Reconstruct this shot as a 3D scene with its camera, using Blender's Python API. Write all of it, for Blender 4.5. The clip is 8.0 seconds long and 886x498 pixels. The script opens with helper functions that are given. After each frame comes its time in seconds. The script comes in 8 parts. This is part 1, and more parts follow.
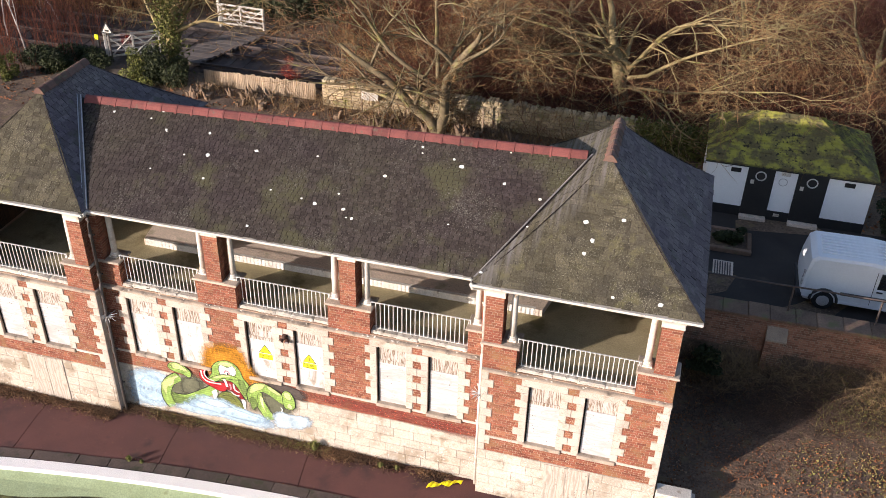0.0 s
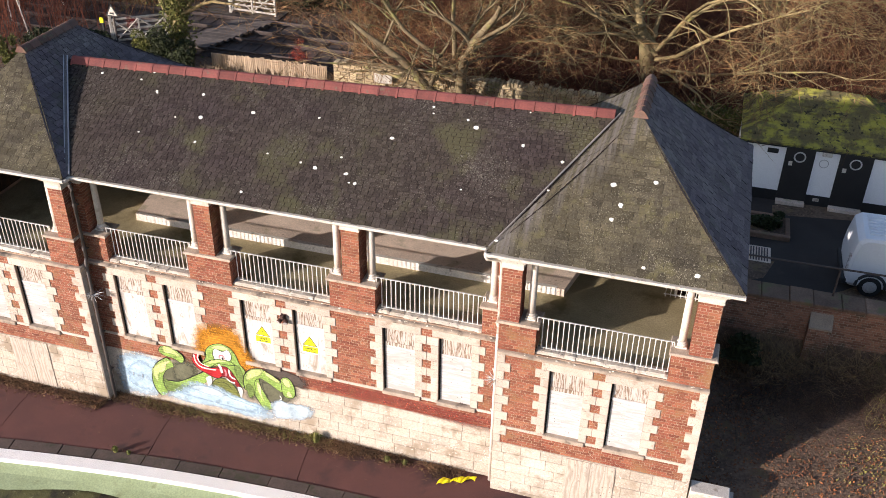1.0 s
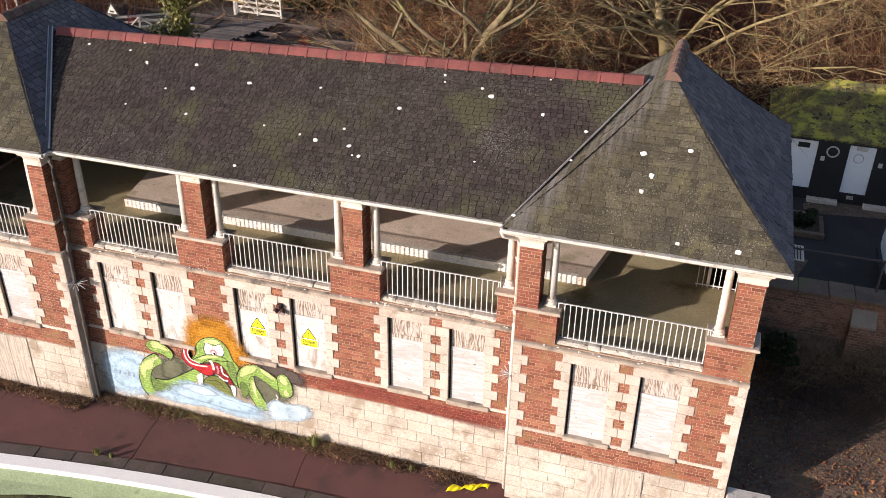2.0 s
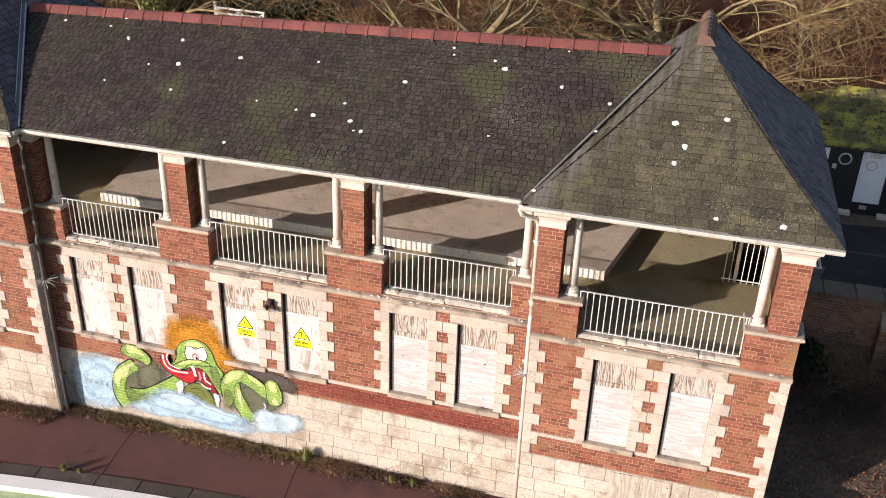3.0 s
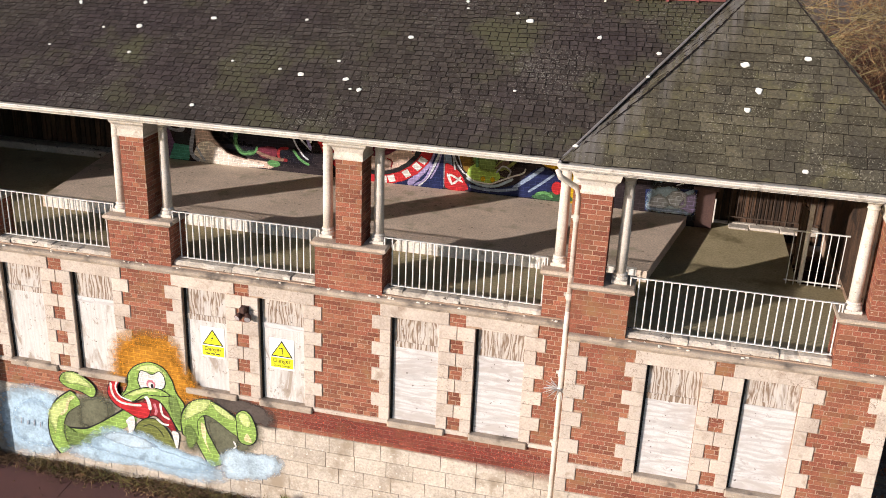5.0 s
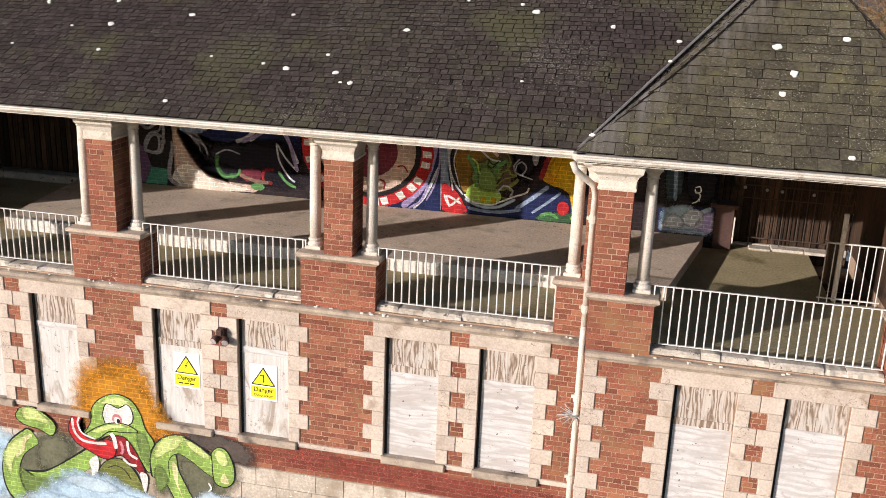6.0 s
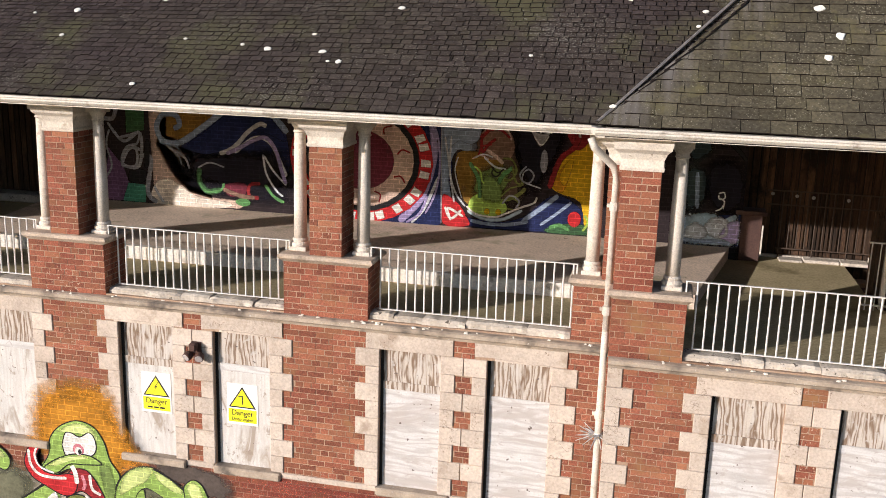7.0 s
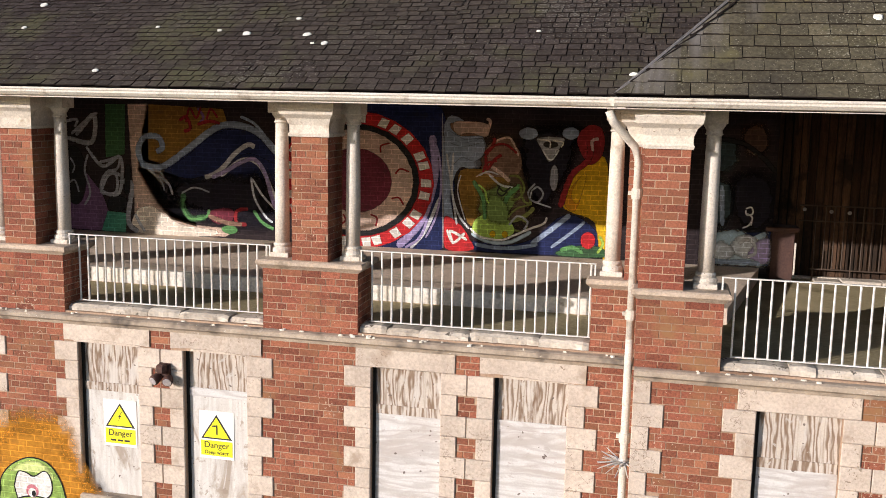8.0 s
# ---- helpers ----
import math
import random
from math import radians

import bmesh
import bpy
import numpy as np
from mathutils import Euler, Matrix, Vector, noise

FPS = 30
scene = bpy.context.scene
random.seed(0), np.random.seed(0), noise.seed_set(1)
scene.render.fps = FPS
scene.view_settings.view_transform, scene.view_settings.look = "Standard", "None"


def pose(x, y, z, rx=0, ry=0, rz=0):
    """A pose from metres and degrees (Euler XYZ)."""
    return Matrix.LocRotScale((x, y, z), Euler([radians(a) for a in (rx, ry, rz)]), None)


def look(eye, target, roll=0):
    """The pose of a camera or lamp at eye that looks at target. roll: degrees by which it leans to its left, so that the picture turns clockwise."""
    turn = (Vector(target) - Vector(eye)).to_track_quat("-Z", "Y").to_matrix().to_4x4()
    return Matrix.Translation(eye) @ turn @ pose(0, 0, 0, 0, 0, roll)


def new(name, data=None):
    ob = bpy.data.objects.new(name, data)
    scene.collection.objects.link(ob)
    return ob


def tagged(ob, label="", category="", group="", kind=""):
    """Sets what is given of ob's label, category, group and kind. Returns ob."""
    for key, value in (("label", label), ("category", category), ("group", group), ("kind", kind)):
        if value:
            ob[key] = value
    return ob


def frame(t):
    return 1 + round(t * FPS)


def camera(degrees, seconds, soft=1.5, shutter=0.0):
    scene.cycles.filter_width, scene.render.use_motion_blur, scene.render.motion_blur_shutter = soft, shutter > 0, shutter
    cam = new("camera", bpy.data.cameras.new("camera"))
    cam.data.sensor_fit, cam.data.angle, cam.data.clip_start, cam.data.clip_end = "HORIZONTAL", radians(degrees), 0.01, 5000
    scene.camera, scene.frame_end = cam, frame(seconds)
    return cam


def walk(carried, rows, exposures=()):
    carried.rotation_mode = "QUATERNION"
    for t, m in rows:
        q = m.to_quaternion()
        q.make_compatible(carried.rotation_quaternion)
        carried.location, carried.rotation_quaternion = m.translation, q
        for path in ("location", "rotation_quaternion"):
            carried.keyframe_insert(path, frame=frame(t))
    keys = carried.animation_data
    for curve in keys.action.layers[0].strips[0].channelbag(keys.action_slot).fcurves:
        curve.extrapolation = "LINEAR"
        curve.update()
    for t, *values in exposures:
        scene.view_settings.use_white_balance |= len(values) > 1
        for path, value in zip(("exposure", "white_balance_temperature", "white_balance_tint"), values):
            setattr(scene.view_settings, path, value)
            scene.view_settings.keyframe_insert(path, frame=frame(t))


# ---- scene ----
cam = camera(50.0, 8.0, soft=0.8)
PATH = [
    (0, (6.382, -17.312, 18.839), (5.968, -15.697, 17.734), 1.6),
    (0.5, (6.335, -16.719, 17.835), (5.897, -15.101, 16.745), 1.32),
    (1, (6.311, -16.136, 16.89), (5.849, -14.517, 15.812), 1.04),
    (1.5, (6.234, -15.563, 15.99), (5.75, -13.938, 14.929), 0.81),
    (2, (6.01, -15.22, 15.057), (5.519, -13.569, 14.034), 1.0),
    (3.5, (4.791, -14.217, 12.282), (4.355, -12.473, 11.406), 2.26),
    (4, (4.52, -13.735, 11.49), (4.086, -11.968, 10.66), 2.34),
    (5.5, (3.833, -12.355, 9.392), (3.422, -10.509, 8.743), 2.39),
    (6, (3.677, -11.807, 8.78), (3.265, -9.938, 8.201), 2.28),
    (6.5, (3.555, -11.201, 8.217), (3.136, -9.317, 7.694), 2.0),
    (7, (3.435, -10.61, 7.65), (3.01, -8.708, 7.19), 1.75),
    (7.5, (3.345, -10.04, 7.09), (2.909, -8.124, 6.718), 1.5),
    (8, (3.29, -9.465, 6.581), (2.839, -7.54, 6.277), 1.16),
]
walk(cam, [(t, look(eye, target, roll)) for t, eye, target, roll in PATH], ((0, 0.61, 6620, 18), (2, 0.45, 6620, 18), (4, 0.30, 6580, 16), (8, 0.11, 6480, 15)))

# ---- light and sky ----
SUN_DIR = Vector((0.68, 0.694, -0.222)).normalized()      # the way the sunlight travels
world = bpy.data.worlds.new("sky")
scene.world = world
world.use_nodes = True
wn = world.node_tree.nodes
sky = wn.new("ShaderNodeTexSky")
sky.sky_type = 'NISHITA'
sky.sun_disc = False
sky.sun_elevation = math.asin(-SUN_DIR.z)
sky.sun_rotation = math.atan2(-SUN_DIR.x, -SUN_DIR.y)
sky.air_density, sky.dust_density, sky.ozone_density = 1.0, 1.3, 2.0
world.node_tree.links.new(sky.outputs[0], wn["Background"].inputs[0])
wn["Background"].inputs[1].default_value = 0.15
sun_data = bpy.data.lights.new("sun", 'SUN')
sun_data.energy, sun_data.angle, sun_data.color = 5.0, radians(0.5), (1.0, 0.935, 0.86)
sun = new("sun", sun_data)
sun.matrix_world = look((0, 0, 0), SUN_DIR)

# ---- materials ----


def surf(name, c1, c2, big=1.5, fine=30.0, rough=0.85, bump=0.25, rand=0.0, island=False, metal=0.0,
         stain=None, stain_at=0.62, stain_scale=0.8, grain=None, spec=0.3, dist=0.01, fine_amt=0.25, speck=None, speck_at=0.66, speck_scale=38.0, alt=None, crack=None):
    """A procedural surface: two tones at a large scale, fine grain, stains of a second colour, relief."""
    m = bpy.data.materials.new(name)
    m.use_nodes = True
    nt = m.node_tree
    n, l = nt.nodes, nt.links
    b = n["Principled BSDF"]
    b.inputs["Roughness"].default_value, b.inputs["Metallic"].default_value = rough, metal
    b.inputs["Specular IOR Level"].default_value = spec
    geo = n.new("ShaderNodeNewGeometry")
    mp = n.new("ShaderNodeMapping")
    l.new(geo.outputs["Position"], mp.inputs[0])
    if grain:
        mp.inputs["Scale"].default_value = grain

    def noise_tex(scale, detail, src=mp.outputs[0]):
        t = n.new("ShaderNodeTexNoise")
        t.inputs["Scale"].default_value, t.inputs["Detail"].default_value = scale, detail
        t.inputs["Roughness"].default_value = 0.62
        l.new(src, t.inputs["Vector"])
        return t.outputs[0]

    def mix(kind, fac, a, bb):
        x = n.new("ShaderNodeMix")
        x.data_type, x.blend_type = 'RGBA', kind
        for sock, v in ((x.inputs[0], fac), (x.inputs[6], a), (x.inputs[7], bb)):
            if isinstance(v, (int, float)):
                sock.default_value = v
            elif isinstance(v, tuple):
                sock.default_value = (*v, 1)
            else:
                l.new(v, sock)
        return x.outputs[2]

    def ramp(src, a, bb):
        r = n.new("ShaderNodeMapRange")
        r.inputs[1].default_value, r.inputs[2].default_value = a, bb
        l.new(src, r.inputs[0])
        return r.outputs[0]

    f1 = noise_tex(big, 5)
    f2 = noise_tex(fine, 4)
    col = mix('MIX', ramp(f1, 0.32, 0.68), c1, c2)
    g = n.new("ShaderNodeMapRange")
    g.inputs[1].default_value, g.inputs[2].default_value = 0.25, 0.75
    g.inputs[3].default_value, g.inputs[4].default_value = 1 - fine_amt, 1 + fine_amt
    l.new(f2, g.inputs[0])
    col = mix('MULTIPLY', 1.0, col, g.outputs[0])
    if rand:
        if island:
            rv = geo.outputs["Random Per Island"]
        else:
            oi = n.new("ShaderNodeObjectInfo")
            rv = oi.outputs["Random"]
        r = n.new("ShaderNodeMapRange")
        r.inputs[3].default_value, r.inputs[4].default_value = 1 - rand, 1 + rand * 0.8
        l.new(rv, r.inputs[0])
        if alt:
            fr = n.new("ShaderNodeMath")
            fr.operation = 'MULTIPLY'
            fr.inputs[1].default_value = 7.31
            l.new(rv, fr.inputs[0])
            fr2 = n.new("ShaderNodeMath")
            fr2.operation = 'FRACT'
            l.new(fr.outputs[0], fr2.inputs[0])
            col = mix('MIX', ramp(fr2.outputs[0], 0.55, 1.7), col, alt)
        col = mix('MULTIPLY', 1.0, col, r.outputs[0])
    if stain:
        f3 = noise_tex(stain_scale, 7, geo.outputs["Position"])
        col = mix('MIX', ramp(f3, stain_at, stain_at + 0.12), col, stain)
    if speck:
        f4 = noise_tex(speck_scale, 3, geo.outputs["Position"])
        f5 = noise_tex(1.1, 3, geo.outputs["Position"])
        ad = n.new("ShaderNodeMath")
        ad.operation = 'MULTIPLY_ADD'
        ad.inputs[1].default_value, ad.inputs[2].default_value = 0.35, -0.175
        l.new(f5, ad.inputs[0])
        ad2 = n.new("ShaderNodeMath")
        l.new(f4, ad2.inputs[0])
        l.new(ad.outputs[0], ad2.inputs[1])
        col = mix('MIX', ramp(ad2.outputs[0], speck_at, speck_at + 0.05), col, speck)
    if crack:
        f6 = noise_tex(2.6, 6, geo.outputs["Position"])
        dv = n.new("ShaderNodeMath")
        dv.operation = 'SUBTRACT'
        dv.inputs[1].default_value = 0.5
        l.new(f6, dv.inputs[0])
        av = n.new("ShaderNodeMath")
        av.operation = 'ABSOLUTE'
        l.new(dv.outputs[0], av.inputs[0])
        where = n.new("ShaderNodeMath")
        where.operation = 'MULTIPLY'
        l.new(ramp(av.outputs[0], 0.006, 0.0), where.inputs[0])
        l.new(ramp(noise_tex(0.9, 2, geo.outputs["Position"]), 0.50, 0.60), where.inputs[1])
        col = mix('MIX', where.outputs[0], col, crack)
    l.new(col, b.inputs["Base Color"])
    if bump:
        bp = n.new("ShaderNodeBump")
        bp.inputs["Strength"].default_value, bp.inputs["Distance"].default_value = bump, dist
        l.new(f2, bp.inputs["Height"])
        l.new(bp.outputs[0], b.inputs["Normal"])
    return m


BRICK = surf("brick_red", (0.205, 0.060, 0.038), (0.275, 0.102, 0.060), 0.9, 45, 0.9, 0.6, rand=0.30, fine_amt=0.5, stain=(0.255, 0.13, 0.062), stain_at=0.55, stain_scale=1.3, speck=(0.48, 0.36, 0.28), speck_at=0.665, speck_scale=30, alt=(0.33, 0.165, 0.085))
BRICK_J = surf("brick_red_joined", (0.205, 0.060, 0.038), (0.275, 0.102, 0.060), 0.9, 45, 0.9, 0.6, rand=0.30, fine_amt=0.5, island=True, stain=(0.255, 0.13, 0.062), stain_at=0.55, stain_scale=1.3, speck=(0.48, 0.36, 0.28), speck_at=0.665, speck_scale=30, alt=(0.33, 0.165, 0.085))
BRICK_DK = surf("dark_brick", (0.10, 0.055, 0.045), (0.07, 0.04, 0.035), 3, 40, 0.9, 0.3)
MORTAR = surf("mortar", (0.42, 0.30, 0.215), (0.27, 0.18, 0.125), 1.3, 45, 0.95, 0.4, stain=(0.17, 0.10, 0.066), stain_at=0.58, stain_scale=1.4)
STONE = surf("limestone", (0.57, 0.49, 0.42), (0.45, 0.375, 0.315), 2.4, 35, 0.9, 0.4, rand=0.10, fine_amt=0.22, stain=(0.36, 0.285, 0.225), stain_at=0.565, stain_scale=3.2, speck=(0.25, 0.195, 0.15), speck_at=0.69, speck_scale=20, crack=(0.16, 0.11, 0.08))
STONE_J = surf("limestone_joined", (0.58, 0.52, 0.45), (0.46, 0.40, 0.34), 1.1, 25, 0.92, 0.35, rand=0.16, island=True, stain=(0.26, 0.22, 0.18), stain_at=0.6, stain_scale=1.2)
PLINTHM = surf("plinth_stone", (0.56, 0.495, 0.42), (0.40, 0.34, 0.275), 1.3, 28, 0.92, 0.5, rand=0.10, fine_amt=0.3, stain=(0.31, 0.25, 0.185), stain_at=0.51, stain_scale=1.6, speck=(0.64, 0.60, 0.54), speck_at=0.64, speck_scale=14)
CORNICE = surf("weathered_cornice", (0.46, 0.38, 0.30), (0.27, 0.22, 0.175), 2.5, 40, 0.95, 0.5, stain=(0.12, 0.10, 0.085), stain_at=0.55, stain_scale=2.5, speck=(0.62, 0.58, 0.52), speck_at=0.68, speck_scale=30)
PALE = surf("painted_stone", (0.66, 0.61, 0.545), (0.54, 0.48, 0.41), 2.0, 50, 0.75, 0.3, stain=(0.36, 0.30, 0.235), stain_at=0.58, stain_scale=4.5, speck=(0.26, 0.21, 0.16), speck_at=0.68, speck_scale=22)
COPING = surf("weathered_coping", (0.52, 0.42, 0.335), (0.36, 0.29, 0.225), 3.0, 40, 0.92, 0.5, stain=(0.20, 0.165, 0.12), stain_at=0.58, stain_scale=3.0, speck=(0.62, 0.56, 0.48), speck_at=0.69, speck_scale=26)
WHITE = surf("white_paint", (0.62, 0.58, 0.52), (0.50, 0.46, 0.40), 3.0, 60, 0.6, 0.15, stain=(0.30, 0.25, 0.20), stain_at=0.58, stain_scale=4, speck=(0.22, 0.18, 0.14), speck_at=0.70, speck_scale=26)
RAIL = surf("rail_paint", (0.72, 0.70, 0.66), (0.62, 0.60, 0.56), 4.0, 80, 0.45, 0.05)
SLATE = surf("slate", (0.050, 0.038, 0.038), (0.062, 0.053, 0.041), 0.45, 22, 0.82, 0.5, rand=0.28, stain=(0.076, 0.071, 0.042), stain_at=0.53, stain_scale=0.9, speck=(0.17, 0.158, 0.135), speck_at=0.625, speck_scale=42, fine_amt=0.4, spec=0.05)
SLATE_J = surf("slate_joined", (0.050, 0.038, 0.038), (0.062, 0.053, 0.041), 0.45, 22, 0.82, 0.5, rand=0.28, island=True, stain=(0.076, 0.071, 0.042), stain_at=0.53, stain_scale=0.9, speck=(0.17, 0.158, 0.135), speck_at=0.625, speck_scale=42, fine_amt=0.4, spec=0.05)
SLATE_T = surf("slate_lichen", (0.092, 0.081, 0.053), (0.062, 0.055, 0.042), 1.3, 26, 0.85, 0.5, rand=0.28, stain=(0.112, 0.102, 0.055), stain_at=0.56, stain_scale=2.4, speck=(0.23, 0.215, 0.165), speck_at=0.62, speck_scale=46, fine_amt=0.45, spec=0.05)
SLATE_TJ = surf("slate_lichen_joined", (0.092, 0.081, 0.053), (0.062, 0.055, 0.042), 1.3, 26, 0.85, 0.5, rand=0.28, island=True, stain=(0.112, 0.102, 0.055), stain_at=0.56, stain_scale=2.4, speck=(0.23, 0.215, 0.165), speck_at=0.62, speck_scale=46, fine_amt=0.45, spec=0.05)


def run_off(m, x0, z0, k):
    """Pale streaks washed down from a valley, which runs from (x0, z0) with k metres across for each metre up."""
    n, l = m.node_tree.nodes, m.node_tree.links
    b = n["Principled BSDF"]
    geo, sep = n.new("ShaderNodeNewGeometry"), n.new("ShaderNodeSeparateXYZ")
    l.new(geo.outputs["Position"], sep.inputs[0])

    def calc(kind, a, c, d=0.0):
        t = n.new("ShaderNodeMath")
        t.operation = kind
        for s, v in zip(t.inputs, (a, c, d)):
            if isinstance(v, (int, float)):
                s.default_value = v
            else:
                l.new(v, s)
        return t.outputs[0]

    def ramp(src, lo, hi):
        r = n.new("ShaderNodeMapRange")
        r.inputs[1].default_value, r.inputs[2].default_value = lo, hi
        l.new(src, r.inputs[0])
        return r.outputs[0]

    off = calc('MULTIPLY_ADD', sep.outputs[2], -k, calc('SUBTRACT', sep.outputs[0], x0 - k * z0))
    com = n.new("ShaderNodeCombineXYZ")
    l.new(sep.outputs[0], com.inputs[0])
    l.new(calc('MULTIPLY', sep.outputs[2], 0.12), com.inputs[2])
    nz = n.new("ShaderNodeTexNoise")
    nz.inputs["Scale"].default_value, nz.inputs["Detail"].default_value = 7.0, 5.0
    l.new(com.outputs[0], nz.inputs["Vector"])
    mask = calc('MULTIPLY', calc('MULTIPLY', ramp(off, 0.60, 0.0), ramp(off, -0.15, 0.0)), ramp(nz.outputs[0], 0.42, 0.62))
    x = n.new("ShaderNodeMix")
    x.data_type = 'RGBA'
    l.new(mask, x.inputs[0])
    l.new(b.inputs["Base Color"].links[0].from_socket, x.inputs[6])
    x.inputs[7].default_value = (0.165, 0.152, 0.145, 1)
    l.new(x.outputs[2], b.inputs["Base Color"])


for m in (SLATE_T, SLATE_TJ):
    run_off(m, 2.80, 6.68, 1.0375)
# slate base colour raised to brighten the slope turned from the sun
SLATE_LIFT = surf("slate_shade_lift_joined", (0.125, 0.098, 0.108), (0.165, 0.135, 0.13), 1.1, 22, 0.8, 0.5, rand=0.24, island=True, stain=(0.105, 0.10, 0.075), stain_at=0.58, stain_scale=1.4, speck=(0.26, 0.25, 0.22), speck_at=0.65, speck_scale=40, fine_amt=0.35, spec=0.1)
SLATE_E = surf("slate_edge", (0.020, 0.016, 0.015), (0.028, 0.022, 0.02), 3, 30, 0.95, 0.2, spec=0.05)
UNDER = surf("roof_felt", (0.014, 0.012, 0.011), (0.02, 0.017, 0.015), 2, 20, 0.95, 0.2)
RIDGE = surf("terracotta_ridge", (0.215, 0.066, 0.057), (0.145, 0.05, 0.045), 3, 40, 0.85, 0.3, rand=0.25, stain=(0.12, 0.10, 0.075), stain_at=0.6, stain_scale=5)
RIDGE_T = surf("weathered_ridge", (0.17, 0.085, 0.066), (0.115, 0.078, 0.06), 3, 40, 0.85, 0.3, rand=0.25, stain=(0.13, 0.12, 0.07), stain_at=0.56, stain_scale=5)
LEAD = surf("lead", (0.46, 0.44, 0.46), (0.33, 0.32, 0.33), 3, 30, 0.55, 0.2, stain=(0.60, 0.57, 0.55), stain_at=0.6, stain_scale=6)
LEAD_DK = surf("dark_lead", (0.15, 0.14, 0.14), (0.09, 0.085, 0.085), 3, 30, 0.7, 0.2, stain=(0.24, 0.23, 0.22), stain_at=0.6, stain_scale=6)
LEAD_DULL = surf("dull_lead", (0.34, 0.32, 0.30), (0.20, 0.185, 0.17), 5, 30, 0.75, 0.3, stain=(0.10, 0.09, 0.08), stain_at=0.55, stain_scale=6)
CONC = surf("concrete", (0.74, 0.60, 0.485), (0.58, 0.465, 0.37), 1.1, 30, 0.92, 0.35, fine_amt=0.3, stain=(0.42, 0.36, 0.25), stain_at=0.55, stain_scale=1.8, speck=(0.27, 0.215, 0.16), speck_at=0.66, speck_scale=12)
CONC_MOSS = surf("mossy_concrete", (0.50, 0.415, 0.25), (0.36, 0.30, 0.17), 0.8, 30, 0.92, 0.35, fine_amt=0.3, stain=(0.20, 0.165, 0.08), stain_at=0.55, stain_scale=0.9, speck=(0.30, 0.27, 0.12), speck_at=0.66, speck_scale=14)
PATHM = surf("red_tarmac", (0.135, 0.058, 0.05), (0.10, 0.047, 0.042), 0.9, 60, 0.93, 0.5, stain=(0.065, 0.038, 0.036), stain_at=0.54, stain_scale=0.8, speck=(0.20, 0.11, 0.09), speck_at=0.68, speck_scale=30)
ASPH = surf("asphalt", (0.052, 0.043, 0.037), (0.036, 0.030, 0.027), 0.8, 60, 0.9, 0.4, stain=(0.075, 0.06, 0.048), stain_at=0.6, stain_scale=0.7)
SOIL = surf("leafy_soil", (0.20, 0.135, 0.09), (0.085, 0.058, 0.042), 0.9, 14, 0.98, 0.9, fine_amt=0.5, stain=(0.17, 0.125, 0.065), stain_at=0.56, stain_scale=2.0, dist=0.04, speck=(0.32, 0.21, 0.13), speck_at=0.64, speck_scale=11)


def sawn(name, light, dark, up, scale, figure, stain, stain_at, rough=0.8):
    """Weathered plywood: figured grain running along z (up) or x, fine streaks, blotches of a second colour, dark nail holes."""
    m = surf(name, light, tuple(v * 0.88 for v in light), 3.0, 60, rough, 0.3, fine_amt=0.12)
    n, l = m.node_tree.nodes, m.node_tree.links
    b = n["Principled BSDF"]
    geo, oi = n.new("ShaderNodeNewGeometry"), n.new("ShaderNodeObjectInfo")
    mul = n.new("ShaderNodeMath")
    mul.operation = 'MULTIPLY'
    mul.inputs[1].default_value = 40.0
    l.new(oi.outputs["Random"], mul.inputs[0])

    def along(stretch):
        v = n.new("ShaderNodeVectorMath")
        v.operation = 'MULTIPLY_ADD'
        v.inputs[1].default_value = (1, 1, stretch) if up else (stretch, 1, 1)
        l.new(geo.outputs["Position"], v.inputs[0])
        l.new(mul.outputs[0], v.inputs[2])
        return v.outputs[0]

    def tex(stretch, sc, detail, warp):
        t = n.new("ShaderNodeTexNoise")
        t.inputs["Scale"].default_value, t.inputs["Detail"].default_value = sc, detail
        t.inputs["Roughness"].default_value, t.inputs["Distortion"].default_value = 0.6, warp
        l.new(along(stretch), t.inputs["Vector"])
        return t.outputs[0]

    def over(base, src, lo, hi, colour, top):
        r = n.new("ShaderNodeMapRange")
        r.inputs[1].default_value, r.inputs[2].default_value, r.inputs[4].default_value = lo, hi, top
        l.new(src, r.inputs[0])
        x = n.new("ShaderNodeMix")
        x.data_type = 'RGBA'
        l.new(r.outputs[0], x.inputs[0])
        l.new(base, x.inputs[6])
        x.inputs[7].default_value = (*colour, 1)
        return x.outputs[2]

    wave = n.new("ShaderNodeTexWave")
    wave.bands_direction = 'X' if up else 'Z'
    wave.inputs["Scale"].default_value, wave.inputs["Distortion"].default_value = scale, 15.0
    wave.inputs["Detail"].default_value, wave.inputs["Detail Scale"].default_value = 3.0, 1.5
    l.new(along(0.20), wave.inputs["Vector"])
    col = b.inputs["Base Color"].links[0].from_socket
    col = over(col, wave.outputs["Fac"], 0.35, 1.0, dark, figure)
    col = over(col, tex(0.05, 42.0, 4, 0.3), 0.50, 0.70, dark, figure * 0.8)
    col = over(col, tex(0.30, 4.0, 7, 0.8), stain_at, stain_at + 0.10, stain, 0.85)
    col = over(col, tex(0.7, 11.0, 6, 0.6), 0.60, 0.66, tuple(v * 0.9 for v in stain), 0.7)
    col = over(col, tex(1.0, 17.0, 1, 0.0), 0.735, 0.76, (0.13, 0.10, 0.09), 0.9)
    l.new(col, b.inputs["Base Color"])
    return m


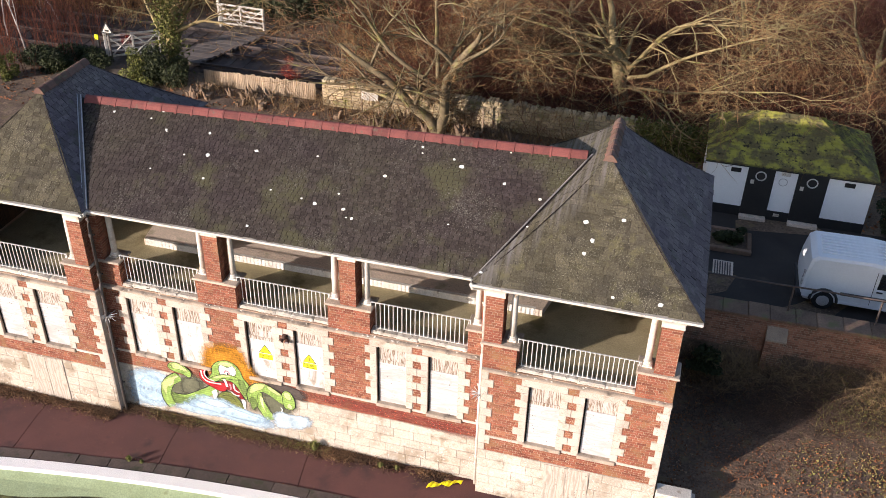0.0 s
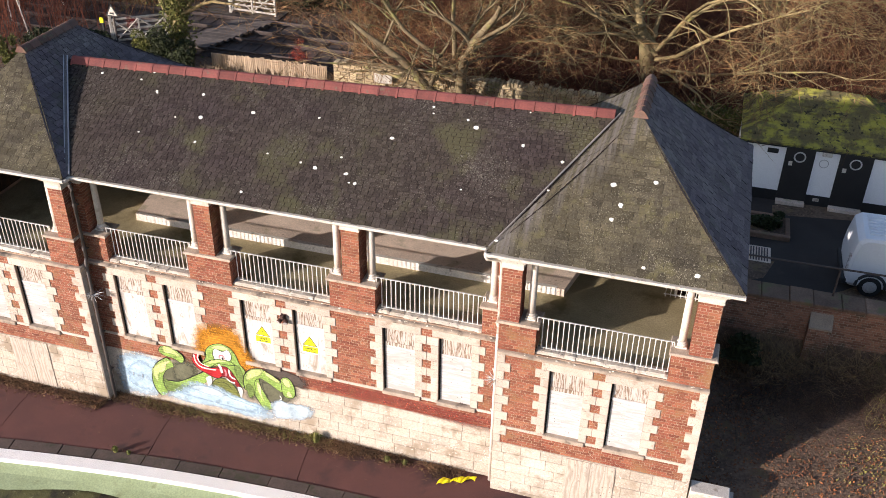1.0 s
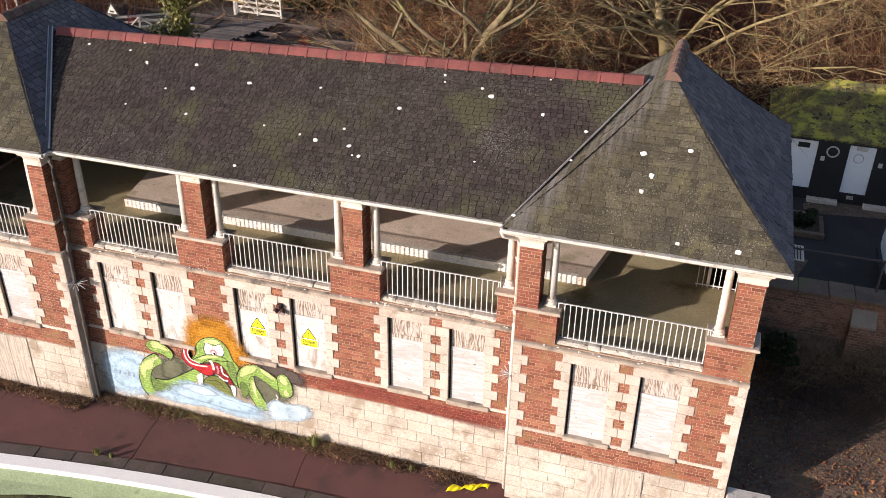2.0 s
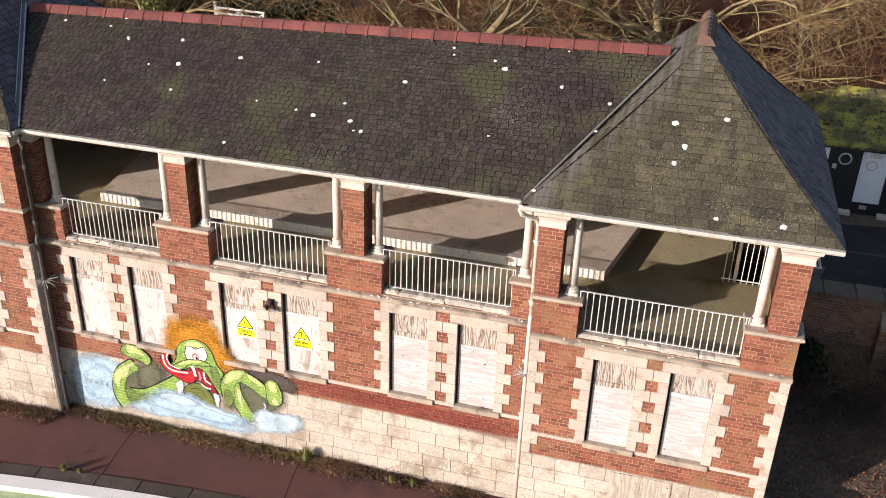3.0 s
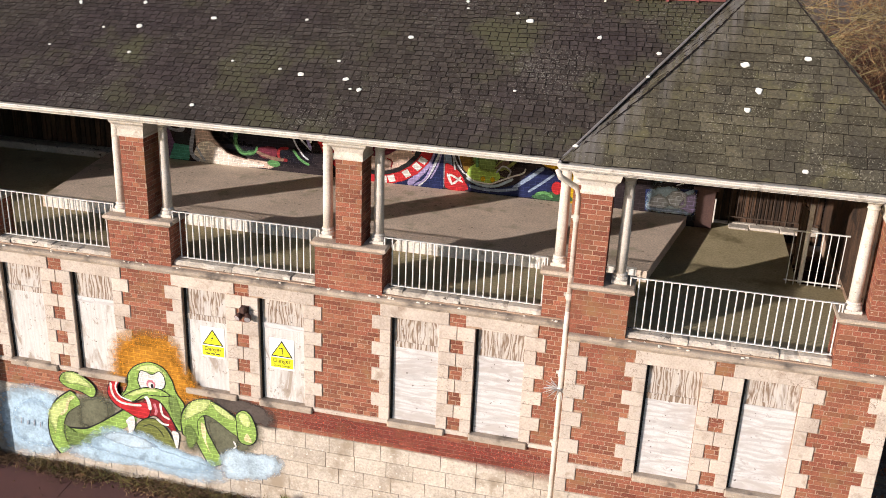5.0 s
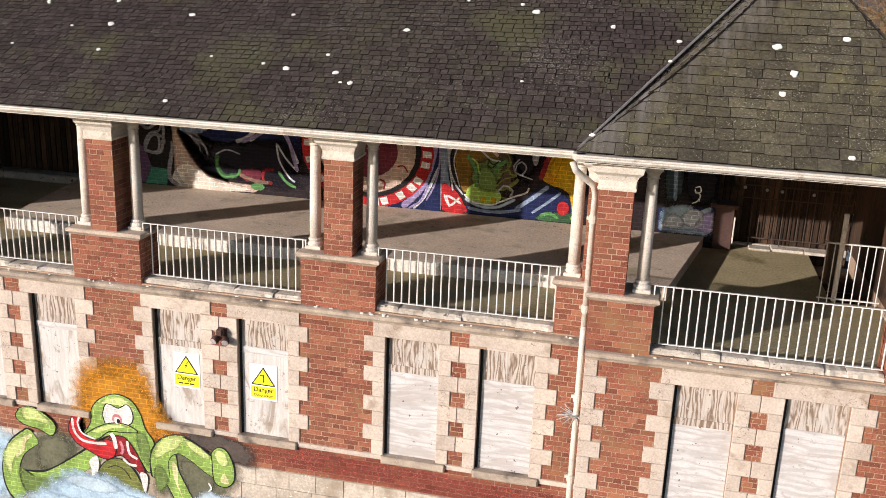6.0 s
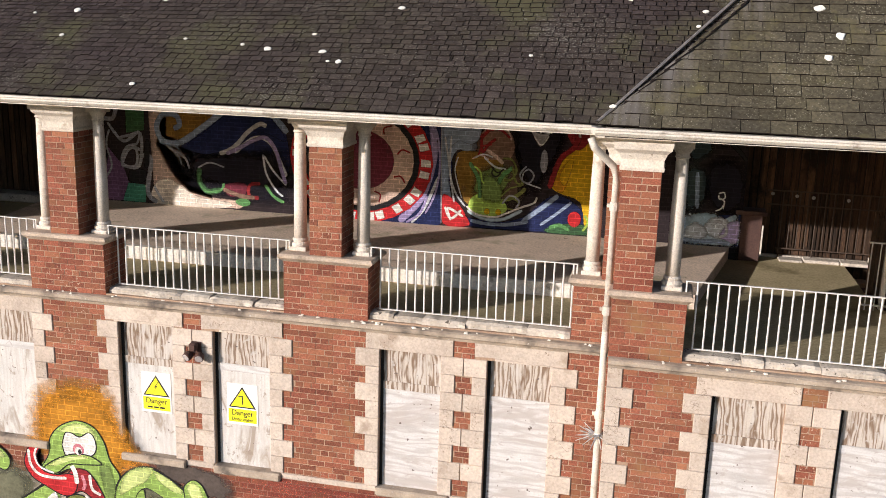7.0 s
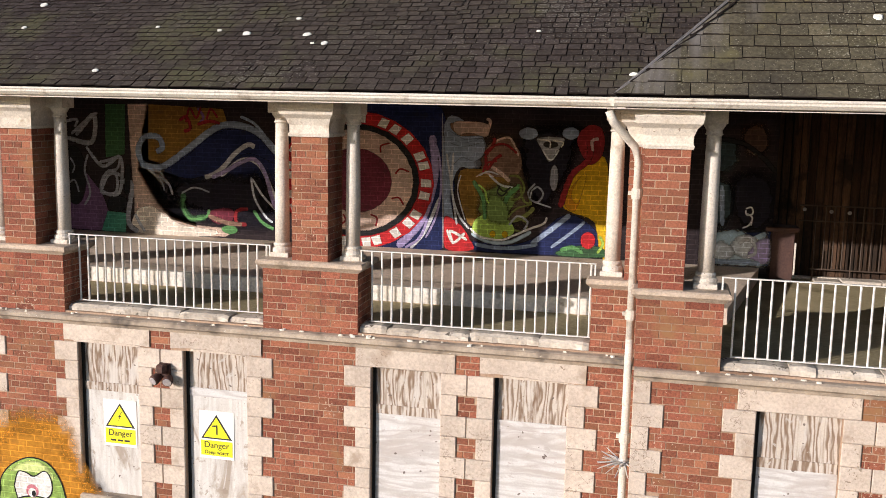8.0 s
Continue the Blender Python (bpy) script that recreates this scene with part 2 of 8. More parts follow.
BOARD = sawn("white_board", (0.60, 0.59, 0.585), (0.31, 0.275, 0.26), False, 3.0, 0.42, (0.42, 0.38, 0.36), 0.50)
PLY = sawn("weathered_plywood", (0.53, 0.475, 0.42), (0.17, 0.105, 0.065), True, 5.0, 0.9, (0.54, 0.51, 0.48), 0.54)
GREYBOARD = sawn("grey_board", (0.52, 0.455, 0.385), (0.31, 0.255, 0.205), True, 3.0, 0.7, (0.30, 0.245, 0.195), 0.60)
PATCHY = sawn("peeling_board", (0.61, 0.595, 0.575), (0.40, 0.36, 0.33), True, 3.5, 0.3, (0.30, 0.24, 0.19), 0.53)
TIMBER = surf("dark_timber", (0.115, 0.062, 0.036), (0.028, 0.018, 0.012), 3.0, 30, 0.85, 0.6, grain=(7, 7, 0.5), rand=0.55, fine_amt=0.6, stain=(0.022, 0.015, 0.011), stain_at=0.55, stain_scale=2.2)
DARK = surf("dark_void", (0.02, 0.018, 0.016), (0.015, 0.014, 0.012), 2, 20, 0.9, 0.0)
RUST_DK = surf("dark_rusted_steel", (0.085, 0.058, 0.042), (0.05, 0.034, 0.026), 5, 40, 0.7, 0.15)
SPIKE_DK = surf("dull_bolt_steel", (0.42, 0.40, 0.38), (0.30, 0.28, 0.26), 8, 40, 0.5, 0.1)
# ceiling plaster tone lowered to deepen the shade inside the loggia
PLASTER = surf("darkened_plaster", (0.20, 0.165, 0.13), (0.12, 0.10, 0.08), 1.2, 30, 0.9, 0.2)
POOLM = surf("pool_sludge", (0.16, 0.16, 0.055), (0.085, 0.08, 0.032), 1.1, 14, 0.6, 0.8, dist=0.03, stain=(0.035, 0.030, 0.018), stain_at=0.50, stain_scale=1.3, speck=(0.30, 0.30, 0.16), speck_at=0.66, speck_scale=9)
POOLSIDE = surf("pool_green_paint", (0.34, 0.41, 0.24), (0.27, 0.33, 0.18), 1.4, 24, 0.8, 0.3, stain=(0.17, 0.18, 0.08), stain_at=0.62, stain_scale=1.6)

# ---- mesh tools ----


def box(bm, x0, x1, y0, y1, z0, z1, ch=0.0):
    """A box, its edges chamfered by ch."""
    if ch <= 0:
        vs = [bm.verts.new((x, y, z)) for z in (z0, z1) for y in (y0, y1) for x in (x0, x1)]
        for f in ((0, 2, 3, 1), (4, 5, 7, 6), (0, 1, 5, 4), (2, 6, 7, 3), (0, 4, 6, 2), (1, 3, 7, 5)):
            bm.faces.new([vs[i] for i in f])
        return
    c = min(ch, (x1 - x0) * 0.45, (y1 - y0) * 0.45, (z1 - z0) * 0.45)
    lo, hi = (x0, y0, z0), (x1, y1, z1)
    v = {}
    for sx in (0, 1):
        for sy in (0, 1):
            for sz in (0, 1):
                s = (sx, sy, sz)
                for ax in range(3):
                    p = [0, 0, 0]
                    for k in range(3):
                        e = (lo, hi)[s[k]][k]
                        p[k] = e if k == ax else e + (c if s[k] == 0 else -c)
                    v[s, ax] = bm.verts.new(p)
    fs = []
    for ax in range(3):
        a, b2 = [k for k in range(3) if k != ax]
        for sd in (0, 1):
            q = []
            for da, db in ((0, 0), (1, 0), (1, 1), (0, 1)):
                s = [0, 0, 0]
                s[ax], s[a], s[b2] = sd, da, db
                q.append(v[tuple(s), ax])
            fs.append(bm.faces.new(q))
        for da in (0, 1):
            for db in (0, 1):
                s0, s1 = [0, 0, 0], [0, 0, 0]
                s0[a], s0[b2], s1[a], s1[b2] = da, db, da, db
                s1[ax] = 1
                s0, s1 = tuple(s0), tuple(s1)
                fs.append(bm.faces.new([v[s0, a], v[s1, a], v[s1, b2], v[s0, b2]]))
    for sx in (0, 1):
        for sy in (0, 1):
            for sz in (0, 1):
                fs.append(bm.faces.new([v[(sx, sy, sz), k] for k in range(3)]))
    bmesh.ops.recalc_face_normals(bm, faces=fs)


def lathe(bm, prof, cx, cy, seg=16, cap=True):
    """A turned solid from rows of (radius, z)."""
    rings = []
    for r, z in prof:
        rings.append([bm.verts.new((cx + r * math.cos(2 * math.pi * i / seg), cy + r * math.sin(2 * math.pi * i / seg), z)) for i in range(seg)])
    for a, b2 in zip(rings, rings[1:]):
        for i in range(seg):
            j = (i + 1) % seg
            bm.faces.new((a[i], a[j], b2[j], b2[i]))
    if cap:
        bm.faces.new(rings[0][::-1])
        bm.faces.new(rings[-1])


def tube(bm, pts, r, seg=6, r_end=None):
    """A pipe along points, tapering to r_end."""
    pts = [Vector(p) for p in pts]
    rings = []
    for i, p in enumerate(pts):
        d = (pts[min(i + 1, len(pts) - 1)] - pts[max(i - 1, 0)]).normalized()
        up = Vector((0, 0, 1)) if abs(d.z) < 0.9 else Vector((1, 0, 0))
        a = d.cross(up).normalized()
        b2 = d.cross(a)
        rr = r if r_end is None else r + (r_end - r) * i / (len(pts) - 1)
        rings.append([bm.verts.new(p + rr * (a * math.cos(2 * math.pi * k / seg) + b2 * math.sin(2 * math.pi * k / seg))) for k in range(seg)])
    for q, w in zip(rings, rings[1:]):
        for k in range(seg):
            j = (k + 1) % seg
            bm.faces.new((q[k], q[j], w[j], w[k]))
    bm.faces.new(rings[0][::-1])
    bm.faces.new(rings[-1])


def prism(bm, pts, axis_from, axis_to, axis='y'):
    """A flat outline, given as (x, z), pushed along y (or as (y, z) along x)."""
    put = (lambda p, t: (p[0], t, p[1])) if axis == 'y' else (lambda p, t: (t, p[0], p[1]))
    a = [bm.verts.new(put(p, axis_from)) for p in pts]
    b2 = [bm.verts.new(put(p, axis_to)) for p in pts]
    fs = [bm.faces.new(a), bm.faces.new(b2[::-1])]
    for i in range(len(pts)):
        j = (i + 1) % len(pts)
        fs.append(bm.faces.new((a[j], a[i], b2[i], b2[j])))
    bmesh.ops.recalc_face_normals(bm, faces=fs)


def mesh_of(bm, name, material):
    me = bpy.data.meshes.new(name)
    bm.to_mesh(me)
    bm.free()
    me.materials.append(material)
    return me


def part(name, bm, material, parent=None, label="", smooth=False):
    """Links a bmesh as one mesh object, under a thing or a part."""
    me = mesh_of(bm, name, material)
    if smooth:
        for p in me.polygons:
            p.use_smooth = True
    ob = new(name, me)
    if parent is not None:
        ob.parent = parent
        ob.matrix_parent_inverse = parent.matrix_basis.inverted() if parent.parent is None else (parent.parent.matrix_basis @ parent.matrix_parent_inverse @ parent.matrix_basis).inverted()
    if label:
        tagged(ob, label=label)
    return ob


def put_at(ob, at, rx=0, ry=0, rz=0):
    """Sets a part that was built round the origin at a place in the world; its parent is a thing, unturned."""
    ob.matrix_parent_inverse = Matrix.Identity(4)
    ob.matrix_basis = ob.parent.matrix_basis.inverted() @ pose(*at, rx, ry, rz)


def thing(name, at, label, category, group="", kind=""):
    ob = new(name)
    ob.empty_display_size = 0.2
    ob.matrix_basis = pose(*at)
    return tagged(ob, label, category, group, kind)


def one(name, x0, x1, y0, y1, z0, z1, material, parent=None, ch=0.006, label=""):
    bm = bmesh.new()
    box(bm, x0, x1, y0, y1, z0, z1, ch)
    return part(name, bm, material, parent, label)


# pieces: shared meshes by size
PIECE = {}


def piece_mesh(kind, w, h, d, material, ch):
    key = (kind, round(w, 3), round(h, 3), round(d, 3))
    if key not in PIECE:
        bm = bmesh.new()
        slab_face(bm, Matrix.Identity(4), 0, w, 0, h, d, ch)
        PIECE[key] = mesh_of(bm, kind, material)
    return PIECE[key]


def slab_face(bm, m, u0, u1, v0, v1, d, ch):
    """A piece proud of a wall by d: five faces, the front one drawn in by ch. Local x along, y out, z up."""
    a = [bm.verts.new(m @ Vector(p)) for p in ((u0, 0, v0), (u1, 0, v0), (u1, 0, v1), (u0, 0, v1))]
    f = [bm.verts.new(m @ Vector(p)) for p in ((u0 + ch, d, v0 + ch), (u1 - ch, d, v0 + ch), (u1 - ch, d, v1 - ch), (u0 + ch, d, v1 - ch))]
    bm.faces.new(f[::-1])
    for i in range(4):
        j = (i + 1) % 4
        bm.faces.new((a[j], a[i], f[i], f[j]))


def wall_frame(ox, oy, oz, ux, uy):
    """Local x runs along (ux, uy), local y out of the wall (to the right of that way), z up."""
    u = Vector((ux, uy, 0)).normalized()
    nrm = Vector((u.y, -u.x, 0))
    return Matrix(((u.x, nrm.x, 0, ox), (u.y, nrm.y, 0, oy), (0, 0, 1, oz), (0, 0, 0, 1)))


COURSE, BL, JOINT = 0.0757, 0.225, 0.008


def brick_rects(w, h, holes=(), seed=1, z_off=0.0, spread=0.0):
    """Running bond over w x h less the holes (u0, u1, v0, v1)."""
    rnd = random.Random(seed)
    out = []
    rows = int(round(h / COURSE))
    ch = h / rows
    for r in range(rows):
        v0, v1 = r * ch, (r + 1) * ch
        cuts = sorted((a, b2) for a, b2, c, d in holes if c < (v0 + v1) / 2 < d)
        spans, at = [], 0.0
        for a, b2 in cuts:
            if a > at + 0.02:
                spans.append((at, a))
            at = max(at, b2)
        if at < w - 0.02:
            spans.append((at, w))
        for s0, s1 in spans:
            step = BL / 2 if r % 4 == 3 else BL      # a course of headers in every four
            u = math.floor(s0 / BL) * BL - (BL / 4 if r % 4 == 3 else BL / 2 if r % 2 else 0)
            while u < s1:
                a, b2 = max(u, s0), min(u + step, s1)
                if b2 - a > 0.03:
                    j = JOINT / 2 + rnd.uniform(-0.0015, 0.002)
                    out.append((a + j, b2 - j, v0 + j, v1 - j))
                u += step
    return out


def lay(rects, m, parent, single=None, proud=0.0038, seed=3, name="brick", mats=None, ch=0.0025):
    """Lays pieces on a wall frame: those for which single(u, v) holds as objects of their own, the rest joined."""
    rnd = random.Random(seed)
    one_mat, joined_mat = mats or (BRICK, BRICK_J)
    bm = bmesh.new()
    n = 0
    inv = parent.matrix_basis.inverted()
    for u0, u1, v0, v1 in rects:
        p = proud + rnd.uniform(-0.0012, 0.0016)
        if single and single((u0 + u1) / 2, (v0 + v1) / 2):
            ob = new(name, piece_mesh(name, u1 - u0, v1 - v0, proud, one_mat, ch))
            ob.parent = parent
            ob.matrix_basis = inv @ m @ Matrix.Translation((u0, p - proud, v0))
            n += 1
        else:
            slab_face(bm, m, u0, u1, v0, v1, p, ch)
    if len(bm.verts):
        ob = part(name + "work", bm, joined_mat, parent)
        tagged(ob, kind="stuff")
    else:
        bm.free()
    return n

# ---- levels and plan ----
GROUND, PLINTH, SILL0, SILL1, HEAD, LINTEL, CORN = -0.14, 1.41, 1.80, 1.93, 3.76, 3.97, 4.12
COPE0, COPE1, CAP0, CAP1, EAVE = 4.77, 4.87, 6.20, 6.52, 6.68
DECK, STAGE, BACK = 4.04, 4.24, 5.22
MX0, MX1 = -7.27, 3.08               # the main front between the two towers
TW_R, TW_L, TY = (3.08, 7.53), (-11.70, -7.27), -0.36
BAYS = (-5.58, -2.195, 1.365)
PIERS = (-3.95, -0.395)
T_BAY_R, T_BAY_L = 5.29, -9.47

# ---- ground ----


def ground_height(x, y):
    if y < 0.0 and x < 7.6:
        return -0.62
    if y < 5.7 and x > 7.3:
        return (0.75 + 0.10 * max(0.0, x - 8)) if y > -0.2 else -0.15
    if y < 5.7:
        return -0.62
    return 1.4


xs = sorted(set([-600, -250, -120, -60] + [-40 + 2 * i for i in range(36)] + [7.3, 7.45] + [34, 50, 120, 250, 600]))
ys = sorted(set([-400, -150, -60, -30, -20] + [-12 + 1.0 * i for i in range(12)] + [-0.2, -0.05, 0.5, 2, 4, 5.6, 5.75] + [7 + 1.5 * i for i in range(26)] + [60, 120, 250, 600]))
bm = bmesh.new()
grid = [[bm.verts.new((x, y, ground_height(x, y) + (0.05 * noise.noise((x * 0.5, y * 0.5, 0)) if y > 14 or x > 7.4 else 0))) for x in xs] for y in ys]
for j in range(len(ys) - 1):
    for i in range(len(xs) - 1):
        bm.faces.new((grid[j][i], grid[j][i + 1], grid[j + 1][i + 1], grid[j + 1][i]))
tagged(part("ground", bm, SOIL), "brown leaf-strewn earth round the pavilion", "ground", kind="structure")


def pool_edge(x):
    """The back edge of the pool's white kerb."""
    return -1.84 - 0.0115 * max(0.0, -x + 1.0) ** 1.9


# path: slabs of tarmac from the wall to the kerb, with open joints
path = tagged(new("path"), "dark red tarmac footpath along the pavilion wall", "path", kind="structure")
px = [-40 + 0.5 * i for i in range(100)]
cuts = [-40, -9.3, -5.25, -1.4, 9.5]
for c0, c1 in zip(cuts, cuts[1:]):
    bm = bmesh.new()
    rows = []
    for x in [c0 + 0.010] + [v for v in px if c0 + 0.02 < v < c1 - 0.02] + [c1 - 0.010]:
        e = pool_edge(x) + 0.34
        rows.append([bm.verts.new((x, e, -0.62)), bm.verts.new((x, e, GROUND)), bm.verts.new((x - 0.12, e / 2, GROUND + 0.012)), bm.verts.new((x - 0.2, 0.05, GROUND)), bm.verts.new((x - 0.2, 0.05, -0.62))])
    for a, b2 in zip(rows, rows[1:]):
        for k in range(4):
            bm.faces.new((a[k], b2[k], b2[k + 1], a[k + 1]))
    bm.faces.new(rows[0])
    bm.faces.new(rows[-1][::-1])
    part("slab", bm, PATHM, path)
# dark kerb stones, white painted kerb, pool floor
KERB = surf("dark_kerb", (0.11, 0.08, 0.068), (0.07, 0.055, 0.048), 2, 30, 0.95, 0.6, rand=0.12, stain=(0.05, 0.05, 0.03), stain_at=0.55, stain_scale=2.5)
dark_kerb = tagged(new("kerb"), "row of dark mossy kerb stones beside the path", "kerb", kind="structure")
x = -24.0
rk = random.Random(8)
while x < 9:
    w = rk.uniform(0.8, 1.3)
    y0 = pool_edge(x + w / 2)
    ang = math.atan2(pool_edge(x + w) - pool_edge(x), w)
    bm = bmesh.new()
    box(bm, -w / 2 + 0.003, w / 2 - 0.003, 0.0, 0.34, -0.5, 0.022 + rk.uniform(-0.006, 0.006), 0.008)
    ob = part("kerb_stone", bm, KERB, dark_kerb)
    ob.matrix_basis = pose(x + w / 2, y0, GROUND, 0, 0, math.degrees(ang))
    x += w
bm = bmesh.new()
rows = []
for x in px:
    e = pool_edge(x)
    rows.append([bm.verts.new((x, e - 0.005, -0.6)), bm.verts.new((x, e - 0.005, GROUND + 0.02)), bm.verts.new((x, e - 0.02, GROUND + 0.04)),
                 bm.verts.new((x, e - 0.34, GROUND + 0.04)), bm.verts.new((x, e - 0.37, GROUND + 0.01)), bm.verts.new((x, e - 0.37, -0.6))])
for a, b2 in zip(rows, rows[1:]):
    for k in range(5):
        bm.faces.new((a[k + 1], b2[k + 1], b2[k], a[k]))
POOLKERB = surf("white_kerb_paint", (0.88, 0.86, 0.84), (0.82, 0.80, 0.77), 2, 40, 0.7, 0.2, stain=(0.45, 0.40, 0.34), stain_at=0.72, stain_scale=4)
tagged(part("pool_kerb", bm, POOLKERB), "white painted concrete kerb of an empty pool", "kerb", kind="structure")
bm = bmesh.new()
rows = []
for x in px:
    e = pool_edge(x)
    rows.append([bm.verts.new((x, e - 0.36, -0.20)), bm.verts.new((x, e - 0.62, -0.30)), bm.verts.new((x, e - 0.95 - 0.15 * math.sin(x * 1.3), -0.36))])
for a, b2 in zip(rows, rows[1:]):
    for k in range(2):
        bm.faces.new((a[k + 1], b2[k + 1], b2[k], a[k]))
tagged(part("pool_side", bm, POOLSIDE), "pale green painted sloping side of a drained pool", "pool side", kind="structure")
bm = bmesh.new()
rows = []
for x in px:
    e = pool_edge(x)
    rows.append([bm.verts.new((x, e - 0.80, -0.39)), bm.verts.new((x, e - 1.3, -0.355)), bm.verts.new((x, e - 2.2, -0.38)), bm.verts.new((x, -14, -0.5))])
for a, b2 in zip(rows, rows[1:]):
    for k in range(3):
        bm.faces.new((a[k + 1], b2[k + 1], b2[k], a[k]))
tagged(part("pool_floor", bm, POOLM), "dark green sludge on the floor of a drained pool", "pool floor", kind="structure")

# ---- walls of the ground storey ----


def quoin_stones(bays):
    """Stones round each pair of windows, as rows of (x0, x1, z0, z1), and the brick blocks between the pairs."""
    stones, blocks, lintels = [], [], []
    q = (HEAD - SILL1) / 8
    for c in bays:
        for i in range(8):
            z0, z1 = HEAD - (i + 1) * q, HEAD - i * q
            long = i % 2 == 0
            stones.append((c - 1.365 if long else c - 1.235, c - 1.055, z0, z1))
            stones.append((c + 1.055, c + 1.365 if long else c + 1.235, z0, z1))
            if long:
                stones.append((c - 0.285, c - 0.002, z0, z1))
                stones.append((c + 0.002, c + 0.285, z0, z1))
            else:
                stones.append((c - 0.285, c - 0.105, z0, z1))
                stones.append((c + 0.105, c + 0.285, z0, z1))
                blocks.append((c - 0.105, c + 0.105, z0, z1))
        lintels.append((c - 1.235, c - 0.13, HEAD, LINTEL))
        lintels.append((c + 0.13, c + 1.235, HEAD, LINTEL))
        blocks.append((c - 0.13, c + 0.13, HEAD, LINTEL))
    return stones, blocks, lintels


def lintel(wall, a, b2, yf, z0, z1, cracked, seed):
    """A window lintel; a damaged one has its lower edge chipped along an uneven line and a loose flake below it."""
    if not cracked:
        one("lintel", a, b2, yf - 0.012, yf + 0.20, z0, z1, STONE, wall, 0.007)
        return
    rnd = random.Random(seed)
    n = 18
    line = [(a + (b2 - a) * i / n, z0 + 0.012 + (0.024 * max(0.0, math.sin((i / n - 0.15) * 3.6 + 0.3 * seed)) + rnd.uniform(-0.004, 0.006))) for i in range(n + 1)]
    bm = bmesh.new()
    prism(bm, line + [(b2, z1), (a, z1)], yf - 0.012, yf + 0.20)
    part("lintel", bm, STONE, wall)
    bm = bmesh.new()
    s0 = 4 if seed % 2 else 2
    up = [(x, z - rnd.uniform(0.004, 0.009)) for x, z in line[s0:n - 1]]
    prism(bm, [(up[0][0], z0 + 0.002), (up[-1][0], z0 - 0.003)] + up[::-1], yf - 0.004, yf + 0.20)
    part("lintel_fragment", bm, STONE, wall)


def front_wall(name, x0, x1, yf, bays, ends, single, label):
    """A storey of brick with stone dressings: body with openings, bricks, stones, plinth blocks, sills, cornice."""
    wall = tagged(new(name), label, "wall", kind="structure")
    bm = bmesh.new()
    box(bm, x0, x1, yf + 0.008, yf + 0.36, GROUND - 0.4, SILL1 - 0.02)
    box(bm, x0, x1, yf + 0.008, yf + 0.36, HEAD, CORN)
    at = x0
    for c in bays:
        for a, b2 in ((c - 1.055, c - 0.285), (c + 0.285, c + 1.055)):
            box(bm, at, a, yf + 0.008, yf + 0.36, SILL1 - 0.02, HEAD)
            at = b2
    box(bm, at, x1, yf + 0.008, yf + 0.36, SILL1 - 0.02, HEAD)
    part("mortar_body", bm, MORTAR, wall)
    stones, blocks, lintels = quoin_stones(bays)
    q = (LINTEL - PLINTH) / 11
    for e in ends:
        for i in range(11):
            w = 0.30 if i % 2 else 0.17
            stones.append((x0, x0 + w, PLINTH + i * q, PLINTH + (i + 1) * q) if e == 'l' else (x1 - w, x1, PLINTH + i * q, PLINTH + (i + 1) * q))
    for a, b2, c, d in stones:
        one("quoin_stone", a + 0.002, b2 - 0.002, yf - 0.012, yf + 0.20, c + 0.002, d - 0.002, STONE, wall, 0.007)
    for k, (a, b2, c, d) in enumerate(lintels):
        lintel(wall, a + 0.002, b2 - 0.002, yf, c + 0.002, d - 0.002, yf == 0.0 and k in (2, 3, 5), k)
    m = wall_frame(x0, yf + 0.008, PLINTH, 1, 0)
    holes = [(a - x0, b2 - x0, c - PLINTH, d - PLINTH) for a, b2, c, d in stones + lintels]
    for c in bays:
        holes += [(c - 1.06 - x0, c - 0.28 - x0, SILL1 - PLINTH, HEAD - PLINTH), (c + 0.28 - x0, c + 1.06 - x0, SILL1 - PLINTH, HEAD - PLINTH)]
        holes += [(c - 1.36 - x0, c + 1.36 - x0, SILL1 - 0.075 - PLINTH, SILL1 - PLINTH)]
    lay(brick_rects(x1 - x0, LINTEL - PLINTH, holes), m, wall, single)
    # a sill to each window, a thin string course between them
    last = x0
    for c in bays:
        for a, b2, dz in ((c - 1.075, c - 0.135, 0.0), (c + 0.265, c + 1.20, -0.004)):
            one("sill_string", last, a - 0.004, yf - 0.014, yf + 0.1, SILL1 - 0.075, SILL1, STONE, wall, 0.008)
            one("window_sill", a, b2, yf - 0.06, yf + 0.2, SILL0 + 0.02 + dz, SILL1 + dz, CORNICE, wall, 0.018)
            last = b2 + 0.004
    one("sill_string", last, x1, yf - 0.014, yf + 0.1, SILL1 - 0.075, SILL1, STONE, wall, 0.008)
    # plinth of coursed blocks
    rnd = random.Random(len(name))
    rects = []
    n = 6
    h = (PLINTH - GROUND + 0.2) / n
    for r in range(n):
        u = -rnd.uniform(0, 0.4)
        while u < x1 - x0:
            w = rnd.uniform(0.42, 0.60)
            a, b2 = max(u, 0), min(u + w, x1 - x0)
            if b2 - a > 0.05:
                rects.append((a + 0.002, b2 - 0.002, r * h + 0.002, (r + 1) * h - 0.002))
            u += w
    lay(rects, wall_frame(x0, yf + 0.008, GROUND - 0.2, 1, 0), wall, lambda u, v: True, 0.02, 5, "plinth_block", (PLINTHM, STONE_J), 0.003)
    # cornice with a moulded edge
    bm = bmesh.new()
    prism(bm, [(yf + 0.3, LINTEL), (yf - 0.02, LINTEL), (yf - 0.035, LINTEL + 0.035), (yf - 0.07, LINTEL + 0.06), (yf - 0.09, LINTEL + 0.065),
               (yf - 0.09, LINTEL + 0.11), (yf - 0.06, LINTEL + 0.125), (yf + 0.3, CORN)], x0, x1, 'x')
    part("cornice", bm, CORNICE, wall)
    return wall


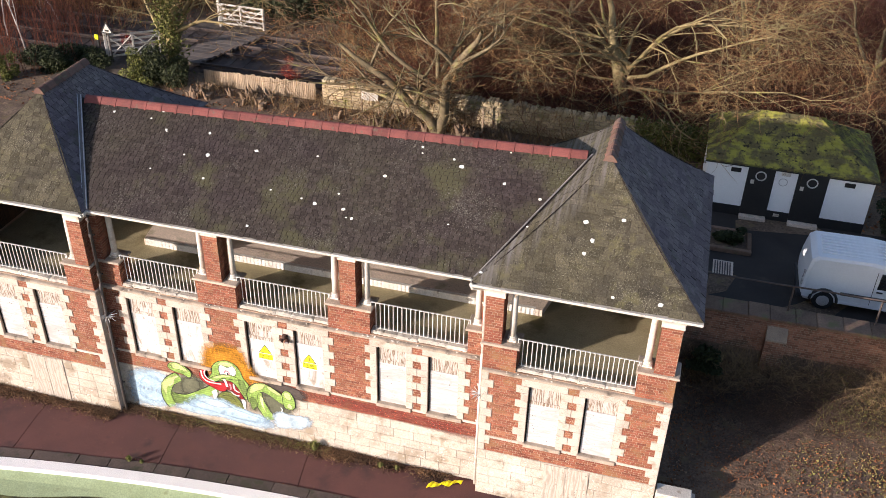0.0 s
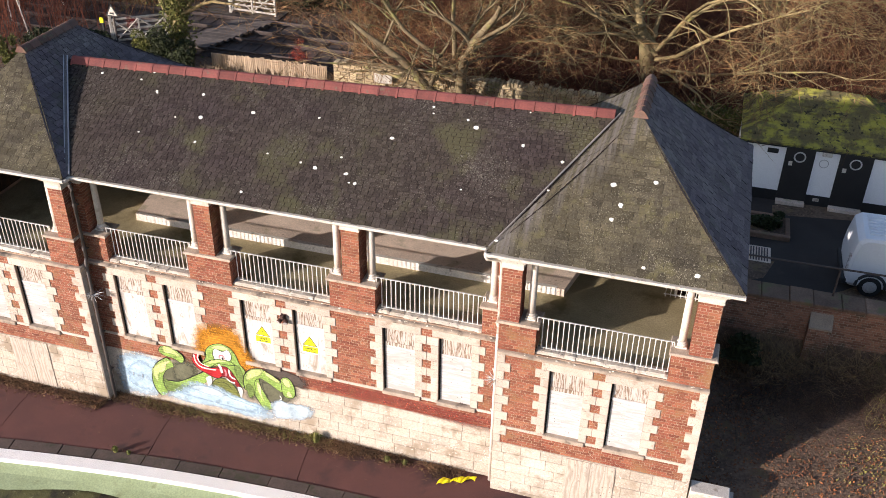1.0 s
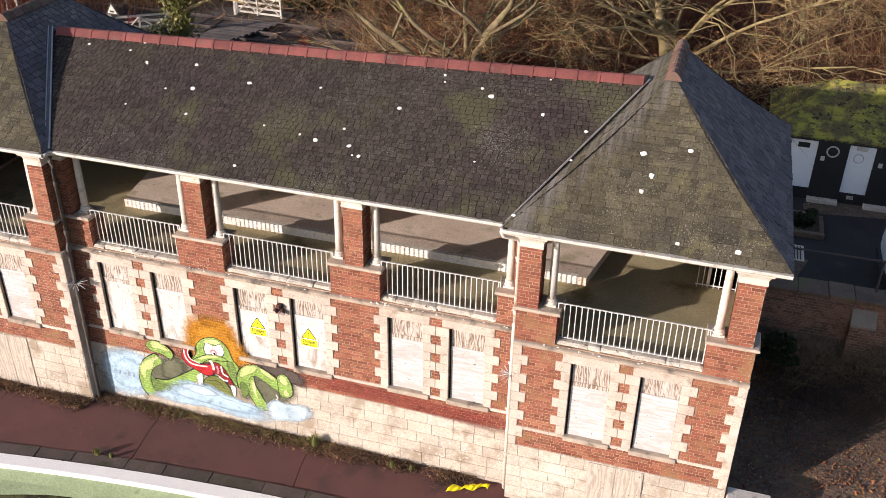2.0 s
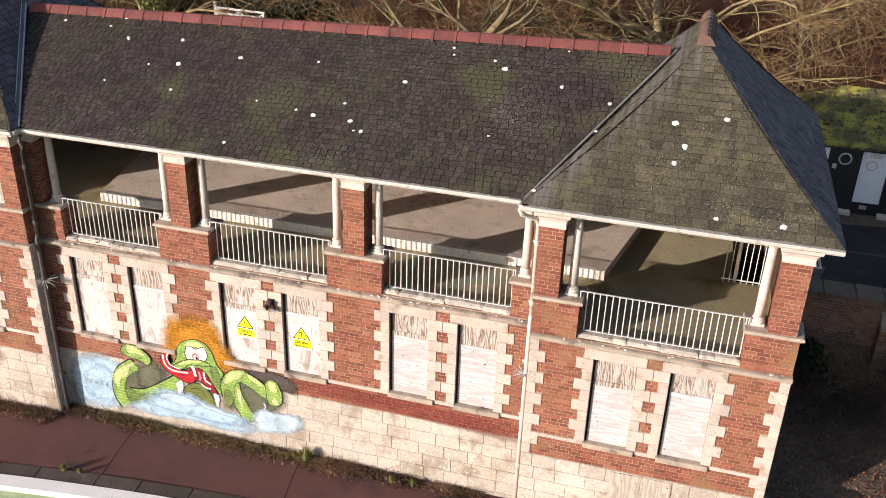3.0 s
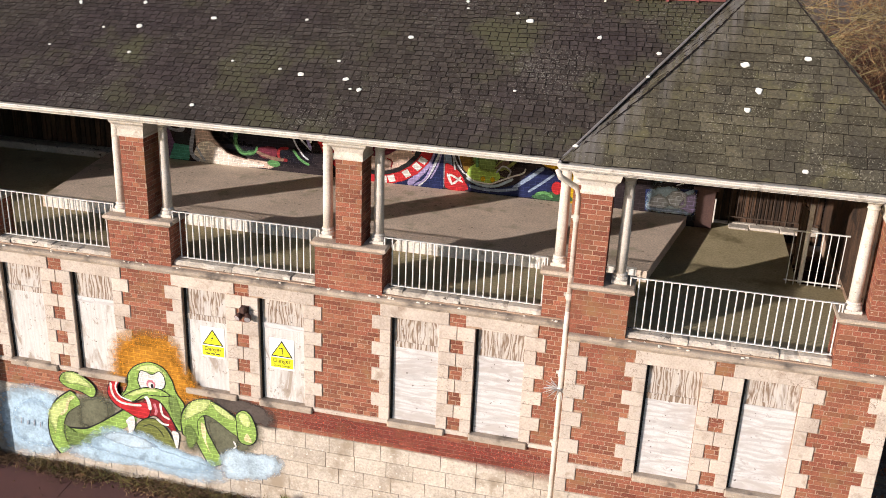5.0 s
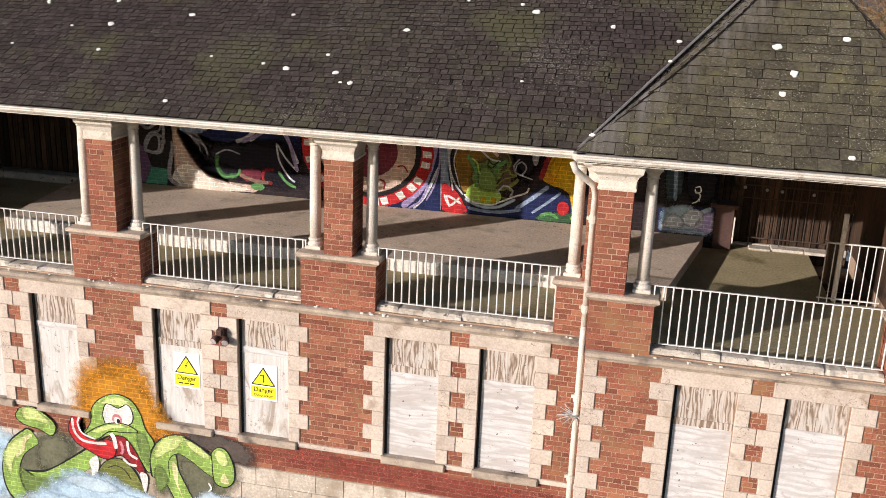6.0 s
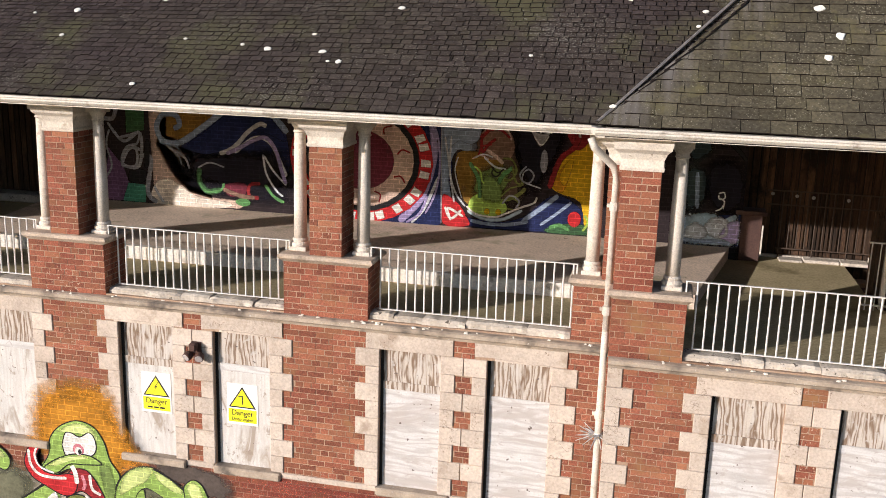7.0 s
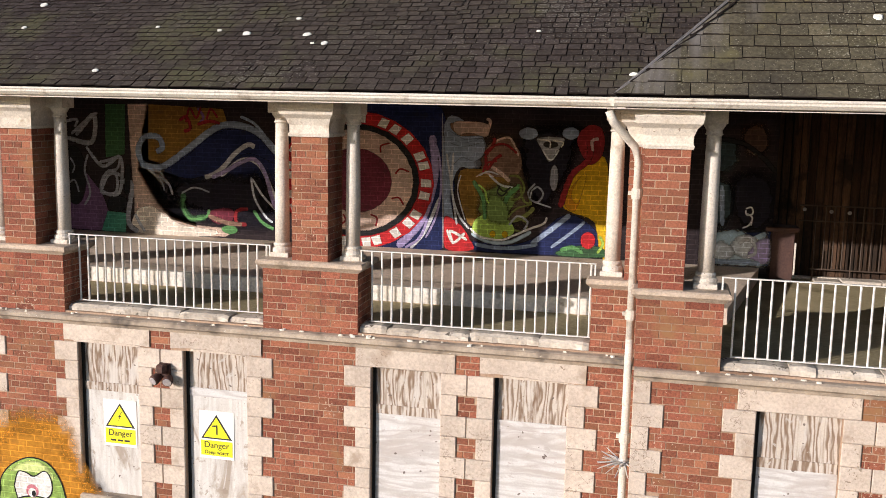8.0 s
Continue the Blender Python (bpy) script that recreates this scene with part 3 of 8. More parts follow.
near = lambda x0, z0: (lambda u, v: -0.6 < u + x0 < 3.1 and v + z0 > 2.2)
wall_main = front_wall("wall_main", MX0, MX1, 0.0, BAYS, '', near(MX0, PLINTH), "red brick wall with limestone quoins and pale plinth")
wall_right = front_wall("wall_tower_right", *TW_R, TY, (T_BAY_R,), 'lr', lambda u, v: u < 2.4 and v > 0.5, "red brick tower wall with limestone quoins")
front_wall("wall_tower_left", *TW_L, TY, (T_BAY_L,), 'lr', None, "red brick tower wall with limestone quoins")

WHITE_L = surf("cornice_lichen", (0.74, 0.70, 0.62), (0.60, 0.55, 0.47), 12, 60, 0.9, 0.3)
for wl, xa, xb, yf in ((wall_main, -7.0, 2.9, 0.0), (wall_right, 3.3, 7.4, TY)):
    rl = random.Random(int(xa * 7) + 400)
    for i in range(46 if yf == 0.0 else 20):
        cx = rl.uniform(xa, xb) if i % 3 else rl.gauss(0.9, 0.6) if yf == 0.0 else rl.uniform(xa, xb)
        cy, r = yf + rl.uniform(-0.075, 0.02), rl.uniform(0.008, 0.03)
        bm = bmesh.new()
        ring = [(cx + r * rl.uniform(0.7, 1.5) * math.cos(t * 0.7), cy + 0.5 * r * rl.uniform(0.6, 1.1) * math.sin(t * 0.7)) for t in range(9)]
        lo = [bm.verts.new((x, y, LINTEL + 0.12)) for x, y in ring]
        hi = [bm.verts.new((cx + (x - cx) * 0.7, cy + (y - cy) * 0.7, LINTEL + 0.142)) for x, y in ring]
        bm.faces.new(hi)
        for k in range(9):
            bm.faces.new((lo[k], lo[(k + 1) % 9], hi[(k + 1) % 9], hi[k]))
        part("lichen", bm, WHITE_L, wl)

# returns of the towers, and the sides and back of the ground storey
def side_wall(name, x, y0, y1, out, z0=GROUND - 0.4, z1=CORN, label="plain red brick side wall"):
    w = tagged(new(name), label, "wall", kind="structure")
    bm = bmesh.new()
    box(bm, min(x, x - out * 0.3), max(x, x - out * 0.3), y0, y1, z0, z1)
    part("mortar_body", bm, MORTAR, w)
    m = wall_frame(x, y0 if out > 0 else y1, PLINTH, 0, 1 if out > 0 else -1)
    lay(brick_rects(y1 - y0, z1 - PLINTH), m, w)
    return w


ret = side_wall("wall_return_left", TW_L[1], TY + 0.01, 0.0, 1, label="narrow shaded brick return of the tower")
for i in range(11):
    q = (LINTEL - PLINTH) / 11
    w = 0.17 if i % 2 else 0.30
    one("quoin_stone", TW_L[1] - 0.15, TW_L[1] + 0.014, TY - 0.010, TY + w, PLINTH + i * q + 0.002, PLINTH + (i + 1) * q - 0.002, STONE, ret, 0.006)
one("plinth_block", TW_L[1] - 0.1, TW_L[1] + 0.02, TY + 0.0, -0.02, GROUND - 0.2, PLINTH, STONE, ret)
one("cornice", TW_L[1] - 0.1, TW_L[1] + 0.09, TY - 0.088, -0.09, LINTEL + 0.001, CORN - 0.02, CORNICE, ret, 0.02)
side_wall("wall_side_right", TW_R[1], TY + 0.36, 5.4, 1)
side_wall("wall_side_left", TW_L[0], TY + 0.36, 5.4, -1)
bm = bmesh.new()
box(bm, TW_L[0], TW_R[1], 5.4, 5.7, GROUND - 0.4, CORN - 0.35)
tagged(part("wall_back_lower", bm, MORTAR), "plain back wall of the ground storey", "wall", kind="structure")

# ---- boarded windows ----
win_no = 0
for yf, bays in ((0.0, BAYS), (TY, (T_BAY_R, T_BAY_L))):
    for c in bays:
        for a, b2 in ((c - 1.055, c - 0.285), (c + 0.285, c + 1.055)):
            win_no += 1
            w = tagged(new("window_%d" % win_no), "window opening boarded up with white-painted plywood and a bare strip above", "window", kind="structure")
            split = HEAD - 0.50 + 0.03 * math.sin(win_no * 1.7)
            one("board", a + 0.03, b2, yf + 0.078, yf + 0.092, split, HEAD - 0.002, PLY, w, 0.002, "weathered bare plywood board")
            one("board", a + 0.03, b2 - 0.001, yf + 0.070, yf + 0.086, SILL1, split + 0.03, PATCHY if win_no in (1, 2, 3, 4) else BOARD, w, 0.002, "white painted plywood board")
            one("batten", a + 0.035, b2 - 0.004, yf + 0.060, yf + 0.071, split - 0.05, split + 0.05, PLY if win_no % 2 else BOARD, w, 0.003)
            one("frame", a + 0.001, a + 0.035, yf + 0.055, yf + 0.16, SILL1, HEAD - 0.001, DARK, w, 0.003, "near-black strip down the left side of the opening")

# ---- deck, stage, back walls, ceiling ----
LEDGE = surf("ledge_stone", (0.60, 0.545, 0.475), (0.40, 0.35, 0.29), 3, 30, 0.95, 0.4, rand=0.2, stain=(0.66, 0.61, 0.54), stain_at=0.57, stain_scale=4, speck=(0.10, 0.085, 0.07), speck_at=0.63, speck_scale=13)
bm = bmesh.new()
box(bm, TW_L[0] + 0.3, 6.52, 0.30, 5.75, DECK - 0.25, DECK)
box(bm, 6.52, TW_R[1] - 0.3, 0.0, 2.85, DECK - 0.25, DECK - 0.001)
box(bm, 3.15, 6.52, -0.05, 0.30, DECK - 0.25, DECK - 0.002)
box(bm, TW_L[0] + 0.3, -7.4, -0.05, 0.30, DECK - 0.25, DECK - 0.002)
tagged(part("floor", bm, CONC_MOSS), "stained mossy concrete deck of the upper storey", "floor", kind="structure")
STX0, STX1, STY, MURAL0 = -7.2, 4.07, 2.05, -7.5
stage = tagged(new("stage"), "low concrete stage with white-painted front edge", "stage", kind="structure")
bm = bmesh.new()
lo = [bm.verts.new((x, y, DECK - 0.02)) for x, y in ((STX0, STY), (STX1, STY), (STX1 + 0.62, BACK), (STX0 - 0.55, BACK))]
hi = [bm.verts.new((v.co.x, v.co.y, STAGE)) for v in lo]
bm.faces.new(hi)
for i in range(4):
    bm.faces.new((lo[i], lo[(i + 1) % 4], hi[(i + 1) % 4], hi[i]))
part("platform", bm, CONC, stage)
WHITEWORN = surf("worn_white_paint", (0.78, 0.74, 0.68), (0.66, 0.60, 0.52), 3, 30, 0.8, 0.3, stain=(0.36, 0.31, 0.25), stain_at=0.58, stain_scale=5)
one("painted_edge", -7.15, 3.9, STY - 0.006, STY + 0.10, DECK + 0.004, STAGE + 0.004, WHITEWORN, stage, 0.004, "worn white paint on the stage edge")
bm = bmesh.new()
box(bm, MURAL0, 4.85, BACK, BACK + 0.3, DECK - 0.2, EAVE - 0.02)
wall_mural = tagged(part("wall_back", bm, BRICK_DK), "back brick wall of the loggia covered in a dark mural", "wall", kind="structure")
for nm, a, b2 in (("wall_timber_right", 4.85, TW_R[1] - 0.3), ("wall_timber_left", TW_L[0] + 0.3, MURAL0)):
    w = tagged(new(nm), "dark upright timber boarding closing the back of the tower", "wall", kind="structure")
    x = a
    while x < b2 - 0.05:
        one("plank", x + 0.006, min(x + 0.125, b2) - 0.006 - rk.uniform(0, 0.006), 5.715 + rk.uniform(0, 0.02), 5.76, DECK - 1.0, EAVE - 0.02, TIMBER, w, 0.004)
        x += 0.125
    one("backing", a, b2, 5.765, 5.80, DECK - 1.0, EAVE - 0.02, DARK, w, 0)
    one("kerb", a, b2, 5.605 if a > 0 else 5.30, 5.71, DECK, DECK + (0.05 if a > 0 else 0.16), LEDGE, w, 0.02)
# left wall is unseen; carried forward to block sun from the side
for nm, x, out in (("wall_upper_right", TW_R[1], 1), ("wall_upper_left", TW_L[0], -1)):
    bm = bmesh.new()
    box(bm, min(x, x - out * 0.3), max(x, x - out * 0.3), 1.3 if out > 0 else TY + 0.55, 5.76, CORN, EAVE)
    tagged(part(nm, bm, TIMBER), "dark timber-lined side wall of a tower, unseen on the left", "wall", kind="structure")
bm = bmesh.new()
box(bm, TW_L[0] + 0.05, TW_R[1] - 0.05, 0.06, 5.76, EAVE - 0.06, EAVE - 0.02)
box(bm, TW_R[0] + 0.1, TW_R[1] - 0.05, TY + 0.05, 0.06, EAVE - 0.06, EAVE - 0.02)
box(bm, TW_L[0] + 0.05, TW_L[1] - 0.1, TY + 0.05, 0.06, EAVE - 0.06, EAVE - 0.02)
tagged(part("ceiling", bm, PLASTER), "darkened plaster ceiling of the loggia", "ceiling", kind="structure")

# ---- kerbs under the rails ----
def ledge(x0, x1, yf):
    l = tagged(new("parapet_kerb"), "cracked weathered stone kerb under the railing", "kerb", kind="structure")
    rnd = random.Random(int(x0 * 10))
    x = x0
    while x < x1 - 0.05:
        e = x + rnd.uniform(0.22, 0.85)
        if x1 - e < 0.2:
            e = x1
        top = CORN + 0.075 + rnd.uniform(-0.022, 0.016)
        y0 = yf + 0.02 + rnd.uniform(0, 0.045)
        bm = bmesh.new()
        k = max(3, int((e - x) / 0.06))
        rows = []
        for i in range(k + 1):
            u = x + 0.003 + (e - x - 0.006) * i / k
            j = [rnd.uniform(-0.009, 0.009) for _ in range(4)]
            end = 0.012 if i in (0, k) else 0.0
            rows.append([bm.verts.new(p) for p in ((u, y0 + j[0], CORN - 0.06), (u, y0 + j[0], top - 0.03 - end), (u, y0 + 0.03 + j[1] + end, top + j[2] * 0.6 - end), (u, yf + 0.28, top + j[3] * 0.5 - end), (u, yf + 0.30, CORN - 0.06))])
        for q, w in zip(rows, rows[1:]):
            for c in range(4):
                bm.faces.new((q[c], w[c], w[c + 1], q[c + 1]))
        bm.faces.new(rows[0])
        bm.faces.new(rows[-1][::-1])
        bmesh.ops.recalc_face_normals(bm, faces=bm.faces)
        part("kerb_stone", bm, LEDGE, l)
        x = e


GAPS = [(-6.68, -4.50, 0.0), (-3.40, -0.945, 0.0), (0.155, 2.61, 0.0)]
# left gap ends at an unseen pier placed for its shadow
T_GAPS = [(3.88, 6.66, TY), (-10.42, -8.03, TY)]
for a, b2, y in GAPS + T_GAPS:
    ledge(a, b2, y)

# ---- piers ----


def pier(px0, px1, sx0, sx1, yf, cols, label, d=0.52, col_y=0.26):
    """Brick pedestal with a moulded coping, brick shaft, stone capital; columns stand on the coping beside the shaft."""
    c = (px0 + px1) / 2
    p = thing("brick_pier", (c, yf + 0.2, CORN), label, "pier", "piers of the loggia")
    one("pedestal_core", px0 + 0.008, px1 - 0.008, yf + 0.008, yf + d, CORN - 0.04, COPE0, MORTAR, p, 0)
    one("shaft_core", sx0 + 0.008, sx1 - 0.008, yf + 0.008, yf + d - 0.06, COPE1 - 0.01, CAP0 + 0.01, MORTAR, p, 0)
    ok = lambda u, v: True
    lay(brick_rects(px1 - px0, COPE0 - CORN + 0.03), wall_frame(px0, yf + 0.008, CORN - 0.03, 1, 0), p, ok)
    lay(brick_rects(sx1 - sx0, CAP0 - COPE1), wall_frame(sx0, yf + 0.008, COPE1, 1, 0), p, ok)
    lay(brick_rects(d, COPE0 - CORN), wall_frame(px1 - 0.008, yf + 0.008, CORN, 0, 1), p, ok)
    lay(brick_rects(d - 0.06, CAP0 - COPE1), wall_frame(sx1 - 0.008, yf + 0.008, COPE1, 0, 1), p, ok)
    lay(brick_rects(d, COPE0 - CORN), wall_frame(px0 + 0.008, yf + d, CORN, 0, -1), p)
    lay(brick_rects(d - 0.06, CAP0 - COPE1), wall_frame(sx0 + 0.008, yf + d - 0.06, COPE1, 0, -1), p)
    o = 0.055
    bm = bmesh.new()
    lo = [(0.0, COPE0), (0.02, COPE0 + 0.02), (o, COPE0 + 0.05), (o, COPE0 + 0.085), (o - 0.02, COPE1)]
    rings = []
    for e, z in lo:
        rings.append([bm.verts.new(q) for q in ((px0 - e, yf - e, z), (px1 + e, yf - e, z), (px1 + e, yf + d + e, z), (px0 - e, yf + d + e, z))])
    for a, b2 in zip(rings, rings[1:]):
        for i in range(4):
            bm.faces.new((a[i], a[(i + 1) % 4], b2[(i + 1) % 4], b2[i]))
    bm.faces.new(rings[-1])
    bm.faces.new(rings[0][::-1])
    part("coping", bm, COPING, p, "chipped moulded stone coping")
    bm = bmesh.new()
    rings = []
    for e, z in ((0.02, CAP0), (0.03, CAP0 + 0.03), (0.012, CAP0 + 0.05), (0.015, CAP0 + 0.12), (0.05, CAP0 + 0.19), (0.11, CAP0 + 0.235), (0.13, CAP1 - 0.02), (0.13, CAP1 + 0.06)):
        rings.append([bm.verts.new(q) for q in ((sx0 - e * 0.75, yf - e, z), (sx1 + e * 0.75, yf - e, z), (sx1 + e * 0.75, yf + d - 0.06 + e, z), (sx0 - e * 0.75, yf + d - 0.06 + e, z))])
    for a, b2 in zip(rings, rings[1:]):
        for i in range(4):
            bm.faces.new((a[i], a[(i + 1) % 4], b2[(i + 1) % 4], b2[i]))
    bm.faces.new(rings[-1])
    bm.faces.new(rings[0][::-1])
    part("capital", bm, PALE, p, "pale painted stone capital")
    for cx in cols:
        column(cx, yf + col_y)
    return p


def column(cx, cy):
    t = thing("column", (cx, cy, COPE1), "slender white-painted stone column with moulded base", "column", "columns of the loggia")
    one("plinth", cx - 0.115, cx + 0.115, cy - 0.115, cy + 0.115, COPE1, COPE1 + 0.05, PALE, t, 0.008)
    bm = bmesh.new()
    z = COPE1 + 0.05
    lathe(bm, [(0.112, z), (0.118, z + 0.025), (0.108, z + 0.05), (0.092, z + 0.06), (0.10, z + 0.085), (0.088, z + 0.105)], cx, cy, 20)
    part("base", bm, PALE, t, smooth=False)
    bm = bmesh.new()
    h = CAP1 - 0.13 - (z + 0.10)
    lathe(bm, [(0.079, z + 0.10), (0.079, z + 0.10 + h * 0.35), (0.074, z + 0.10 + h * 0.7), (0.067, z + 0.10 + h)], cx, cy, 20)
    part("shaft", bm, PALE, t, smooth=True)
    bm = bmesh.new()
    zt = CAP1 - 0.14
    lathe(bm, [(0.072, zt - 0.05), (0.085, zt - 0.04), (0.074, zt - 0.025), (0.074, zt), (0.10, zt + 0.04), (0.105, zt + 0.06)], cx, cy, 20)
    box(bm, cx - 0.115, cx + 0.115, cy - 0.115, cy + 0.115, zt + 0.06, CAP1 + 0.06, 0.006)
    part("capital", bm, PALE, t)


PL = "red brick pier on a wider pedestal with stone coping"
for c in PIERS:
    pier(c - 0.55, c + 0.55, c - 0.21, c + 0.21, 0.0, (c - 0.42, c + 0.40), PL)
pier(2.61, MX1 - 0.005, 2.92, MX1 - 0.005, 0.02, (2.79,), "narrow brick half pier beside the tower")
pier(MX0 + 0.005, -6.68, MX0 + 0.005, -7.06, 0.02, (-6.90,), "narrow shaded brick half pier beside the tower")
pier(3.07, 3.88, 3.07, 3.50, TY, (3.70,), PL)
pier(6.66, 7.52, 6.98, 7.45, TY, (6.82,), PL)
pier(TW_L[1] - 0.77, TW_L[1], TW_L[1] - 0.39, TW_L[1], TY, (TW_L[1] - 0.58,), PL)
# unseen outer left pier, widened and set for the shadow it casts
pier(TW_L[0] + 0.04, -10.42, TW_L[0] + 0.1, -10.68, TY, (-10.54,), PL)

# ---- railings ----


def railing(x0, x1, yf, label):
    y = yf + 0.17
    t = thing("railing", ((x0 + x1) / 2, y, CORN), label, "railing", "railings of the loggia")
    zb, zt = CORN + 0.10, 5.00
    one("top_rail", x0 - 0.03, x1 + 0.03, y - 0.02, y + 0.02, zt - 0.012, zt, RAIL, t, 0.003)
    one("bottom_rail", x0 + 0.09, x1 - 0.0, y - 0.018, y + 0.018, zb, zb + 0.012, RAIL, t, 0.003)
    n = int(round((x1 - x0 - 0.1) / 0.112))
    for i in range(n + 1):
        bx = x0 + 0.10 + (x1 - x0 - 0.12) * i / n
        bm = bmesh.new()
        tube(bm, [(bx, y, zb), (bx, y, zt - 0.006)], 0.011, 6)
        part("bar", bm, RAIL, t)
    for bx in (x0 - 0.02, x1 + 0.02):
        one("bracket", bx - 0.008, bx + 0.008, y - 0.015, y + 0.015, COPE1 + 0.004, zt - 0.012, RAIL, t, 0.002)
    return t


for a, b2, y in GAPS + T_GAPS:
    railing(a, b2, y, "white-painted steel railing between brick piers")

# ---- roofs ----


def ridge_z(x):
    return 8.17 + 0.0347 * (x + 8.1)


def slates(parent, p00, p10, p01, p11, wide, expo, single, mats, seed, curve=0.0, shrink=0.6, rise=0.022, gap=0.005):
    """Slates in diminishing courses over a slope: p00-p10 the eave, p01-p11 the top; clipped to the slope's sides."""
    rnd = random.Random(seed)
    p00, p10, p01, p11 = (Vector(p) for p in (p00, p10, p01, p11))
    along = (p10 - p00).normalized()
    up = (p01 + p11) / 2 - (p00 + p10) / 2
    upn = up - along * up.dot(along)
    hgt = upn.length
    upn.normalize()
    nrm = along.cross(upn).normalized()
    if nrm.z < 0:
        nrm = -nrm
    twist = ((p11 - p01) - (p10 - p00)).dot(nrm)
    breadth = (p10 - p00).length
    lift = lambda a, f: nrm * (twist * (a / breadth - 0.5) * f)
    cuts, k = [0.0], 0.0
    while k < hgt:
        k += expo * (1 - (1 - shrink) * k / hgt)
        cuts.append(k)
    cuts = [c * hgt / cuts[-1] for c in cuts]
    V, F = [], []
    inv = parent.matrix_basis.inverted()
    faces = ((0, 1, 2, 3), (4, 5, 1, 0), (4, 0, 3, 6), (1, 5, 7, 2))
    for r in range(len(cuts) - 1):
        f0 = cuts[r] / hgt
        f1 = min(1.0, (cuts[r + 1] + 0.35 * (cuts[r + 1] - cuts[r])) / hgt)
        wd = wide * (1 - (1 - shrink) * f0)
        s0, s1 = (p00.lerp(p01, f0) - p00).dot(along), (p10.lerp(p11, f0) - p00).dot(along)
        t0, t1 = (p00.lerp(p01, f1) - p00).dot(along), (p10.lerp(p11, f1) - p00).dot(along)
        base = p00 + upn * (f0 * hgt) - nrm * (curve * math.sin(math.pi * f0))
        top = p00 + upn * (f1 * hgt) - nrm * (curve * math.sin(math.pi * f1))
        u = s0 - rnd.uniform(0, wd)
        while u < s1:
            w = wd * rnd.uniform(0.78, 1.22)
            g = gap * rnd.uniform(0.6, 1.5)
            l0, r0 = max(u + g, s0), min(u + w - g, s1)
            l1, r1 = max(u + g, t0), min(u + w - g, t1)
            u += w
            if r0 - l0 < 0.008:
                continue
            if r1 - l1 < 0.005:
                mid = max(t0, min(t1, (l0 + r0) / 2))
                l1, r1 = mid - 0.002, mid + 0.002
            dl = rnd.uniform(-0.010, 0.008)
            dr = dl + rnd.uniform(-0.006, 0.006)
            h = rise + rnd.uniform(-0.002, 0.006)
            e = rise * rnd.uniform(0.62, 0.8)
            tilt = rnd.uniform(-0.003, 0.003)
            bl, br, tl, tr = base + along * l0 + upn * dl + lift(l0, f0), base + along * r0 + upn * dr + lift(r0, f0), top + along * l1 + lift(l1, f1), top + along * r1 + lift(r1, f1)
            pts = [bl + nrm * (h + tilt), br + nrm * (h - tilt), tr + nrm * 0.006, tl + nrm * 0.006, bl + nrm * (h - e), br + nrm * (h - e), tl - nrm * 0.004, tr - nrm * 0.004]
            if single and single(pts[0]):
                me = bpy.data.meshes.new("slate")
                me.from_pydata([p - pts[0] for p in pts], [], faces)
                me.materials.append(mats[0])
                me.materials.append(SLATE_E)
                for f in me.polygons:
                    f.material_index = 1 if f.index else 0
                ob = new("slate", me)
                ob.parent = parent
                ob.matrix_basis = inv @ Matrix.Translation(pts[0])
            else:
                n = len(V)
                V += pts
                F += [tuple(n + i for i in f) for f in faces]
    me = bpy.data.meshes.new("slating")
    me.from_pydata(V, [], F)
    me.materials.append(mats[1])
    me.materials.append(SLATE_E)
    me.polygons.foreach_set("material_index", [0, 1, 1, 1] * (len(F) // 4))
    ob = new("slating", me)
    ob.parent = parent
    tagged(ob, kind="stuff")


def ridge_tiles(parent, p0, p1, n, r, material, zf=None):
    """Half-round ridge tiles end to end, each with a raised roll at its joint."""
    p0, p1 = Vector(p0), Vector(p1)
    for i in range(n):
        a, b2 = p0.lerp(p1, i / n), p0.lerp(p1, (i + 1) / n)
        if zf:
            a.z, b2.z = zf(a.x), zf(b2.x)
        d = (b2 - a).normalized()
        side = Vector((-d.y, d.x, 0)).normalized()
        upv = Vector((0, 0, 1))
        bm = bmesh.new()
        prof = [(-1.15, -0.75), (-0.75, -0.1), (-0.35, 0.32), (0, 0.42), (0.35, 0.32), (0.75, -0.1), (1.15, -0.75)]
        rings = []
        for f, k in ((0.0, 1.18), (0.10, 1.18), (0.11, 1.0), (0.995, 1.0)):
            c = a.lerp(b2, f)
            rings.append([bm.verts.new(c + side * (u * r * k) + upv * (v * r * k)) for u, v in prof])
        for q, w in zip(rings, rings[1:]):
            for k in range(len(prof) - 1):
                bm.faces.new((q[k], q[k + 1], w[k + 1], w[k]))
        bm.faces.new(rings[0][::-1])
        bm.faces.new(rings[-1])
        part("ridge_tile", bm, material, parent)


RY = 2.4
roof_main = tagged(new("roof_main"), "dark mossy slate roof with red ridge tiles", "roof", kind="structure")
bm = bmesh.new()
rx = [-9.6 + 0.5 * i for i in range(30)]
rows = [[bm.verts.new((x, -0.42, EAVE - 0.03)), bm.verts.new((x, RY, ridge_z(x) - 0.05)), bm.verts.new((x, 5.4, EAVE - 0.005))] for x in rx]
for a, b2 in zip(rows, rows[1:]):
    for k in (0, 1):
        bm.faces.new((a[k], b2[k], b2[k + 1], a[k + 1]))
part("underlay", bm, UNDER, roof_main)
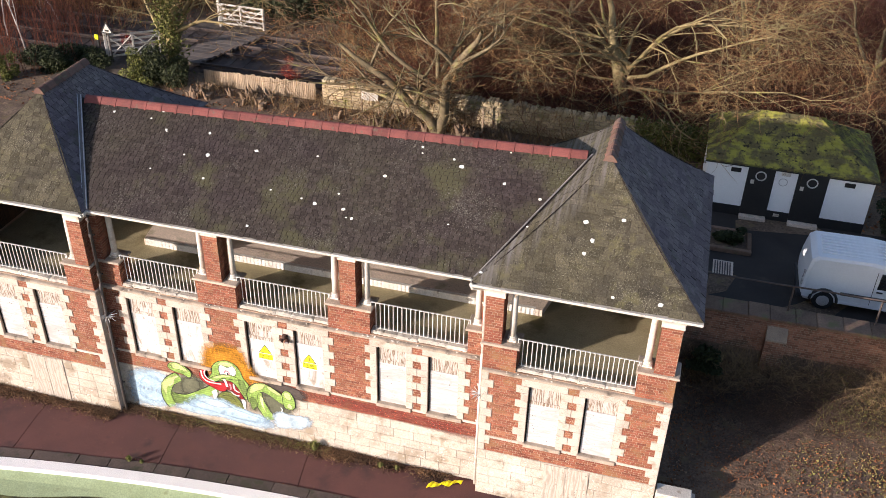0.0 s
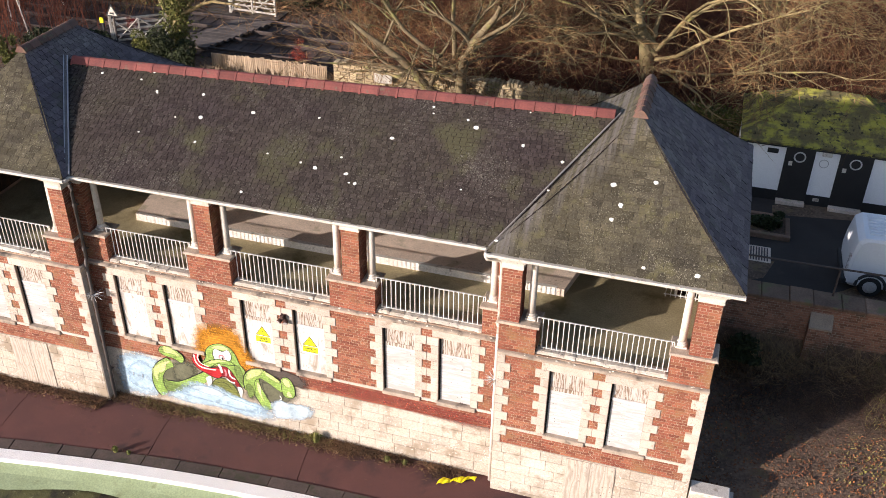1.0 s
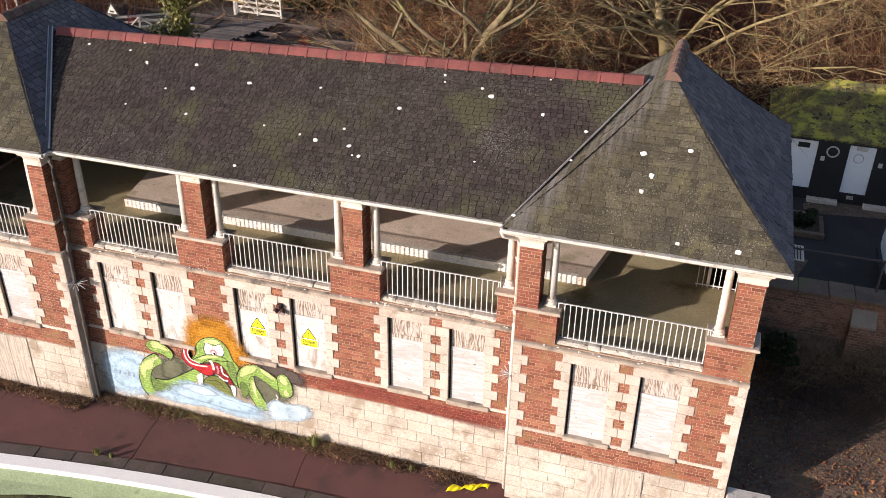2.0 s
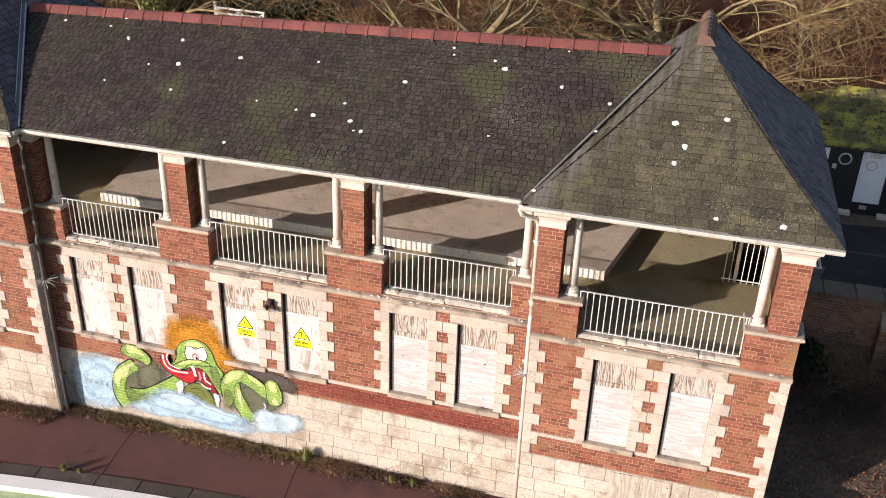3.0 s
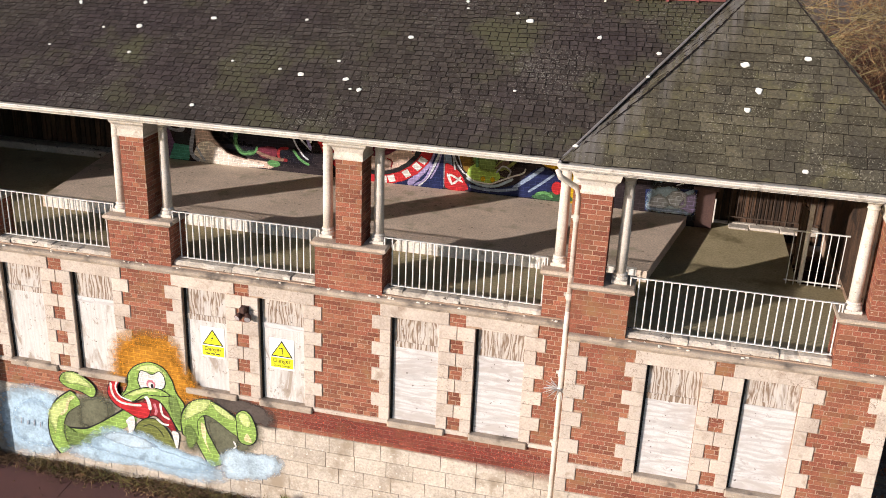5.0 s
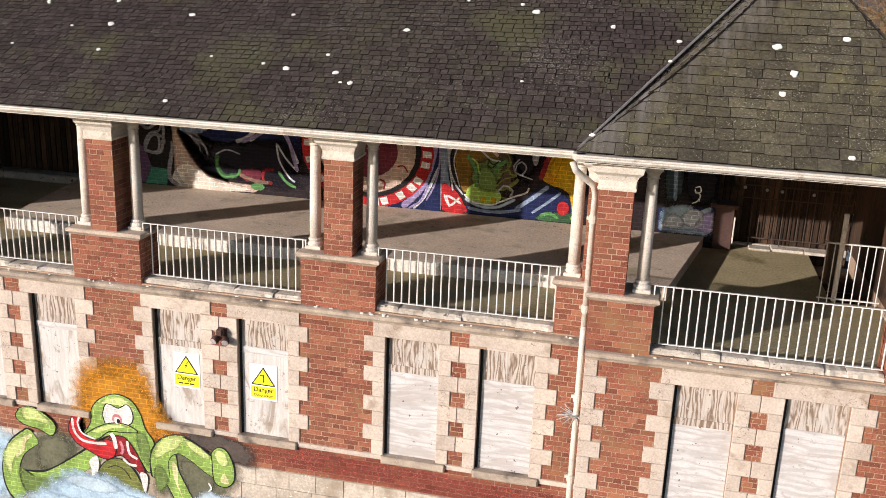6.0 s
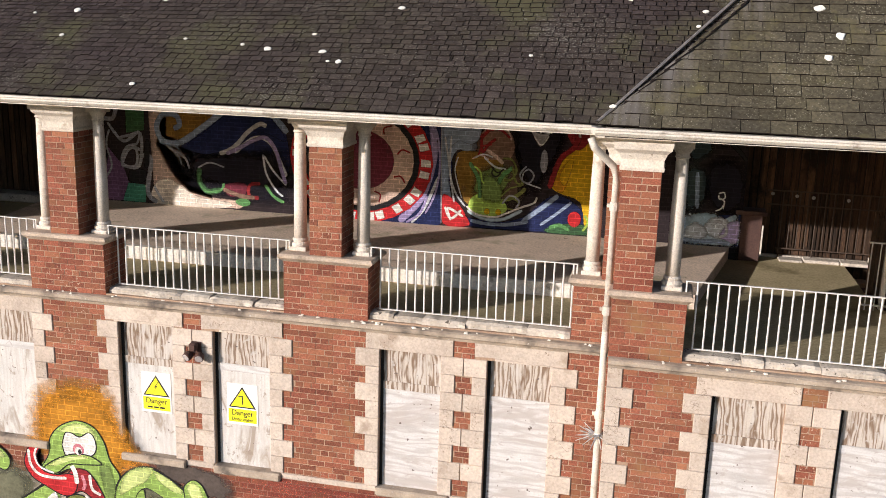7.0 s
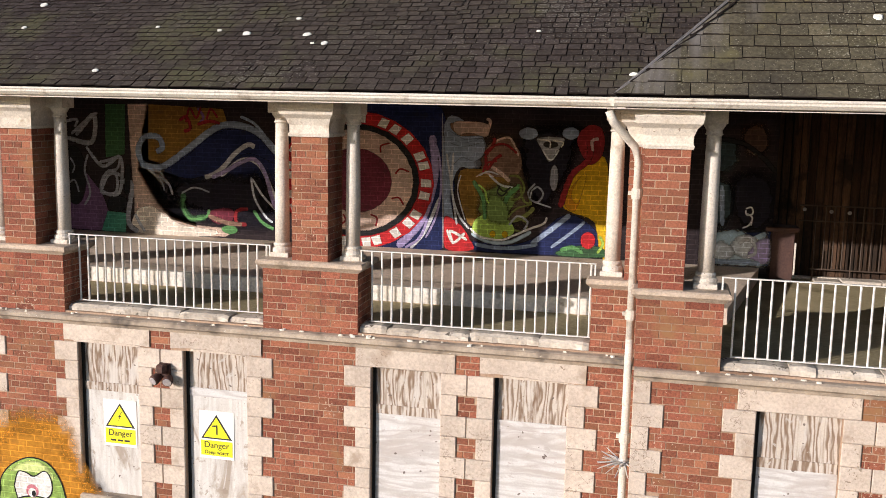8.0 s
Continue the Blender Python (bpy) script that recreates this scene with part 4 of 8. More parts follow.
for i, (a, b2) in enumerate(((-9.5, -5.2), (-5.2, -1.0), (-1.0, 1.0), (1.0, 3.0), (3.0, 4.8))):
    slates(roof_main, (a, -0.45, EAVE), (b2, -0.45, EAVE), (a, RY, ridge_z(a)), (b2, RY, ridge_z(b2)), 0.150, 0.118,
           lambda p: -0.4 < p.x < 2.6 and p.z < 7.3, (SLATE, SLATE_J), 20 + i, 0.0, 0.80, 0.018, 0.0055)
ridge_tiles(roof_main, (-8.4, RY, 0), (4.72, RY, 0), 30, 0.13, RIDGE, lambda x: ridge_z(x) + 0.06)


def tower_roof(name, cx, single, hw=2.49, zt=9.08, ya=1.55, yz=3.35):
    roof = tagged(new(name), "hipped slate tower roof with lichen and clay ridge", "roof", kind="structure")
    yf, yb = -0.64, 5.95
    e = EAVE + 0.0
    A, B, C, D = (cx - hw, yf, e), (cx + hw, yf, e), (cx + hw, yb, e), (cx - hw, yb, e)
    F, G = (cx, ya, zt), (cx, yz, zt)
    bm = bmesh.new()
    v = [bm.verts.new((p[0], p[1], p[2] - 0.11)) for p in (A, B, C, D, F, G)]
    for f in ((0, 1, 4), (1, 2, 5, 4), (2, 3, 5), (3, 0, 4, 5), (3, 2, 1, 0)):
        bm.faces.new([v[i] for i in f])
    part("underlay", bm, UNDER, roof)
    cv = 0.07
    slates(roof, A, B, F, F, 0.265, 0.175, single, (SLATE_T, SLATE_TJ), 41, cv, 0.62, 0.022, 0.003)
    # sunless slope: paler slate colour makes up for its shade
    slates(roof, B, C, F, G, 0.30, 0.18, None, (SLATE, SLATE_LIFT), 42, cv)
    slates(roof, C, D, G, G, 0.34, 0.2, None, (SLATE_T, SLATE_TJ), 43, cv)
    slates(roof, D, A, G, F, 0.30, 0.18, None, (SLATE_T, SLATE_TJ), 44, cv)
    ridge_tiles(roof, (cx, ya - 0.1, zt + 0.05), (cx, yz + 0.1, zt + 0.05), 7, 0.12, RIDGE_T)
    return roof


roof_right = tower_roof("roof_tower_right", 5.29, lambda p: p.x < 6.4 and p.z < 8.4)
tower_roof("roof_tower_left", -9.08, None, 2.16, 8.66, 1.55, 3.45)

# gutters
def gutter(name, pts, label):
    """A moulded eaves gutter with a fascia behind it."""
    g = tagged(new(name), label, "gutter", kind="structure")
    for (xa, ya), (xb, yb) in zip(pts, pts[1:]):
        d = Vector((xb - xa, yb - ya, 0)).normalized()
        nrm = Vector((d.y, -d.x, 0))
        bm = bmesh.new()
        prof = [(-0.10, 0.02), (0.05, 0.02), (0.056, 0.0), (0.046, -0.012), (0.05, -0.03), (0.02, -0.062), (-0.02, -0.07), (-0.02, -0.085), (-0.10, -0.085)]
        ra = [bm.verts.new(Vector((xa, ya, EAVE - 0.035)) + nrm * u + Vector((0, 0, w))) for u, w in prof]
        rb = [bm.verts.new(Vector((xb, yb, EAVE - 0.035)) + nrm * u + Vector((0, 0, w))) for u, w in prof]
        for i in range(len(prof)):
            j = (i + 1) % len(prof)
            bm.faces.new((ra[j], ra[i], rb[i], rb[j]))
        bm.faces.new(ra)
        bm.faces.new(rb[::-1])
        bmesh.ops.recalc_face_normals(bm, faces=bm.faces)
        part("gutter_length", bm, WHITE, g)


gutter("gutter_main", [(-6.87, -0.44), (-3.6, -0.44), (0.6, -0.44), (2.80, -0.44)], "white painted moulded eaves gutter")
gutter("gutter_tower_right", [(2.79, -0.42), (2.79, -0.65), (5.0, -0.65), (7.79, -0.65)], "white painted moulded eaves gutter")
gutter("gutter_tower_left", [(-11.40, -0.65), (-6.92, -0.65), (-6.92, -0.42)], "white painted moulded eaves gutter")

# ---- tower interior, stair well ----
well = tagged(new("stair_well"), "dark open stair well in the tower floor", "stair well", kind="structure")
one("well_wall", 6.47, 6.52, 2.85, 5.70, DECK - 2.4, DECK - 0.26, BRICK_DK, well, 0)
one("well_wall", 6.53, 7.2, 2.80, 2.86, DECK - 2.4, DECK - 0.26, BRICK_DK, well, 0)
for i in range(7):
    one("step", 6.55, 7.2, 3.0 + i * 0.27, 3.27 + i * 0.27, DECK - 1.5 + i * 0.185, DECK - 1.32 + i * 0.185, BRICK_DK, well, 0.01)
wr = thing("well_railing", (6.8, 2.8, DECK), "grey steel railing guarding the stair well", "railing")
one("top_rail", 6.30, 7.2, 2.78, 2.82, DECK + 0.93, DECK + 0.95, RAIL, wr, 0.003)
one("bottom_rail", 6.30, 7.2, 2.785, 2.815, DECK + 0.06, DECK + 0.08, RAIL, wr, 0.003)
for i in range(8):
    bm = bmesh.new()
    tube(bm, [(6.34 + i * 0.115, 2.8, DECK), (6.34 + i * 0.115, 2.8, DECK + 0.94)], 0.009, 6)
    part("bar", bm, RAIL, wr)
gp = thing("gate_panel", (6.56, 3.2, DECK), "weathered pale timber gate standing open by the stair", "gate")
one("stile", 6.53, 6.60, 2.86, 2.92, DECK, DECK + 1.38, PALE, gp, 0.008)
one("stile", 6.53, 6.60, 3.74, 3.80, DECK, DECK + 1.20, TIMBER, gp, 0.008)
for i in range(6):
    one("slat", 6.55, 6.575, 2.94 + i * 0.135, 3.06 + i * 0.135, DECK + 0.08, DECK + 1.15 + 0.03 * (i % 2), TIMBER, gp, 0.003)
one("cross_bar", 6.575, 6.60, 2.90, 3.76, DECK + 0.25, DECK + 0.33, PLY, gp, 0.004)
sb = thing("low_pier", (5.0, 5.4, DECK), "dark brick pier with a projecting cap and a pale strip for its lit edge", "pier")
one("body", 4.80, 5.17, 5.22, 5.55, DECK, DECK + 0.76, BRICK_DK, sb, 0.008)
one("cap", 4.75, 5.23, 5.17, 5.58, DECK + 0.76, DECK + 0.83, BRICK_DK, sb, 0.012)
# pale strip stands in for light on the right edge
one("edge_strip", 5.173, 5.20, 5.225, 5.29, DECK + 0.12, DECK + 0.60, PALE, sb, 0.004)
wb = thing("wall_barrier", (6.1, 5.58, DECK), "dark rusted steel barrier standing against the timber boarding", "barrier")
one("top_rail", 5.25, 7.15, 5.575, 5.605, DECK + 1.125, DECK + 1.145, RUST_DK, wb, 0.004)
one("middle_rail", 5.25, 7.15, 5.577, 5.603, DECK + 0.895, DECK + 0.915, RUST_DK, wb, 0.004)
one("bottom_rail", 5.45, 7.15, 5.577, 5.603, DECK + 0.165, DECK + 0.185, RUST_DK, wb, 0.004)
for i in range(13):
    bx = 5.50 + 0.132 * i
    bm = bmesh.new()
    tube(bm, [(bx, 5.59, DECK + (0.0 if i % 4 == 0 else 0.17)), (bx, 5.59, DECK + 1.135)], 0.010, 6)
    part("bar", bm, RUST_DK, wb)
for bx, bz in ((5.34, 1.06), (5.72, 1.04), (5.98, 1.03), (6.52, 1.02)):
    bm = bmesh.new()
    lathe(bm, [(0.030, 0.0), (0.030, 0.008), (0.018, 0.014), (0.018, 0.030), (0.010, 0.034)], 0, 0, 8)
    put_at(part("bolt", bm, SPIKE_DK, wb), (bx, 5.715, DECK + bz), rx=90)
# broken concrete step along the boarding
bs = thing("broken_step", (6.0, 5.5, DECK), "broken low concrete step along the timber boarding", "step")
rs = random.Random(41)
xs = 5.50
while xs < 7.15:
    e = min(xs + rs.uniform(0.25, 0.6), 7.16)
    one("slab", xs, e - 0.006, 5.36 + rs.uniform(-0.05, 0.06), 5.595, DECK + 0.001, DECK + (0.05 if xs < 6.5 else 0.13) + rs.uniform(-0.015, 0.015), LEDGE, bs, 0.014)
    xs = e

# ---- flashings, downpipes ----


def flashing(cx, hw, zt, sgn, z1, label, rolls, sheet):
    """Lead in the valley between a tower roof and the main roof: a strip with raised rolls (offset, half width)."""
    f = thing("lead_flashing", (cx - sgn * hw, -0.4, EAVE), label, "flashing")
    k = hw / (zt - EAVE)
    pts = []
    for i in range(9):
        t = i / 8
        y = -0.46 + (RY + 0.46) * t
        z = EAVE + (z1 - EAVE) * t
        pts.append(Vector((cx - sgn * (hw - k * (z - EAVE)), y, z)))
    side = Vector((-sgn, 0.0, 0.0))
    for off, w in rolls:
        bm = bmesh.new()
        prev = None
        for p in pts:
            ring = [bm.verts.new(p + side * (off - w) + Vector((0, 0, 0.03))), bm.verts.new(p + side * off + Vector((0, 0, 0.03 + w * 0.9))),
                    bm.verts.new(p + side * (off + w) + Vector((0, 0, 0.03))), bm.verts.new(p + side * off + Vector((0, 0, -0.02)))]
            if prev:
                for i in range(4):
                    j = (i + 1) % 4
                    bm.faces.new((prev[i], prev[j], ring[j], ring[i]))
            prev = ring
        part("lead_roll", bm, LEAD if len(rolls) > 1 else LEAD_DULL, f)
    bm = bmesh.new()
    a = [bm.verts.new(p + side * sheet[0] + Vector((0, 0, 0.030))) for p in pts]
    b2 = [bm.verts.new(p + side * sheet[1] + Vector((0, 0, 0.040))) for p in pts]
    for i in range(8):
        bm.faces.new((a[i], a[i + 1], b2[i + 1], b2[i]) if sgn < 0 else (b2[i], b2[i + 1], a[i + 1], a[i]))
    part("lead_sheet", bm, LEAD_DK, f)


flashing(5.29, 2.49, 9.08, 1, ridge_z(4.6) + 0.02, "narrow pale lead valley between main roof and tower", ((0.012, 0.012),), (0.03, -0.02))
flashing(-9.08, 2.16, 8.66, -1, ridge_z(-8) + 0.05, "grey lead valley flashing between main roof and tower", ((0.03, 0.02), (-0.075, 0.022)), (0.06, -0.09))
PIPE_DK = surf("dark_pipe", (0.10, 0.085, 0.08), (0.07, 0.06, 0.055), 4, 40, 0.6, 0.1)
SPIKE = surf("steel", (0.58, 0.57, 0.56), (0.46, 0.45, 0.44), 4, 40, 0.4, 0.05, metal=0.2)


def downpipe(x, y, head, zb, material, label, spike_z):
    d = thing("downpipe", (x, y, zb), label, "downpipe")
    bm = bmesh.new()
    tube(bm, [head, (head[0] + (x - head[0]) * 0.15, head[1], head[2] - 0.10), (x - (x - head[0]) * 0.15, y - 0.03, head[2] - 0.34), (x, y, head[2] - 0.48), (x, y, 4.3)], 0.042, 10)
    part("upper_pipe", bm, material, d, smooth=True)
    bm = bmesh.new()
    tube(bm, [(x, y, 4.3), (x, y - 0.05, 4.18), (x, y - 0.05, 2.2), (x, y - 0.05, zb)], 0.042, 10)
    part("lower_pipe", bm, material, d, smooth=True)
    for z in (5.75, 4.55, 3.3, 2.1, 0.9):
        bm = bmesh.new()
        yy = y if z > 4.3 else y - 0.05
        lathe(bm, [(0.052, z - 0.05), (0.056, z - 0.03), (0.056, z + 0.03), (0.052, z + 0.05)], x, yy, 12)
        box(bm, x - 0.085, x + 0.085, yy + 0.02, yy + 0.06, z - 0.02, z + 0.02, 0.004)
        part("collar", bm, material, d)
    sp = thing("spike_collar", (x, y - 0.05, spike_z), "ring of thin steel anti-climb spikes round the downpipe", "spikes")
    for i in range(26):
        a = math.pi * (0.75 + 1.5 * i / 25)
        bm = bmesh.new()
        r = random.Random(i).uniform(0.20, 0.29)
        tube(bm, [(x + 0.045 * math.cos(a), y - 0.05 + 0.045 * math.sin(a), spike_z), (x + r * math.cos(a), y - 0.05 + r * math.sin(a), spike_z + 0.10 * math.sin(i * 2.1))], 0.010, 4, 0.004)
        part("spike", bm, SPIKE, sp)
    bm = bmesh.new()
    lathe(bm, [(0.05, spike_z - 0.03), (0.055, spike_z - 0.02), (0.055, spike_z + 0.02), (0.05, spike_z + 0.03)], x, y - 0.05, 12)
    part("band", bm, SPIKE, sp)


downpipe(3.015, -0.10, (2.74, -0.52, EAVE - 0.14), -0.1, WHITE, "white cast-iron rainwater downpipe on the brick corner", 3.05)
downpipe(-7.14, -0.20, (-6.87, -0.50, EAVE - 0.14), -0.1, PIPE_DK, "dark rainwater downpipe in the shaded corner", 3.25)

# boards over the low doors in the plinth
for x0, x1, yf in ((4.80, 5.92, TY), (-9.95, -8.82, TY)):
    b = thing("door_board", ((x0 + x1) / 2, yf - 0.03, GROUND), "grey weathered plywood sheet over a low door", "board")
    one("sheet", x0, (x0 + x1) / 2 - 0.003, yf - 0.034, yf - 0.014, GROUND, 1.38, GREYBOARD, b, 0.003)
    one("sheet", (x0 + x1) / 2 + 0.003, x1, yf - 0.031, yf - 0.014, GROUND, 1.385, GREYBOARD, b, 0.003)

# ---- danger signs ----
YEL = surf("sign_yellow", (0.85, 0.80, 0.02), (0.80, 0.74, 0.02), 5, 50, 0.5, 0.0, fine_amt=0.05)
BLK = surf("sign_black", (0.025, 0.025, 0.025), (0.035, 0.035, 0.035), 5, 50, 0.5, 0.0)
SHEET = surf("sign_white", (0.80, 0.79, 0.76), (0.76, 0.75, 0.72), 5, 50, 0.5, 0.0, fine_amt=0.05)
for cx, cz, bolt in ((-2.775, 2.755, True), (-1.55, 2.735, False)):
    y = 0.066
    s = thing("danger_sign", (cx, y, cz), "yellow triangular danger sign on a white board", "sign", "danger signs")
    one("sheet", cx - 0.215, cx + 0.215, y - 0.003, y + 0.003, cz - 0.235, cz + 0.33, SHEET, s, 0.001, "white backing sheet")
    one("panel", cx - 0.195, cx + 0.195, y - 0.006, y, cz - 0.20, cz - 0.02, YEL, s, 0.001)
    bm = bmesh.new()
    prism(bm, [(cx - 0.19, cz), (cx + 0.19, cz), (cx, cz + 0.29)], y - 0.006, y)
    part("border", bm, BLK, s, "black triangular border")
    bm = bmesh.new()
    prism(bm, [(cx - 0.158, cz + 0.018), (cx + 0.158, cz + 0.018), (cx, cz + 0.258)], y - 0.009, y - 0.004)
    part("triangle", bm, YEL, s)
    bm = bmesh.new()
    if bolt:
        prism(bm, [(cx + 0.03, cz + 0.20), (cx - 0.025, cz + 0.12), (cx, cz + 0.12), (cx - 0.04, cz + 0.05), (cx + 0.02, cz + 0.14), (cx - 0.003, cz + 0.14), (cx + 0.04, cz + 0.20)], y - 0.012, y - 0.008)
    else:
        prism(bm, [(cx - 0.05, cz + 0.16), (cx + 0.015, cz + 0.17), (cx + 0.015, cz + 0.05), (cx, cz + 0.05), (cx, cz + 0.15), (cx - 0.05, cz + 0.145)], y - 0.012, y - 0.008)
    part("symbol", bm, BLK, s)
    cu = bpy.data.curves.new("lettering", 'FONT')
    cu.body, cu.size, cu.align_x, cu.extrude = "Danger", 0.105, 'CENTER', 0.001
    cu.materials.append(BLK)
    tx = new("lettering", cu)
    tx.parent = s
    tx.matrix_basis = pose(0, -0.0085, -0.105, 90, 0, 0)
    if bolt:
        for k in range(3):
            one("small_print", cx - 0.13 + 0.09 * k, cx - 0.06 + 0.09 * k, y - 0.008, y - 0.005, cz - 0.172, cz - 0.15, BLK, s, 0)
    else:
        cu = bpy.data.curves.new("lettering", 'FONT')
        cu.body, cu.size, cu.align_x, cu.extrude = "Deep water", 0.062, 'CENTER', 0.001
        cu.materials.append(BLK)
        tx = new("lettering", cu)
        tx.parent = s
        tx.matrix_basis = pose(0, -0.0085, -0.178, 90, 0, 0)


# ---- wall lamp ----
RUST = surf("rusty_brown", (0.09, 0.045, 0.035), (0.06, 0.03, 0.025), 8, 50, 0.7, 0.2)
GLASS_DULL = surf("dull_glass", (0.45, 0.40, 0.40), (0.35, 0.32, 0.32), 8, 50, 0.2, 0.0, spec=0.6)
lamp = thing("flood_light", (-2.14, 0.0, 3.45), "rusty brown twin floodlight on the wall", "lamp")
one("wall_plate", -2.20, -2.06, -0.04, -0.012, 3.45, 3.61, RUST, lamp, 0.008)
one("sensor_box", -2.195, -2.085, -0.13, -0.035, 3.50, 3.61, RUST, lamp, 0.022)
for dx, tilt in ((-0.065, -18), (0.07, 14)):
    bm = bmesh.new()
    lathe(bm, [(0.02, -0.03), (0.045, -0.01), (0.058, 0.03), (0.060, 0.07), (0.056, 0.085)], 0, 0, 18)
    o = part("spot_head", bm, RUST, lamp, smooth=True)
    put_at(o, (-2.14 + dx, -0.05, 3.445), 112, 0, tilt)
    bm = bmesh.new()
    lathe(bm, [(0.054, 0.078), (0.046, 0.090)], 0, 0, 18)
    g = part("lens", bm, GLASS_DULL, o)
    g.matrix_parent_inverse = Matrix.Identity(4)

# ---- pale lichen rosettes on the slates ----
LICHEN = surf("white_lichen", (0.78, 0.77, 0.72), (0.66, 0.65, 0.60), 12, 60, 0.9, 0.2)
SPOTS = [(-4.44, 1.31), (-5.78, 1.77), (-4.62, 1.86), (-5.05, 1.24), (-5.76, 0.78), (-4.31, 0.73), (-2.77, -0.19), (-2.52, 0.7), (-3.24, 1.57), (-1.7, 0.61), (-1.34, 0.54), (-1.66, 1.63), (-0.84, 0.84), (-0.62, 0.51), (-0.49, 0.34), (-0.35, 0.34), (0.13, 1.38), (0.83, 2.15), (0.87, 2.01), (1.66, 1.95), (1.88, 1.81), (1.92, 0.53), (2.97, 1.56), (3.85, 1.33), (-7.44, 2.12), (-6.35, 2.06), (-6.11, 2.29), (-5.81, 1.81), (-3.69, 2.34), (-3.58, 2.32), (-0.87, 2.34), (2.95, 2.25)]
T_SPOTS = [(5.01, .54), (5.8, .65), (5.21, .28), (5.08, .07), (5.85, -.5), (6.86, -.49), (3.76, .33), (2.94, -.47)]


def rosette(p, nrm, r, seed, parent):
    rnd = random.Random(seed)
    a = Vector((1, 0, 0))
    b2 = nrm.cross(a).normalized()
    bm = bmesh.new()
    n = 11
    low, top = [], []
    sq = rnd.uniform(0.65, 1.0)
    for i in range(n):
        t = 2 * math.pi * i / n
        k = r * rnd.uniform(0.75, 1.15)
        q = p + a * (k * math.cos(t)) + b2 * (k * sq * math.sin(t))
        low.append(bm.verts.new(q))
        top.append(bm.verts.new(p + (q - p) * 0.8 + nrm * 0.01))
    bm.faces.new(top)
    for i in range(n):
        j = (i + 1) % n
        bm.faces.new((low[i], low[j], top[j], top[i]))
    part("lichen", bm, LICHEN, parent)


for i, (x, y) in enumerate(SPOTS):
    big = 0.055 if i in (0, 8, 10, 16, 20, 13) else random.Random(i).uniform(0.024, 0.042)
    zz = EAVE + (y + 0.45) * (ridge_z(x) - EAVE) / 2.85
    rosette(Vector((x, y, zz)) + Vector((0, -0.52, 0.85)) * 0.022, Vector((0, -0.52, 0.85)).normalized(), big, i, roof_main)
for i, (x, y) in enumerate(T_SPOTS):
    tn = Vector((0, -2.40, 2.19)).normalized()
    f = (y + 0.64) / 2.19
    zz = EAVE + 2.40 * f
    rosette(Vector((x, y, zz)) + tn * (0.024 - 0.07 * math.sin(math.pi * f)), tn, (0.062, 0.052, 0.052, 0.05, 0.04, 0.06, 0.03, 0.04)[i], 60 + i, roof_right)

# ---- murals ----


def paint(name, c, bricks=True, soft=False, whole=False):
    """Masonry paint; over brickwork the courses show through."""
    m = surf(name, c, tuple(v * 0.62 for v in c), 2.6, 26, 0.85, 0.0, fine_amt=0.3, spec=0.1, stain=tuple(v * 0.45 + 0.012 for v in c), stain_at=0.57, stain_scale=4.0)
    n, l = m.node_tree.nodes, m.node_tree.links
    geo = n.new("ShaderNodeNewGeometry")
    sep, com = n.new("ShaderNodeSeparateXYZ"), n.new("ShaderNodeCombineXYZ")
    l.new(geo.outputs["Position"], sep.inputs[0])
    l.new(sep.outputs[0], com.inputs[0])
    l.new(sep.outputs[2], com.inputs[1])
    br = n.new("ShaderNodeTexBrick")
    br.inputs["Scale"].default_value, br.inputs["Brick Width"].default_value, br.inputs["Row Height"].default_value = 1.0, 0.228, 0.0757
    br.inputs["Mortar Size"].default_value, br.inputs["Mortar Smooth"].default_value = 0.007, 0.3
    l.new(com.outputs[0], br.inputs["Vector"])
    bp = n.new("ShaderNodeBump")
    bp.invert = True
    bp.inputs["Strength"].default_value, bp.inputs["Distance"].default_value = (0.9, 0.008) if bricks else (0.0, 0.001)
    l.new(br.outputs["Fac"], bp.inputs["Height"])
    b = n["Principled BSDF"]
    l.new(bp.outputs[0], b.inputs["Normal"])
    if bricks:
        base = b.inputs["Base Color"].links[0].from_socket
        k = n.new("ShaderNodeMapRange")
        k.inputs[3].default_value, k.inputs[4].default_value = 0.9, 1.45
        l.new(br.outputs["Fac"], k.inputs[0])
        x = n.new("ShaderNodeMix")
        x.data_type, x.blend_type = 'RGBA', 'MULTIPLY'
        x.inputs[0].default_value = 1.0
        l.new(base, x.inputs[6])
        l.new(k.outputs[0], x.inputs[7])
        l.new(x.outputs[2], b.inputs["Base Color"])
    if whole:
        return m
    at = n.new("ShaderNodeAttribute")
    at.attribute_name = "cover"
    nz = n.new("ShaderNodeTexNoise")
    nz.inputs["Scale"].default_value, nz.inputs["Detail"].default_value = 9.0, 6.0
    l.new(geo.outputs["Position"], nz.inputs["Vector"])
    sm = n.new("ShaderNodeMath")
    l.new(at.outputs["Fac"], sm.inputs[0])
    l.new(nz.outputs[0], sm.inputs[1])
    r = n.new("ShaderNodeMapRange")
    r.inputs[1].default_value, r.inputs[2].default_value = (0.42, 1.25) if soft else (0.40, 1.02)
    l.new(sm.outputs[0], r.inputs[0])
    l.new(r.outputs[0], b.inputs["Alpha"])
    return m


P_GREEN, P_LIME, P_DARKG = paint("paint_green", (0.29, 0.44, 0.11)), paint("paint_lime", (0.42, 0.62, 0.12)), paint("paint_dark_green", (0.15, 0.15, 0.10), False, True)
